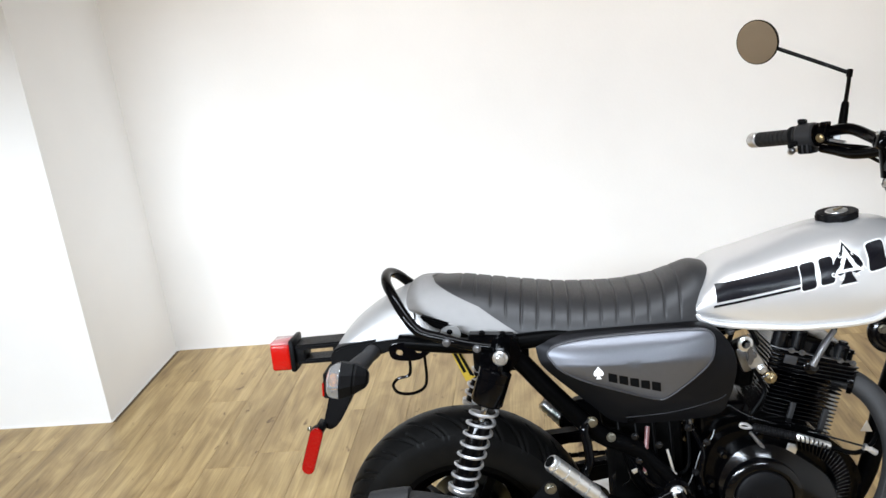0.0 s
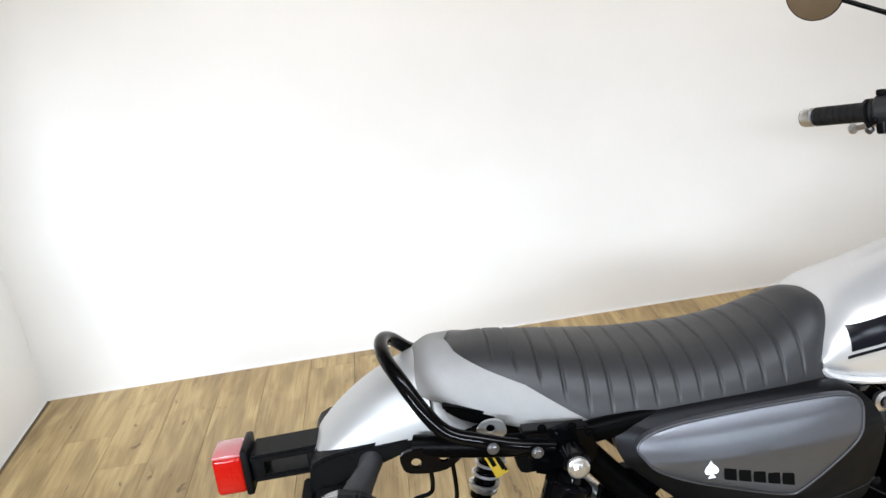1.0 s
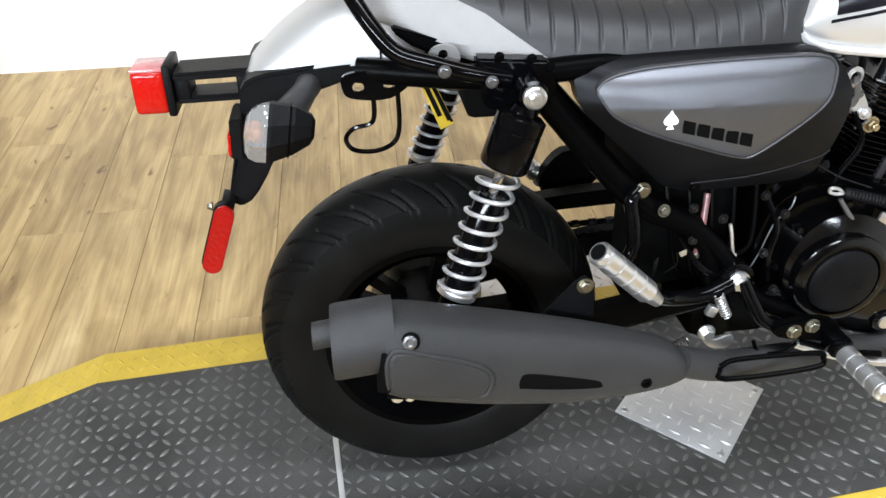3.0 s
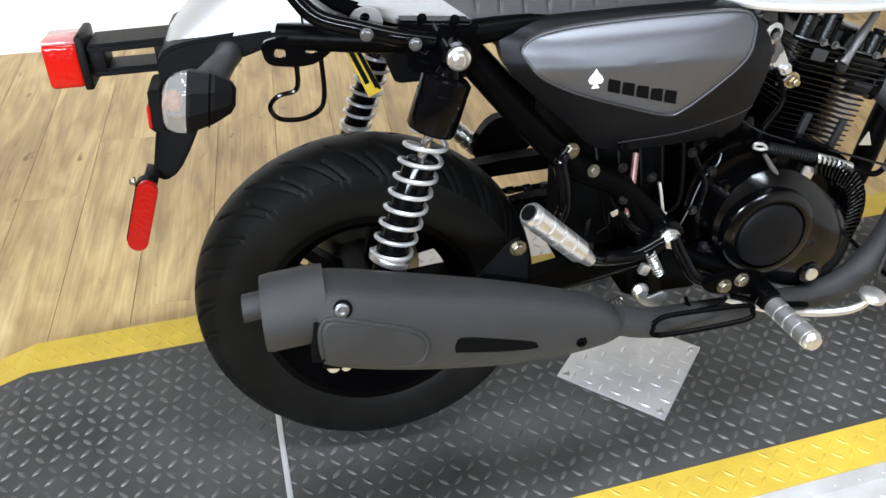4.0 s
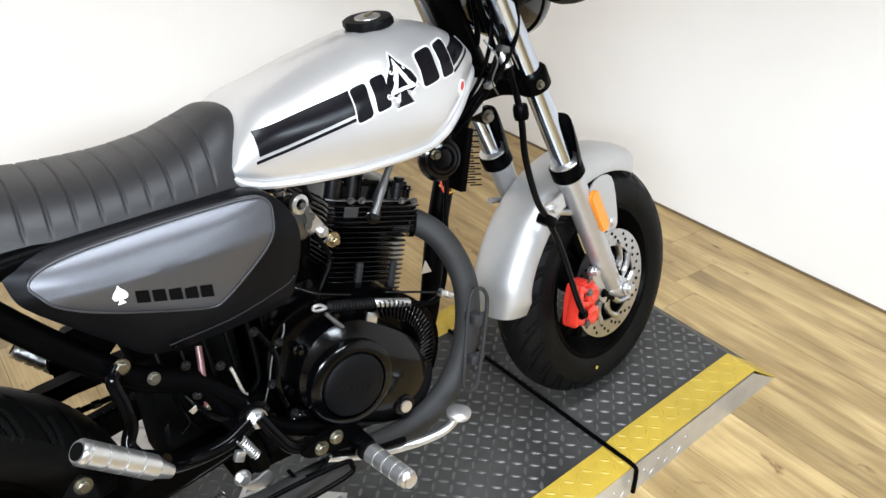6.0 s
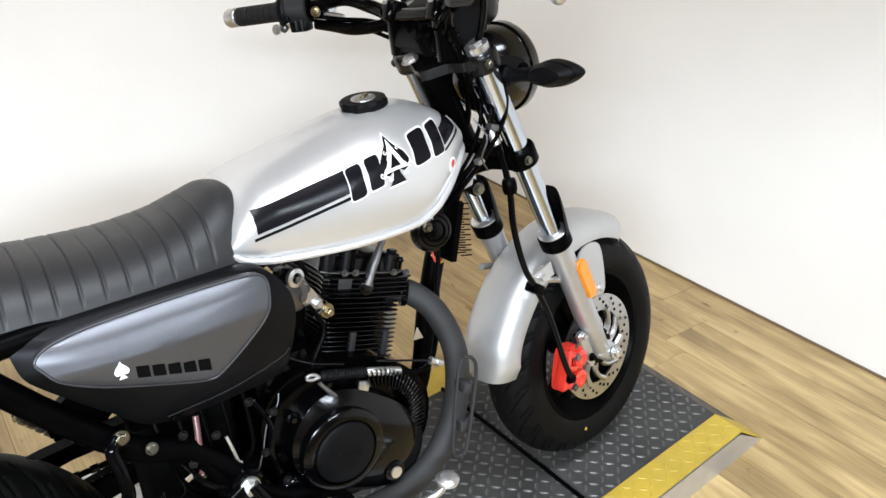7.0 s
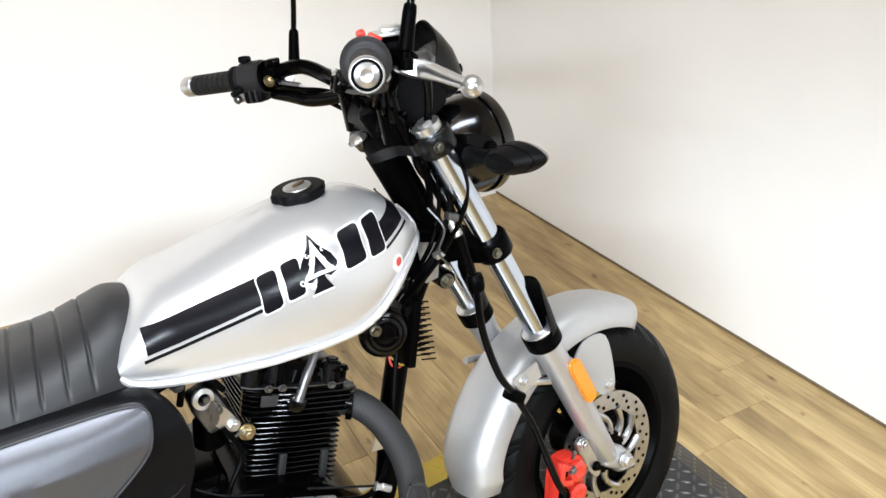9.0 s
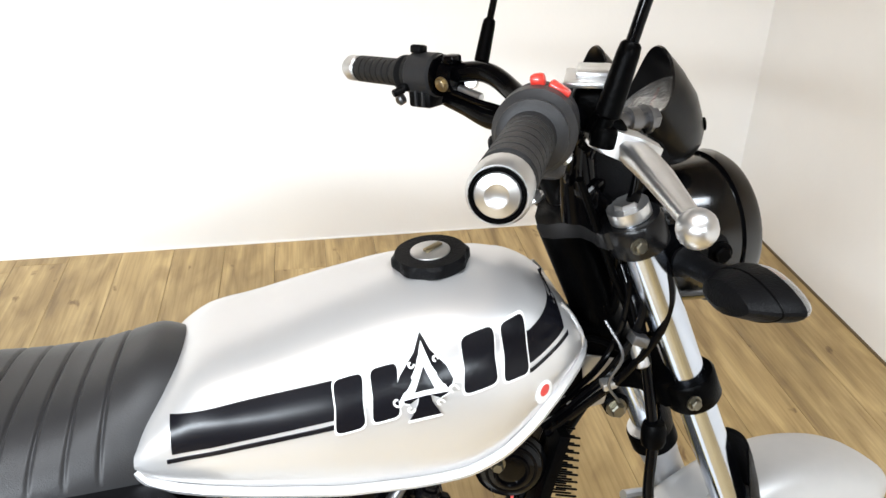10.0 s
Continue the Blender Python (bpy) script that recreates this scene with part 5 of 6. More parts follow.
part("spark_plug_cap", tube([(0.619, -0.082, 0.556), (0.630, -0.079, 0.572), (0.6408, -0.075, 0.587), (0.652, -0.071, 0.601), (0.6630, -0.066, 0.612)], [0.0070, 0.0058, 0.0068, 0.0052, 0.0052], 14), ALLOY, eng, "grey spark plug cap")
part("plug_lead", tube([(0.6630, -0.066, 0.612), (0.672, -0.058, 0.622), (0.690, -0.040, 0.630)], 0.004, 8), SAT, eng)
part("plug_well", lathe([(0, 0.014), (0.008, 0.013), (0.010, 0.009)], (0.617, -0.074, 0.553), (0.1, -1, 0.2), 20), ENGG, eng)
part("engine_block_rear", box((0.47, 0, 0.46), (0.09, 0.16, 0.07), None, 0.012), ENG, eng)
# carburettor and intake
carb = group("carburettor", bike, "small alloy carburettor behind the cylinder")
part("body", box((0.515, -0.050, 0.575), (0.038, 0.055, 0.050), (0, -20, 0), 0.008), ALLOY, carb)
part("flange_bolt", hexbolt((0.520, -0.088, 0.584), (0, -1, 0), 0.0045, 0.006), ALLOY, carb)
part("flange_bolt", hexbolt((0.534, -0.088, 0.558), (0, -1, 0), 0.0060, 0.008), BRI, carb)
part("bowl", rod((0.512, -0.05, 0.560), (0.505, -0.05, 0.520), 0.020, 20), SAT, carb)
part("throttle_wheel", lathe([(0, 0.012), (0.003, 0.0135), (0.008, 0.0135), (0.010, 0.008), (0.004, 0.0075)], (0.5045, -0.086, 0.607), (0.2, -1, 0), 24, cap=False), BRI, carb)
part("wheel_bolt", hexbolt((0.5045, -0.084, 0.607), (0, -1, 0), 0.005, 0.006), SAT, carb)
part("lever", plate(smooth_outline([(0.505, 0.606), (0.514, 0.606), (0.520, 0.582), (0.514, 0.568), (0.507, 0.574), (0.511, 0.585)], 3), -0.090, -0.094, 0.001), ALLOY, carb)
part("adapter", plate(smooth_outline([(0.512, 0.594), (0.524, 0.590), (0.540, 0.562), (0.534, 0.550), (0.514, 0.562)], 3), -0.076, -0.088, 0.003), BRI, carb)
part("brass_nut", merge(hexbolt((0.548, -0.084, 0.541), (0, -1, 0), 0.0080, 0.010), rod((0.548, -0.094, 0.541), (0.548, -0.099, 0.541), 0.005)), BRASS, carb)
part("idle_screw", rod((0.525, -0.088, 0.538), (0.546, -0.086, 0.547), 0.002), ALLOY, carb)
part("hose", tube([(0.535, -0.06, 0.595), (0.515, -0.085, 0.632), (0.495, -0.08, 0.64), (0.48, -0.075, 0.60)], 0.0045, 8), PLA, carb)
part("banjo", merge(rod((0.482, -0.085, 0.632), (0.480, -0.085, 0.650), 0.006), hexbolt((0.482, -0.085, 0.632), (0, 0, -1), 0.007, 0.008)), ALLOY, carb)
part("hose", tube([(0.520, -0.088, 0.560), (0.535, -0.095, 0.520), (0.510, -0.100, 0.480), (0.50, -0.10, 0.44)], 0.0035, 8), SAT, carb)
# clutch cable and bracket across the engine
cab = group("clutch_cable", bike, "black sheathed cable with bright adjuster")
boot = [(0.0, 0.0050)]
for k in range(14):
    boot += [(0.002 + 0.005 * k, 0.0060), (0.004 + 0.005 * k, 0.0078), (0.006 + 0.005 * k, 0.0078)]
part("cable_boot", lathe(boot + [(0.0735, 0.0055)], (0.503, -0.131, 0.4712), (0.958, 0, -0.286), 16), PLA, cab, "ribbed black rubber boot", angle=30)
part("adjuster", merge(lathe([(0.0, 0.0050), (0.003, 0.0066), (0.030, 0.0066), (0.031, 0.0054), (0.034, 0.0054), (0.035, 0.0064), (0.058, 0.0060), (0.060, 0.0045)], (0.5734, -0.132, 0.4503), (0.939, 0.0, -0.343), 16)), BRI, cab)
part("sheath", tube([(0.629, -0.131, 0.4275), (0.680, -0.124, 0.412), (0.728, -0.085, 0.432), (0.775, -0.04, 0.54), (0.815, -0.03, 0.65)], 0.0042, 8), SAT, cab)
part("end_fork", tube([(0.502, -0.131, 0.4700), (0.494, -0.131, 0.4770), (0.4845, -0.131, 0.4780), (0.4835, -0.131, 0.4735), (0.492, -0.131, 0.4700)], 0.0024, 8, 4, closed=True), BRI, cab)
part("release_arm", tube([(0.499, -0.132, 0.463), (0.512, -0.134, 0.444), (0.5235, -0.135, 0.4295), (0.5365, -0.135, 0.4180)], [0.0030, 0.0036, 0.0044, 0.0050], 10), ALLOY, cab)
part("arm_boss", hexbolt((0.5365, -0.130, 0.4185), (0, -1, 0.2), 0.0075, 0.010), BRI, cab)
part("arm_boss", hexbolt((0.5210, -0.130, 0.4240), (0, -1, 0.2), 0.0055, 0.008), ALLOY, cab)
part("cable_clip", box((0.5665, -0.132, 0.4290), (0.018, 0.005, 0.018), (0, 18, 0), 0.004), BRI, cab)
part("bracket_rod", tube([(0.470, -0.11, 0.505), (0.500, -0.118, 0.487), (0.545, -0.122, 0.470)], 0.0015, 8), CLAMP, cab)
part("stay_rod", tube([(0.600, -0.118, 0.452), (0.640, -0.124, 0.4395), (0.688, -0.128, 0.4230)], 0.0018, 8), CLAMP, cab)
part("stay_nut", merge(hexbolt((0.686, -0.128, 0.4235), (0.9, -0.1, -0.5), 0.0045, 0.012), rod((0.695, -0.129, 0.4190), (0.706, -0.130, 0.4110), 0.0052, 10)), BRI, cab)

# finned regulator and horn in front of the head
horn = group("horn", bike, "black horn and finned regulator ahead of the head")
part("horn_body", lathe([(0, 0.030), (0.010, 0.036), (0.016, 0.036), (0.020, 0.030), (0.024, 0.030), (0.028, 0.020), (0.029, 0.008)], (0.763, -0.036, 0.594), (-0.15, -1, 0.1), 32), ENGG, horn)
for r, h in ((0.033, 0.0165), (0.026, 0.0245), (0.018, 0.0285)):
    part("horn_ring", lathe([(h, r), (h + 0.003, r - 0.001), (h + 0.003, r - 0.003), (h, r - 0.004)], (0.763, -0.036, 0.594), (-0.15, -1, 0.1), 32, cap=False), BLK, horn)
part("horn_terminal", hexbolt((0.745, -0.062, 0.607), (-0.2, -1, 0), 0.006, 0.010), ZINC, horn)
part("regulator_block", box((0.800, -0.020, 0.583), (0.012, 0.090, 0.098), (0, 14, 0), 0.002), SAT, horn)
for k in range(11):
    for j in range(6):
        part("pin", rod((0.806, -0.060 + 0.016 * j, 0.541 + 0.0088 * k), (0.828, -0.060 + 0.016 * j, 0.5355 + 0.0088 * k), 0.0012, 5), SAT, horn, smooth=False)
part("wire_red", tube([(0.770, -0.03, 0.560), (0.768, -0.04, 0.538), (0.785, -0.03, 0.525), (0.80, -0.01, 0.53)], 0.0016, 6), REDS, horn)
part("wire_yellow", tube([(0.775, -0.02, 0.540), (0.788, -0.03, 0.526), (0.80, -0.02, 0.532)], 0.0016, 6), TAG, horn)

# wire guards of bent rod
part("pipe_guard", tube([(0.724, -0.160, 0.427), (0.741, -0.163, 0.419), (0.743, -0.164, 0.386), (0.716, -0.166, 0.280), (0.703, -0.166, 0.263), (0.691, -0.164, 0.270), (0.692, -0.164, 0.300), (0.713, -0.160, 0.400)], 0.0030, 8, 5, closed=True), MUF, bike, "black wire heat guard on the header pipe")
for u, w in ((0.728, 0.372), (0.716, 0.308)):
    part("guard_clip", merge(box((u, -0.150, w), (0.016, 0.028, 0.016), (0, 12, 0), 0.003), box((u + 0.012, -0.158, w + 0.003), (0.016, 0.006, 0.011), (0, 12, 0), 0.001)), HOUS, bike)
part("heel_guard", tube([(0.322, -0.236, 0.300), (0.330, -0.240, 0.283), (0.440, -0.243, 0.290), (0.452, -0.241, 0.302), (0.440, -0.238, 0.309), (0.345, -0.235, 0.308)], 0.0034, 8, 5, closed=True), SAT, bike, "black wire heel guard")

# ----- foot controls -----
foot = group("footpeg", bike, "knurled bright alloy rider footpeg")
part("hanger", plate(smooth_outline([(0.405, 0.325), (0.455, 0.333), (0.492, 0.320), (0.495, 0.292), (0.455, 0.298), (0.415, 0.306)], 3), -0.188, -0.200, 0.003), SAT, foot)
for u, w in ((0.432, 0.316), (0.455, 0.322)):
    part("bolt", hexbolt((u, -0.200, w), (0, -1, 0), 0.0075, 0.007), ZINC, foot)
part("pivot", box((0.484, -0.215, 0.302), (0.026, 0.034, 0.024), None, 0.005), BLK, foot)


def peg(a, b, r, parent, open_end=False):
    a, b = V(*a), V(*b)
    L = (b - a).length
    prof = [(0, r * 0.75), (0.004, r)]
    n = 4
    seg = (L - 0.012) / n
    for k in range(n):
        s = 0.006 + seg * k
        prof += [(s, r), (s + seg - 0.0035, r), (s + seg - 0.003, r * 0.88), (s + seg - 0.0005, r * 0.88), (s + seg, r)]
    prof += [(L - 0.004, r), (L, r * 0.82)]
    bm = lathe(prof, a, b - a, 24)
    part("peg_sleeve", bm, BRI, parent, "knurled bright sleeve")
    d = (b - a).normalized()
    if open_end:
        part("peg_mouth", lathe([(0.0004, r * 0.66), (0.0014, r * 0.64)], b, d, 20), CAV, parent)
    else:
        part("peg_end", lathe([(0, r * 0.80), (0.003, r * 0.74), (0.0045, r * 0.3)], b, d, 20), BRI, parent)


peg((0.486, -0.228, 0.298), (0.498, -0.306, 0.292), 0.0132, foot)
foot2 = group("passenger_footpeg", bike, "knurled bright alloy passenger footpeg folded up")
peg((0.228, -0.214, 0.404), (0.156, -0.238, 0.479), 0.0145, foot2, True)
part("peg_fork", tube([(0.228, -0.214, 0.404), (0.243, -0.210, 0.388)], [0.012, 0.008], 12, 1), BRI, foot2)
part("peg_bracket", tube([(0.215, -0.175, 0.400), (0.232, -0.19, 0.398), (0.240, -0.205, 0.398)], 0.012, 10), BLK, foot2)
part("peg_stay", tube([(0.2300, -0.148, 0.507), (0.2190, -0.154, 0.494), (0.2225, -0.160, 0.468), (0.2235, -0.164, 0.438), (0.2140, -0.170, 0.416), (0.2240, -0.188, 0.398)], 0.0085, 10), BLK, foot2)
part("peg_arm", tube([(0.236, -0.200, 0.392), (0.275, -0.170, 0.362), (0.325, -0.160, 0.356), (0.362, -0.155, 0.368)], [0.011, 0.010, 0.010, 0.012], 12), BLK, foot2)
part("stay_bolt", hexbolt((0.2325, -0.150, 0.506), (0, -1, 0), 0.0075, 0.008), ZINC, foot2)
foot3 = group("passenger_footpeg", bike, "knurled bright alloy passenger footpeg on the far side")
peg((0.200, 0.188, 0.362), (0.153, 0.206, 0.407), 0.0150, foot3, True)
part("peg_bracket", plate(smooth_outline([(0.185, 0.362), (0.200, 0.405), (0.235, 0.425), (0.30, 0.40), (0.24, 0.345)], 3), 0.16, 0.19, 0.004), SAT, foot3)

brake = group("brake_pedal", bike, "bright steel brake pedal with linkage")
part("pedal_arm", tube([(0.440, -0.195, 0.292), (0.500, -0.205, 0.272), (0.560, -0.213, 0.262), (0.600, -0.220, 0.263), (0.620, -0.225, 0.272), (0.630, -0.227, 0.284)], [0.006] * 6, 10), BRI, brake)
part("pedal_arm", tube([(0.445, -0.200, 0.298), (0.500, -0.208, 0.282), (0.550, -0.213, 0.276)], 0.0045, 8), SAT, brake)
part("pedal_pad", lathe([(0, 0.010), (0.004, 0.017), (0.010, 0.018), (0.014, 0.012), (0.015, 0.004)], (0.632, -0.227, 0.280), (0.1, -0.1, 1), 24), BRI, brake)
part("link_rod", rod((0.330, -0.160, 0.338), (0.10, -0.140, 0.275), 0.0016, 8), CLAMP, brake)
part("link_nut", hexbolt((0.120, -0.132, 0.2663), (-1, 0, -0.2), 0.006, 0.012), ALLOY, brake)
part("spring", coil((0.3400, -0.166, 0.360), (0.3560, -0.168, 0.326), 0.006, 0.0013, 9, 5, 12), BRI, brake)
part("spring", coil((0.305, -0.175, 0.298), (0.275, -0.178, 0.286), 0.006, 0.0013, 8, 5, 12), ALLOY, brake)
part("crank", tube([(0.370, -0.168, 0.378), (0.383, -0.176, 0.350), (0.402, -0.184, 0.322), (0.440, -0.190, 0.315)], 0.0085, 10), BLK, brake)
part("clevis", box((0.3360, -0.165, 0.334), (0.014, 0.010, 0.016), (0, 25, 0), 0.003), BRI, brake)
part("clevis_bolt", hexbolt((0.3320, -0.168, 0.303), (0, -1, 0), 0.0085, 0.010), BRI, brake)
part("switch_plate", plate(smooth_outline([(0.326, 0.296), (0.345, 0.290), (0.366, 0.296), (0.372, 0.284), (0.362, 0.274), (0.340, 0.278)], 3), -0.165, -0.169, 0.001), BRI, brake)
part("guide_wire", tube([(0.385, -0.192, 0.300), (0.395, -0.196, 0.283), (0.425, -0.200, 0.284), (0.440, -0.200, 0.297)], 0.0028, 8), SAT, brake)
# oil lines and mounting hardware behind the crankcase
lines = group("oil_line", bike, "black drain hoses and bolts behind the crankcase")
part("hose", tube([(0.300, -0.120, 0.420), (0.318, -0.138, 0.392), (0.345, -0.142, 0.372), (0.400, -0.140, 0.352)], 0.0045, 8), BLK, lines)
part("hose", tube([(0.405, -0.125, 0.470), (0.418, -0.138, 0.435), (0.412, -0.142, 0.395), (0.420, -0.138, 0.355)], 0.0040, 8), BLK, lines)
for u, w, r in ((0.2640, 0.474, 0.0060), (0.322, 0.352, 0.0050), (0.402, 0.402, 0.0045), (0.425, 0.345, 0.0050)):
    part("line_bolt", hexbolt((u, -0.146, w), (0.1, -1, 0.2), r, 0.006), CLAMP if w < 0.45 else ZINC, lines)
part("cover_screw", hexbolt((0.300, -0.142, 0.500), (0, -1, 0), 0.005, 0.005), SAT, lines)
# hoses and shiny odds and ends under the side cover
clutter = group("hose_cluster", bike, "hoses, clips and cables under the side cover")
part("breather_hose", tube([(0.330, -0.118, 0.478), (0.324, -0.130, 0.445), (0.322, -0.132, 0.420), (0.320, -0.130, 0.396)], 0.0042, 10), PINK, clutter, "translucent pink breather hose")
part("hose_clip", rod((0.3205, -0.130, 0.402), (0.3200, -0.130, 0.394), 0.0054), ZINC, clutter)
part("clip", tube([(0.359, -0.132, 0.440), (0.3625, -0.134, 0.424), (0.368, -0.134, 0.398)], 0.0024, 8), BRI, clutter)
part("clip_foot", box((0.369, -0.134, 0.394), (0.007, 0.004, 0.008), (0, 20, 0), 0.001), BRI, clutter)
part("wire", tube([(0.440, -0.130, 0.470), (0.434, -0.134, 0.457), (0.418, -0.134, 0.440), (0.409, -0.136, 0.420), (0.402, -0.138, 0.400), (0.389, -0.140, 0.372)], 0.0010, 6), ALLOY, clutter)
part("wire", tube([(0.280, -0.135, 0.378), (0.292, -0.140, 0.392), (0.290, -0.142, 0.410)], 0.0009, 6), CLAMP, clutter)
part("tab", plate([(0.296, 0.405), (0.306, 0.409), (0.308, 0.402), (0.300, 0.398)], -0.132, -0.134, 0.0005), BRI, clutter)
part("tab", plate([(0.262, 0.398), (0.268, 0.404), (0.266, 0.380), (0.260, 0.372)], -0.138, -0.140, 0.0005), CLAMP, clutter)
for u, w in ((0.305, 0.470), (0.345, 0.452), (0.310, 0.425), (0.395, 0.480), (0.425, 0.452)):
    part("bolt", hexbolt((u, -0.138, w), (0, -1, 0), 0.0048, 0.006), CLAMP, clutter)
for k in range(5):
    part("loom", tube([(0.28 + 0.03 * k, -0.10, 0.50), (0.285 + 0.028 * k, -0.120, 0.44 - 0.008 * k), (0.30 + 0.02 * k, -0.115, 0.38), (0.33 + 0.015 * k, -0.09, 0.33)], 0.0032, 8), SAT, clutter)
part("side_stand", tube([(0.42, 0.13, 0.25), (0.44, 0.20, 0.14), (0.455, 0.255, 0.046)], 0.010, 10), SAT, bike, "black side stand on the deck")
part("stand_foot", lathe([(0, 0.022), (0.004, 0.022)], (0.455, 0.258, 0.0425), (0, 0.16, 1), 16), SAT, bike)
part("centre_block", box((0.40, 0, 0.30), (0.12, 0.20, 0.12), None, 0.015), CAV, bike, "engine mount behind the crankcase, blackened for the shade there")

# ----- front end (turned slightly to the left) -----
fk = group("fork", bike, "chrome telescopic fork with silver lower legs")
HV = 0.080
for s in (-1, 1):
    g = fk
    top, cl = fork_at(0.862, s * HV), fork_at(0.525, s * HV)
    part("fork_tube", rod(top, fork_at(0.50, s * HV), 0.0182, 24), STAN, g, "polished chrome stanchion", m=STEER)
    leg = [(0, 0.0235), (0.03, 0.0245), (0.05, 0.0225), (0.20, 0.0220), (0.235, 0.0200), (0.290, 0.0190), (0.300, 0.014)]
    part("lower_leg", lathe(leg, cl, F_DIR, 28), FORK, g, "silver painted lower fork leg", m=STEER)
    part("axle_lug", box(V(WC_U - 0.012, s * HV, WC_W + 0.006), (0.052, 0.034, 0.040), (0, 35, 0), 0.012, 3), FORK, g, m=STEER)
    # black guard rising as an ear ahead of the tube
    rings = []
    for a, r, span in ((-0.078, 0.034, 34), (-0.074, 0.0345, 52), (-0.060, 0.0345, 66), (-0.030, 0.0325, 78), (0.0, 0.0290, 88), (0.004, 0.0280, 88), (0.004, 0.0255, 88), (-0.030, 0.0300, 76), (-0.060, 0.0320, 64), (-0.072, 0.0320, 50), (-0.076, 0.0325, 32)):
        rings.append([cl + F_DIR * a + V(0.892, 0, 0.452) * (r * math.cos(q)) + V(0, r * math.sin(q), 0) for q in (radians(-span + 2 * span * k / 18) for k in range(19))])
    part("fork_guard", loft(rings + [rings[0]], close=False), PLA, g, "black plastic fork guard", m=STEER)
    part("dust_seal", lathe([(-0.004, 0.0265), (0.000, 0.0285), (0.022, 0.0285), (0.026, 0.025)], cl, F_DIR, 28), SAT, g, m=STEER)
    part("seal_ring", lathe([(-0.010, 0.0200), (-0.006, 0.0262), (-0.002, 0.0262)], cl, F_DIR, 24), BRI, g, m=STEER)
    part("top_cap", merge(lathe([(-0.006, 0.0185), (0.005, 0.0185)], top, -F_DIR, 24), lathe([(0.005, 0.0115), (0.010, 0.011)], top, -F_DIR, 6)), BRI, g, m=STEER)
    for w, tall in ((0.842, 0.030), (0.680, 0.032)):
        c = fork_at(w, s * HV)
        part("clamp", lathe([(-tall / 2, 0.0245), (-tall / 2 + 0.003, 0.0265), (tall / 2 - 0.003, 0.0265), (tall / 2, 0.0245)], c, F_DIR, 24), CLAMP if w > 0.8 else SAT, g, m=STEER)
        part("clamp_bolt", hexbolt(c + V(-0.012, s * 0.024, -0.004), (0, s, 0), 0.0055, 0.007), ZINC, g, m=STEER)
for w, tall, ahead in ((0.842, 0.016, -0.018), (0.680, 0.028, -0.018)):
    c = fork_at(w, 0, ahead)
    o = smooth_outline([(-0.018, -0.04), (-0.014, -0.080), (0.010, -0.086), (0.020, -0.05), (0.022, 0), (0.020, 0.05), (0.010, 0.086), (-0.014, 0.080), (-0.018, 0.04), (-0.040, 0)], 3)
    ux = V(0.892, 0, 0.452)
    part("triple_clamp", loft([[c + ux * a + V(0, b, 0) + F_DIR * d for a, b in o] for d in (-tall / 2, tall / 2)]), CLAMP if w > 0.8 else SAT, fk, m=STEER)
part("axle", rod((WC_U, -0.102, WC_W), (WC_U, 0.102, WC_W), 0.0085, 16), ZINC, fk, m=STEER)
part("axle_nut", hexbolt((WC_U, -0.099, WC_W), (0, -1, 0), 0.0105, 0.012), BRI, fk, m=STEER)
ref = []
c0, c1 = fork_at(0.456, 0, 0.013), fork_at(0.398, 0, 0.013)
nn = V(0.892, 0, 0.452)
for q in range(7):
    a = math.pi * q / 6
    ref.append(c0 + nn * 0.0125 * math.cos(a) - F_DIR * 0.0125 * math.sin(a))
for q in range(7):
    a = math.pi * q / 6
    ref.append(c1 - nn * 0.0125 * math.cos(a) + F_DIR * 0.0125 * math.sin(a))
for s in (-1, 1):
    part("fork_reflector", plate([(p.x, p.z) for p in ref], s * (HV + 0.020), s * (HV + 0.0285), 0.002), ORA, fk, "oval amber reflector", m=STEER)
    part("reflector_mount", plate([(p.x - 0.003, p.z) for p in ref], s * (HV + 0.008), s * (HV + 0.0198), 0.001), FORK, fk, m=STEER)

# front fender
ff = group("front_fender", bike, "silver painted front fender")
rings = []
for k in range(48):
    deg = 59 + (174 - 59) * k / 47
    a = radians(deg)
    tip = min(1.0, (k + 0.8) / 4, (47 - k + 1.0) / 4)
    halfw = 0.0590 * (0.62 + 0.38 * tip)
    rr = glide(deg, [53, 70, 90, 120, 144, 160, 174], [0.254, 0.263, 0.268, 0.272, 0.277, 0.281, 0.270])
    ring = []
    for inner in (0, 1):
        row = []
        for q in range(15):
            t = -1 + 2 * q / 14
            drop = 0.046 * abs(t) ** 2.6
            r = rr - drop - (0.0025 if inner else 0)
            row.append((WC_U + r * math.cos(a), halfw * math.sin(t * math.pi / 2) * (0.985 if inner else 1), WC_W + r * math.sin(a)))
        ring += row if not inner else row[::-1]
    rings.append(ring)
part("fender_shell", loft(rings), FEND, ff, m=STEER, angle=50)
for s in (-1, 1):
    wing = smooth_outline([(1.140, 0.452), (1.153, 0.380), (1.147, 0.350), (1.122, 0.350), (1.090, 0.385), (1.060, 0.420), (1.090, 0.460)], 4)
    part("fender_wing", plate(wing, s * 0.0560, s * 0.0600, 0.001), FEND, ff, m=STEER)
    part("fender_bolt", hexbolt((1.136, s * 0.0602, 0.364), (0, s, 0), 0.008, 0.006), BRI, ff, m=STEER)
    part("fender_stay", tube([(1.020, s * 0.072, 0.425), (0.975, s * 0.068, 0.440), (0.940, s * 0.060, 0.450)], 0.006, 8), BRI, ff, m=STEER)

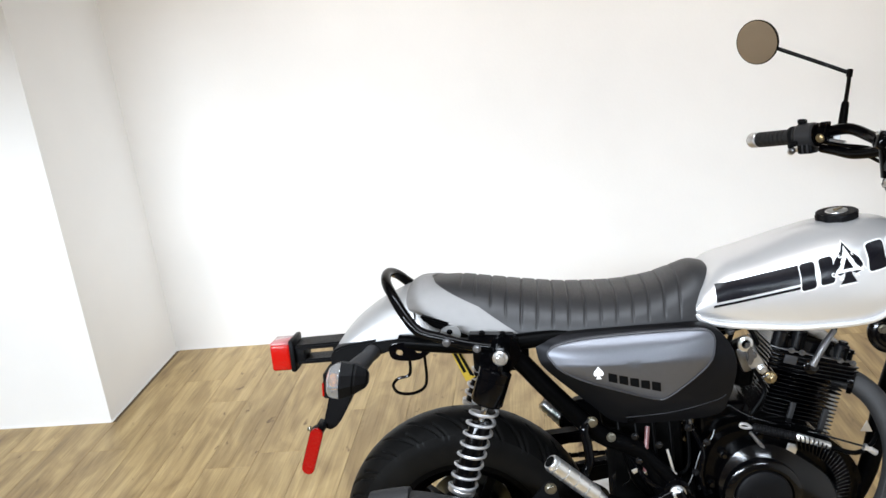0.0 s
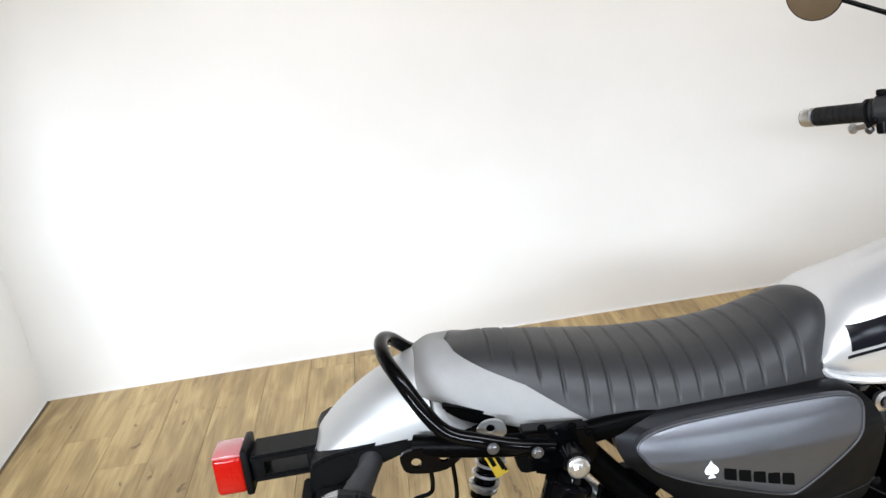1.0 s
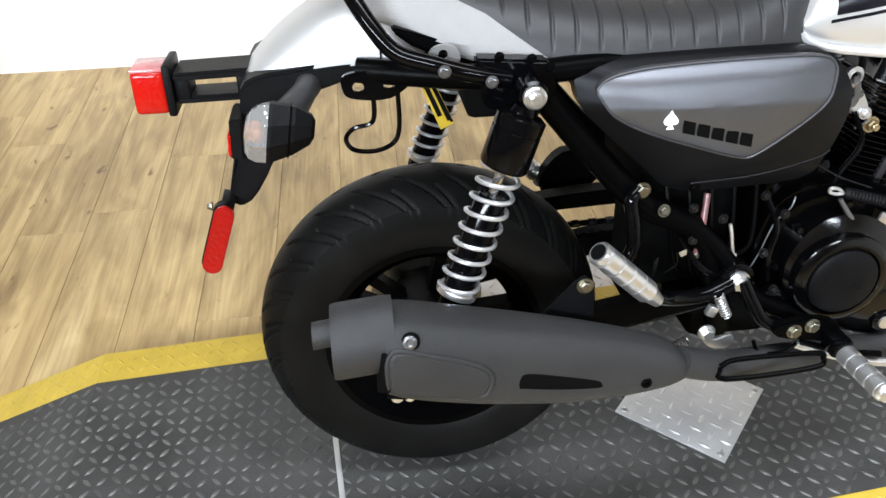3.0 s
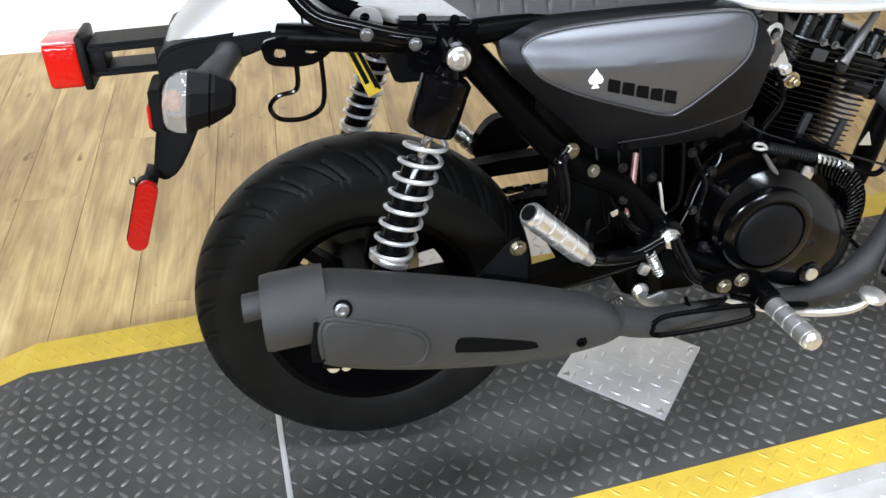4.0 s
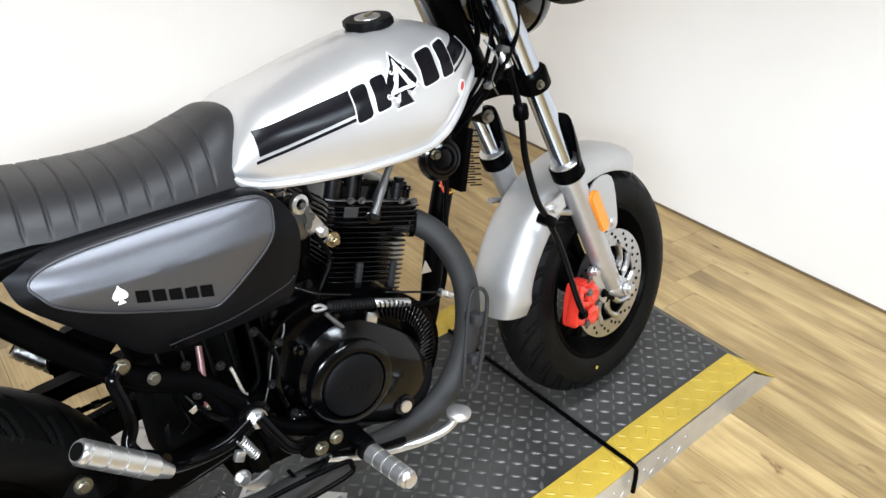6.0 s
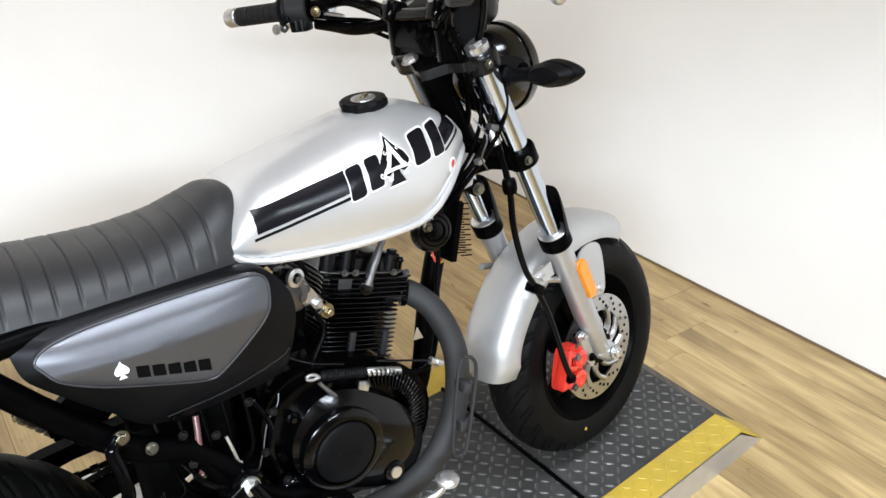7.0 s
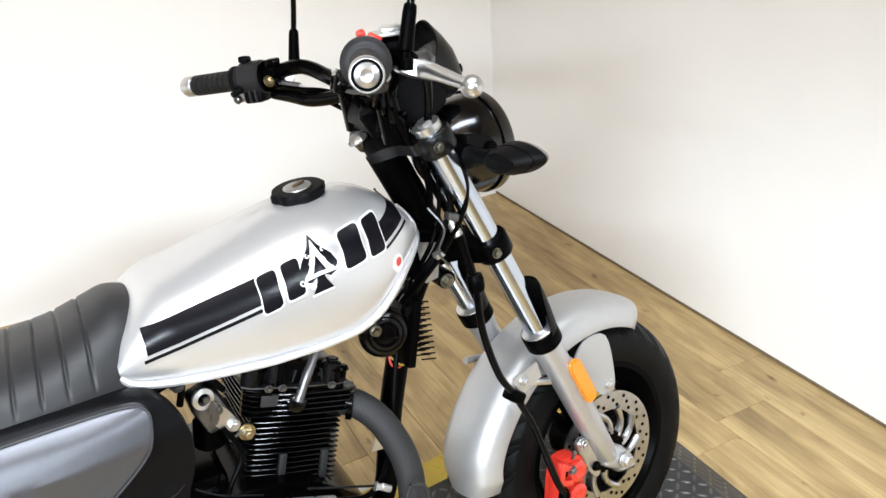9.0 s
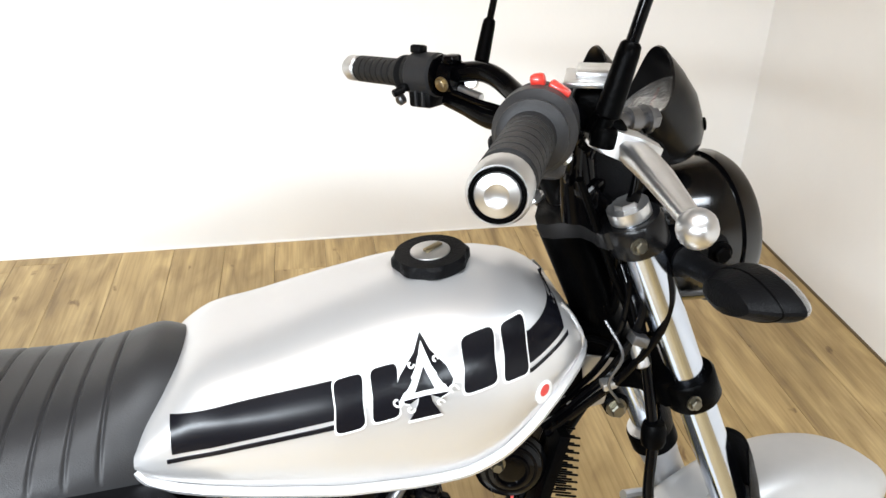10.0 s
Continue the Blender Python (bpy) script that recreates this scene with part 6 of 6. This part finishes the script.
# caliper and hose
cal = group("brake_caliper", bike, "red painted brake caliper")
CP = STEER @ Matrix.Translation((0.995, -0.078, 0.261)) @ pose(0, 0, 0, 0, 14, 0) @ Matrix.Scale(0.88, 4)
part("caliper_body", plate(smooth_outline([(-0.020, 0.040), (0.004, 0.050), (0.026, 0.046), (0.040, 0.030), (0.038, 0.006), (0.046, -0.014), (0.040, -0.040), (0.014, -0.048), (-0.006, -0.042), (-0.022, -0.046), (-0.026, 0.0)], 3), -0.018, 0.016, 0.003), REDP, cal, m=CP)
for u, w in ((0.016, 0.022), (0.022, -0.022)):
    part("piston_bore", lathe([(0, 0.0200), (0.009, 0.0195), (0.0115, 0.0165), (0.012, 0.010), (0.0105, 0.008)], (u, -0.018, w), (0, -1, 0), 24), REDP, cal, m=CP)
part("bridge", box((-0.026, -0.016, 0.004), (0.014, 0.026, 0.082), (0, 4, 0), 0.003), REDP, cal, m=CP)
for w in (0.034, 0.006, -0.030):
    part("rib", box((-0.010, -0.024, w), (0.026, 0.012, 0.010), (0, 6, 0), 0.002), REDP, cal, m=CP)
part("pad_window", box((-0.012, -0.0190, 0.020), (0.014, 0.004, 0.012), None, 0.001), SAT, cal, m=CP)
part("pad_window", box((-0.012, -0.0190, -0.012), (0.014, 0.004, 0.016), None, 0.001), SAT, cal, m=CP)
for u, w in ((-0.004, 0.030), (-0.002, -0.034)):
    part("caliper_bolt", hexbolt((u, -0.028, w), (0, -1, 0), 0.0065, 0.008), ALLOY, cal, m=CP)
part("bleed_nipple", rod((0.004, -0.020, 0.046), (0.002, -0.026, 0.062), 0.0035, 8), ALLOY, cal, m=CP)
part("bracket", plate(smooth_outline([(0.030, 0.060), (0.046, 0.072), (0.072, 0.044), (0.098, 0.004), (0.092, -0.014), (0.070, 0.002), (0.050, 0.030)], 3), -0.006, 0.006, 0.002), BRI, cal, m=CP)
part("bracket_bolt", hexbolt((0.044, -0.006, 0.060), (0, -1, 0), 0.0075, 0.010), BRI, cal, m=CP)
part("bracket_bolt", hexbolt((0.082, -0.006, 0.010), (0, -1, 0), 0.007, 0.010), SAT, cal, m=CP)
hs = group("brake_hose", bike, "black rubber brake hose with clips")
part("hose", tube([(0.852, -0.050, 0.80), (0.860, -0.070, 0.755), (0.868, -0.080, 0.700), (0.874, -0.088, 0.635), (0.872, -0.092, 0.570), (0.888, -0.094, 0.497), (0.912, -0.094, 0.452), (0.938, -0.098, 0.388), (0.960, -0.106, 0.295), (0.974, -0.108, 0.256)], 0.0055, 10), BLK, hs, m=STEER)
part("hose_boot", lathe([(0, 0.010), (0.006, 0.012), (0.018, 0.012), (0.024, 0.010)], (0.874, -0.088, 0.652), (0.0, -0.05, -1), 16), SAT, hs, m=STEER)
part("hose_clip", box((0.914, -0.090, 0.450), (0.026, 0.026, 0.018), (0, 35, 0), 0.004), SAT, hs, m=STEER)
part("clip_bracket", plate([(0.922, 0.468), (0.972, 0.478), (0.978, 0.452), (0.940, 0.438)], -0.076, -0.081, 0.001), BRI, hs, m=STEER)
part("clip_bolt", hexbolt((0.944, -0.081, 0.458), (0, -1, 0), 0.007, 0.008), BRI, hs, m=STEER)
part("banjo_bolt", hexbolt((0.974, -0.104, 0.256), (0, -1, 0), 0.008, 0.010), SAT, hs, m=STEER)
for v, sag, r in ((-0.02, 0.02, 0.0048), (0.0, 0.045, 0.0042), (0.03, 0.03, 0.0055), (-0.045, 0.06, 0.0036), (0.05, 0.05, 0.004), (0.015, 0.075, 0.003)):
    part("cable", tube([(0.800, v * 1.6 - 0.02, 0.90), (0.862 - sag * 0.3, v * 1.4, 0.83 - sag * 0.4), (0.858 + sag * 0.5, v, 0.765 - sag), (0.835, v * 0.6, 0.715), (0.78, v * 0.5, 0.66)], r, 8), SAT, hs)
for k, (v, r, out) in enumerate(((-0.060, 0.0048, 0.016), (-0.072, 0.0040, 0.030), (-0.045, 0.0034, 0.008), (-0.052, 0.0030, 0.038))):
    part("cable", tube([(0.822, v + 0.02, 0.880), (0.850 + out, v - 0.015, 0.822), (0.852 + out * 1.2, v - 0.020, 0.765), (0.846 + out * 0.5, v - 0.006, 0.705), (0.826, v + 0.015, 0.655), (0.800, v + 0.03, 0.620)], r, 8), BLK, hs)
part("cable_clip", box((0.868, -0.082, 0.742), (0.016, 0.016, 0.010), (0, 20, 0), 0.002), ALLOY, hs)
part("cable_clip", box((0.848, -0.070, 0.690), (0.014, 0.014, 0.008), (0, -15, 0), 0.002), BRI, hs)
part("wire", tube([(0.838, -0.075, 0.760), (0.852, -0.088, 0.730), (0.842, -0.085, 0.700), (0.856, -0.080, 0.675)], 0.0014, 6), ALLOY, hs)
part("cable_ferrule", rod((0.868, -0.072, 0.742), (0.875, -0.082, 0.712), 0.0075), BRI, hs)

# ----- headlamp, dials, front indicators -----
hl = group("headlamp", bike, "round gloss black headlamp bucket")
HC, HA = V(0.924, 0.004, 0.809), (STEER.to_3x3() @ V(1, 0, 0.03)).normalized()
part("bucket", lathe([(-0.056, 0.012), (-0.050, 0.032), (-0.036, 0.052), (-0.012, 0.066), (0.016, 0.071), (0.036, 0.0715)], HC, HA, 48), GLO, hl)
part("rim", lathe([(0.035, 0.0715), (0.037, 0.0750), (0.050, 0.0750), (0.057, 0.071), (0.057, 0.066)], HC, HA, 48), GLO, hl)
part("lens", lathe([(0.052, 0.067), (0.060, 0.062), (0.067, 0.040), (0.069, 0.010)], HC, HA, 40), CLR, hl)
part("reflector", lathe([(0.012, 0.02), (0.02, 0.045), (0.050, 0.065)], HC, HA, 40, cap=False), CHR, hl)
for s in (-1, 1):
    part("bracket", plate(smooth_outline([(0.875, 0.845), (0.935, 0.838), (0.950, 0.818), (0.935, 0.800), (0.870, 0.800)], 3), 0.004 + s * 0.074, 0.004 + s * 0.080, 0.002), BLK, hl)
    part("bracket_bolt", hexbolt((0.940, 0.004 + s * 0.080, 0.818), (0, s, 0), 0.008, 0.008), SAT, hl)
indicator((0.905, -0.078, 0.815), (0.926, -0.213, 0.827), 1, "black front indicator with clear lens", CLR, 0.45)
indicator((0.895, 0.086, 0.815), (0.905, 0.222, 0.822), 1, "black front indicator with clear lens", CLR, 0.45)
for centre in ((0.893, -0.012, 0.935), (0.871, 0.085, 0.921)):
    d = group("instrument", bike, "black bell-shaped instrument pod with a hood over its dial")
    DC, DA = V(*centre), V(-0.60, 0, 0.80)
    PU = V(0.80, 0, 0.60)
    rings = []
    for a, r, ext in ((-0.0560, 0.006, 0), (-0.0545, 0.013, 0), (-0.049, 0.0215, 0), (-0.040, 0.0280, 0), (-0.025, 0.0335, 0), (-0.008, 0.0380, 0), (0.006, 0.0405, 0.4), (0.013, 0.0415, 1.0), (0.0135, 0.0390, 1.0), (0.006, 0.0378, 0.4), (0.000, 0.037, 0.1)):
        rings.append([DC + DA * (a + ext * 0.030 * max(0.0, math.cos(q)) ** 1.3) + PU * (r * math.cos(q) * (1 - 0.16 * ext * max(0.0, math.cos(q)))) + V(0, r * 1.05 * math.sin(q), 0) for q in (2 * math.pi * k / 48 for k in range(48))])
    part("pod", loft(rings), POD, d, angle=60)
    part("dial_face", lathe([(0.0005, 0.0368), (0.002, 0.0368)], DC, DA, 32), WHITE, d, "pale dial face")
    part("dial_centre", lathe([(0.002, 0.020), (0.0028, 0.020)], DC, DA, 32), PLA, d)
    part("dial_glass", lathe([(0.0062, 0.0375), (0.0070, 0.0368)], DC, DA, 32), CLR, d)
    part("needle", rod(DC + DA * 0.0040, DC + DA * 0.0040 + (PU * 0.7 + V(0, 0.7, 0)) * 0.026, 0.0012, 6), REDP, d)
    part("nose_hole", lathe([(0, 0.006), (0.0012, 0.006)], DC + PU * 0.0275 + V(0, -0.010, 0) - DA * 0.0375, PU * 0.86 - DA * 0.5 + V(0, -0.2, 0), 16), CAV, d)
part("dial_bracket", plate(smooth_outline([(0.800, 0.858), (0.812, 0.905), (0.842, 0.930), (0.884, 0.926), (0.905, 0.892), (0.880, 0.868), (0.852, 0.852)], 3), -0.046, 0.070, 0.006), PLA, bike, "black dial bracket")
part("lock_barrel", rod((0.815, -0.02, 0.86), (0.798, -0.02, 0.892), 0.018, 20), SAT, bike, "black ignition lock")

# ----- handlebar -----
hb = group("handlebar", bike, "gloss black handlebar with grips and levers")
BAR = [(0.690, 0.280, 0.9215), (0.716, 0.250, 0.924), (0.746, 0.222, 0.928), (0.782, 0.180, 0.936), (0.803, 0.130, 0.922), (0.807, 0.078, 0.912), (0.808, 0.0, 0.914), (0.808, -0.060, 0.922), (0.800, -0.115, 0.948), (0.776, -0.160, 0.968), (0.742, -0.195, 0.973), (0.712, -0.246, 0.975)]
part("bar", tube(BAR, 0.0112, 14, 6), BLK, hb)
for s, v in ((-1, -0.052), (1, 0.074)):
    w = 0.918 if s < 0 else 0.912
    part("riser", tube([(0.818, v * 1.02, 0.852), (0.813, v, 0.885), (0.809, v, w)], [0.0185, 0.0165, 0.0155], 18), BLK, hb)
    part("riser_clamp", box((0.808, v, w + 0.004), (0.038, 0.030, 0.034), (0, 20, 0), 0.008, 3), BLK, hb)
    part("riser_bolt", hexbolt((0.796, v, w + 0.019), (-0.3, 0, 1), 0.0045, 0.006), BRI, hb)
part("stem_nut", hexbolt((0.789, 0.010, 0.848), (-0.4, 0, 0.9), 0.0105, 0.009), BRI, hb)


def grip(a, b, parent):
    a, b = V(*a), V(*b)
    L = (b - a).length
    prof = [(0, 0.021), (0.004, 0.021), (0.006, 0.0165)]
    for k in range(7):
        s = 0.008 + (L - 0.012) * k / 7
        e = (L - 0.012) / 7
        prof += [(s, 0.0160), (s + e * 0.8, 0.0160), (s + e * 0.82, 0.0148), (s + e * 0.97, 0.0148)]
    prof += [(L - 0.003, 0.0160), (L, 0.0145)]
    part("grip", lathe(prof, a, b - a, 28), GRIP, parent, "ribbed black rubber grip", angle=25)
    d = (b - a).normalized()
    part("bar_end", lathe([(0, 0.0125), (0.003, 0.0160), (0.018, 0.0160), (0.021, 0.0145)], b, d, 28), BRI, parent, "bright bar-end weight")
    part("bar_end_ring", lathe([(0.0200, 0.0138), (0.0225, 0.0138), (0.0225, 0.0126), (0.0215, 0.0124)], b, d, 28), SAT, parent)
    part("bar_end_cap", lathe([(0.0205, 0.0118), (0.0226, 0.0108), (0.0240, 0.0060), (0.0232, 0.0045)], b, d, 24), BRI, parent)


grip((0.706, 0.257, 0.9235), (0.6585, 0.337, 0.9165), hb)
grip((0.7215, -0.222, 0.974), (0.679, -0.328, 0.980), hb)


def switch_right():
    g = group("switch_cluster", bike, "grey-black throttle housing with a red stop switch")
    c, o = V(0.7330, -0.196, 0.9730), V(-0.37, -0.925, 0.045).normalized()
    m = Matrix.Translation(c) @ o.to_track_quat("X", "Z").to_matrix().to_4x4()
    part("housing", lathe([(-0.026, 0.020), (-0.022, 0.0255), (-0.002, 0.0270), (0.000, 0.0262), (0.002, 0.0270), (0.020, 0.0270), (0.024, 0.0235), (0.026, 0.0225)], (0, 0, 0), (1, 0, 0), 32), HOUS, g, m=m, angle=30)
    part("housing_foot", box((-0.003, 0.004, -0.020), (0.036, 0.032, 0.026), None, 0.007, 3), HOUS, g, m=m)
    part("throttle_collar", lathe([(0.026, 0.0205), (0.028, 0.0225), (0.033, 0.0225), (0.035, 0.0190)], (0, 0, 0), (1, 0, 0), 32), HOUS, g, m=m)
    part("split_seam", tube([(-0.024, 0.0262 * math.cos(q), 0.0262 * math.sin(q)) for q in (math.pi * k / 10 for k in range(-10, 1))], 0.0009, 5, 1), CAV, g, m=m)
    part("start_button", lathe([(0, 0.007), (0.005, 0.007), (0.007, 0.005)], (0.006, -0.023, -0.012), (0, -1, -0.3), 16), PLA, g, m=m)
    part("screw", hexbolt((0.010, 0.020, -0.018), (0, 0.7, -0.7), 0.004, 0.003), BRI, g, m=m)
    part("kill_switch", merge(box((0.000, 0.013, 0.0240), (0.010, 0.015, 0.006), (-32, 0, 0), 0.002), box((0.000, -0.001, 0.0290), (0.009, 0.010, 0.009), (12, 0, 0), 0.003)), REDP, g, "red engine stop switch", m=m)
    return g


def switch_left():
    g = group("switch_cluster", bike, "black handlebar switch cluster with small levers and buttons")
    c, o = V(0.7255, 0.240, 0.9250), V(-0.68, 0.73, -0.05).normalized()
    m = Matrix.Translation(c) @ o.to_track_quat("X", "Z").to_matrix().to_4x4()
    part("housing", lathe([(-0.020, 0.020), (-0.017, 0.0250), (0.014, 0.0250), (0.018, 0.0215)], (0, 0, 0), (1, 0, 0), 28), HOUS, g, m=m, angle=30)
    part("housing_foot", box((-0.001, 0.002, -0.025), (0.032, 0.030, 0.022), None, 0.004, 2), PLA, g, m=m)
    for x in (-0.008, 0.002):
        part("foot_ridge", box((x, 0.018, -0.025), (0.003, 0.005, 0.018), None, 0.001), HOUS, g, m=m)
    part("grip_flange", lathe([(0.018, 0.0185), (0.020, 0.0205), (0.024, 0.0205), (0.026, 0.0170)], (0, 0, 0), (1, 0, 0), 24), GRIP, g, m=m)
    part("dip_switch", box((0.006, 0.004, 0.0285), (0.015, 0.016, 0.010), (10, 0, 0), 0.003), PLA, g, m=m)
    part("turn_switch", merge(box((0.014, 0.022, -0.012), (0.010, 0.012, 0.009), None, 0.002), rod((0.014, 0.024, -0.014), (0.021, 0.036, -0.018), 0.0045, 10)), PLA, g, m=m)
    part("horn_button", lathe([(0, 0.0065), (0.006, 0.0065), (0.008, 0.004)], (0.022, 0.018, -0.026), (0.2, 1, -0.3), 14), ALLOY, g, m=m)
    part("perch_ring", lathe([(-0.026, 0.0175), (-0.024, 0.0235), (-0.021, 0.0235), (-0.020, 0.020)], (0, 0, 0), (1, 0, 0), 24), BLK, g, m=m)
    part("lever_perch", merge(lathe([(-0.046, 0.0165), (-0.044, 0.019), (-0.029, 0.019), (-0.027, 0.0165)], (0, 0, 0), (1, 0, 0), 20), box((-0.036, -0.024, -0.002), (0.018, 0.034, 0.018), None, 0.004)), BLK, g, m=m)
    part("perch_bolt", hexbolt((-0.036, 0.018, -0.006), (0, 1, -0.2), 0.0065, 0.005), BRASS, g, m=m)
    part("perch_lug", box((-0.042, 0.006, 0.020), (0.016, 0.018, 0.010), None, 0.003), BLK, g, m=m)
    return g


switch_right()
switch_left()
levR = group("brake_lever", bike, "bright alloy front brake lever with ball end")
part("knuckle", loft([[V(*p) + V(0, 1, 0) * x + V(0.3, 0, 1) * y for x, y in ((-a, -b), (0, -b * 1.2), (a, -b), (a, b), (0, b * 1.2), (-a, b))] for p, a, b in (((0.774, -0.186, 0.962), 0.008, 0.006), ((0.782, -0.188, 0.960), 0.012, 0.008), ((0.800, -0.192, 0.954), 0.014, 0.009), ((0.815, -0.194, 0.948), 0.010, 0.007))]), BRI, levR, angle=50)
part("blade", loft([[V(*p) + V(0.95, -0.25, 0) * x + V(0, 0, 1) * y for x, y in ((-a, -b * 0.6), (-a * 0.6, -b), (a * 0.6, -b), (a, -b * 0.6), (a, b * 0.6), (a * 0.6, b), (-a * 0.6, b), (-a, b * 0.6))] for p, a, b in (((0.796, -0.190, 0.955), 0.008, 0.007), ((0.796, -0.215, 0.954), 0.010, 0.0075), ((0.793, -0.250, 0.953), 0.0095, 0.0060), ((0.787, -0.290, 0.952), 0.0075, 0.0050), ((0.782, -0.322, 0.951), 0.0060, 0.0050))]), BRI, levR, angle=60)
part("ball", lathe([(-0.011, 0.002), (-0.009, 0.007), (-0.004, 0.0105), (0.0, 0.0112), (0.004, 0.0105), (0.009, 0.007), (0.011, 0.002)], (0.780, -0.3325, 0.951), (-0.2, -0.98, 0), 20), BRI, levR)
part("pivot_pin", hexbolt((0.786, -0.186, 0.968), (0, 0, 1), 0.006, 0.005), BRI, levR)
mc = group("master_cylinder", bike, "black brake master cylinder")
part("body", box((0.786, -0.158, 0.980), (0.034, 0.050, 0.024), (0, 0, -20), 0.006, 3), SAT, mc)
part("bore", rod((0.790, -0.135, 0.965), (0.782, -0.196, 0.964), 0.013, 18, 0.003), SAT, mc)
part("lid", merge(box((0.780, -0.160, 0.9950), (0.036, 0.052, 0.004), (0, 0, -20), 0.001), box((0.782, -0.160, 0.9995), (0.024, 0.036, 0.006), (0, 0, -20), 0.002)), BRI, mc, "pale metal reservoir lid")
part("mirror_perch", lathe([(0, 0.0085), (0.010, 0.0088), (0.013, 0.0070)], (0.776, -0.199, 0.958), (0.15, -0.03, 1), 18), SAT, mc)
part("banjo", merge(rod((0.808, -0.135, 0.957), (0.842, -0.119, 0.953), 0.0065), hexbolt((0.838, -0.120, 0.954), (1, 0.3, 0), 0.0085, 0.012), lathe([(0, 0.010), (0.010, 0.010)], (0.820, -0.128, 0.956), (1, 0.4, -0.1), 16)), ALLOY, mc)
part("hose", tube([(0.828, -0.126, 0.952), (0.842, -0.112, 0.930), (0.850, -0.090, 0.888), (0.852, -0.060, 0.840), (0.852, -0.050, 0.800)], 0.0055, 10), BLK, mc)
levL = group("clutch_lever", bike, "bright alloy clutch lever")
part("blade", tube([(0.770, 0.205, 0.921), (0.778, 0.232, 0.914), (0.765, 0.275, 0.902), (0.740, 0.318, 0.892), (0.728, 0.335, 0.888)], [0.007, 0.006, 0.0055, 0.005, 0.005], 8), BRI, levL)
part("ball", lathe([(-0.009, 0.002), (-0.004, 0.0085), (0.0, 0.0095), (0.004, 0.0085), (0.009, 0.002)], (0.725, 0.338, 0.887), (-0.5, 0.8, 0), 16), BRI, levL)

part("cable_sleeve", tube([(0.748, 0.226, 0.898), (0.764, 0.198, 0.894), (0.782, 0.160, 0.889), (0.803, 0.115, 0.893), (0.815, 0.086, 0.900)], [0.0085, 0.0095, 0.0105, 0.010, 0.009], 14, 6), BLK, hb)
for k, (sag, off) in enumerate(((0.018, 0.0), (0.030, 0.010), (0.008, -0.008))):
    part("cable", tube([(0.752 + off, 0.218, 0.912), (0.778 + off, 0.180, 0.910 - sag * 0.6), (0.805, 0.125, 0.905 - sag * 0.8), (0.832, 0.070 - 0.02 * k, 0.880 - sag), (0.840, 0.02, 0.80)], 0.0036, 8), BLK, hb)
part("cable_adjuster", rod((0.755, 0.212, 0.914), (0.778, 0.182, 0.908), 0.005), BRI, hb)
for k in range(3):
    part("loom", tube([(0.775 + 0.012 * k, -0.130 + 0.02 * k, 0.945), (0.786 + 0.010 * k, -0.075, 0.905 - 0.012 * k), (0.815 + 0.008 * k, -0.02 - 0.02 * k, 0.885), (0.842, 0.0, 0.83)], 0.0035, 8), BLK, hb)


def mirror(base, bend, centre, face, R):
    g = group("mirror", bike, "round black mirror on a bent black stem")
    base, bend, centre = V(*base), V(*bend), V(*centre)
    n = V(*face).normalized()
    up = (bend - base).normalized()
    part("boot", lathe([(-0.012, 0.0055), (0.002, 0.0055), (0.004, 0.0085), (0.008, 0.0085), (0.044, 0.0075), (0.050, 0.0068), (0.052, 0.0050)], base, up, 16), SAT, g)
    rim_at = centre + (bend - centre).normalized() * R * 0.85 - n * 0.004
    part("stem", tube([base, base + up * 0.045, bend - up * 0.006, bend + (rim_at - bend).normalized() * 0.006, rim_at], [0.0042] * 5, 10, 4), BLK, g)
    part("stem_joint", lathe([(-0.007, 0.006), (0.007, 0.006)], bend, up, 12), BLK, g)
    part("shell", lathe([(-0.016, 0.010), (-0.013, R * 0.7), (-0.006, R * 0.97), (0.000, R), (0.002, R * 0.985)], centre, n, 40), BLK, g)
    part("glass", lathe([(0.0005, R * 0.955), (0.0022, R * 0.955)], centre, n, 40), MIRR, g, "mirror glass")
    return g


mirror((0.784, 0.216, 0.938), (0.812, 0.249, 1.040), (0.656, 0.322, 1.120), (-0.68, -0.72, -0.12), 0.046)
mirror((0.777, -0.200, 0.975), (0.812, -0.206, 1.110), (0.742, -0.380, 1.272), (-0.95, 0.10, -0.2), 0.046)

# ---------- floor planks ----------
PW, PL = 0.152, 1.22
floor_ob = bpy.data.objects["floor"]


def plank_mesh(name, length):
    w, g, c = PW / 2 - 0.0004, length / 2 - 0.0004, 0.0007
    bm = loft([[(-w, -g, -0.004), (w, -g, -0.004), (w, g, -0.004), (-w, g, -0.004)],
               [(-w, -g, -c), (w, -g, -c), (w, g, -c), (-w, g, -c)],
               [(-w + c, -g + c, 0), (w - c, -g + c, 0), (w - c, g - c, 0), (-w + c, g - c, 0)]])
    bmesh.ops.recalc_face_normals(bm, faces=bm.faces)
    me = bpy.data.meshes.new(name)
    bm.to_mesh(me)
    bm.free()
    me.materials.append(WOOD)
    return me


PLANK = {}
rng = random.Random(5)
ncol = int((XR - XL) / PW) + 1
for i in range(ncol):
    x = XR - PW / 2 - i * PW
    y = YF - rng.random() * PL
    while y < YB:
        lo, hi = max(y, YF), min(y + PL, YB)
        if x < XJ + 0.02:
            hi = min(hi, YJ)
        if hi - lo > 0.006 and x > XL + PW / 2:
            key = round(hi - lo, 3)
            if key not in PLANK:
                PLANK[key] = plank_mesh("plank", key)
            ob = new("plank", PLANK[key])
            ob.location = (x, (lo + hi) / 2, 0.0)
            ob.parent = floor_ob
        y += PL
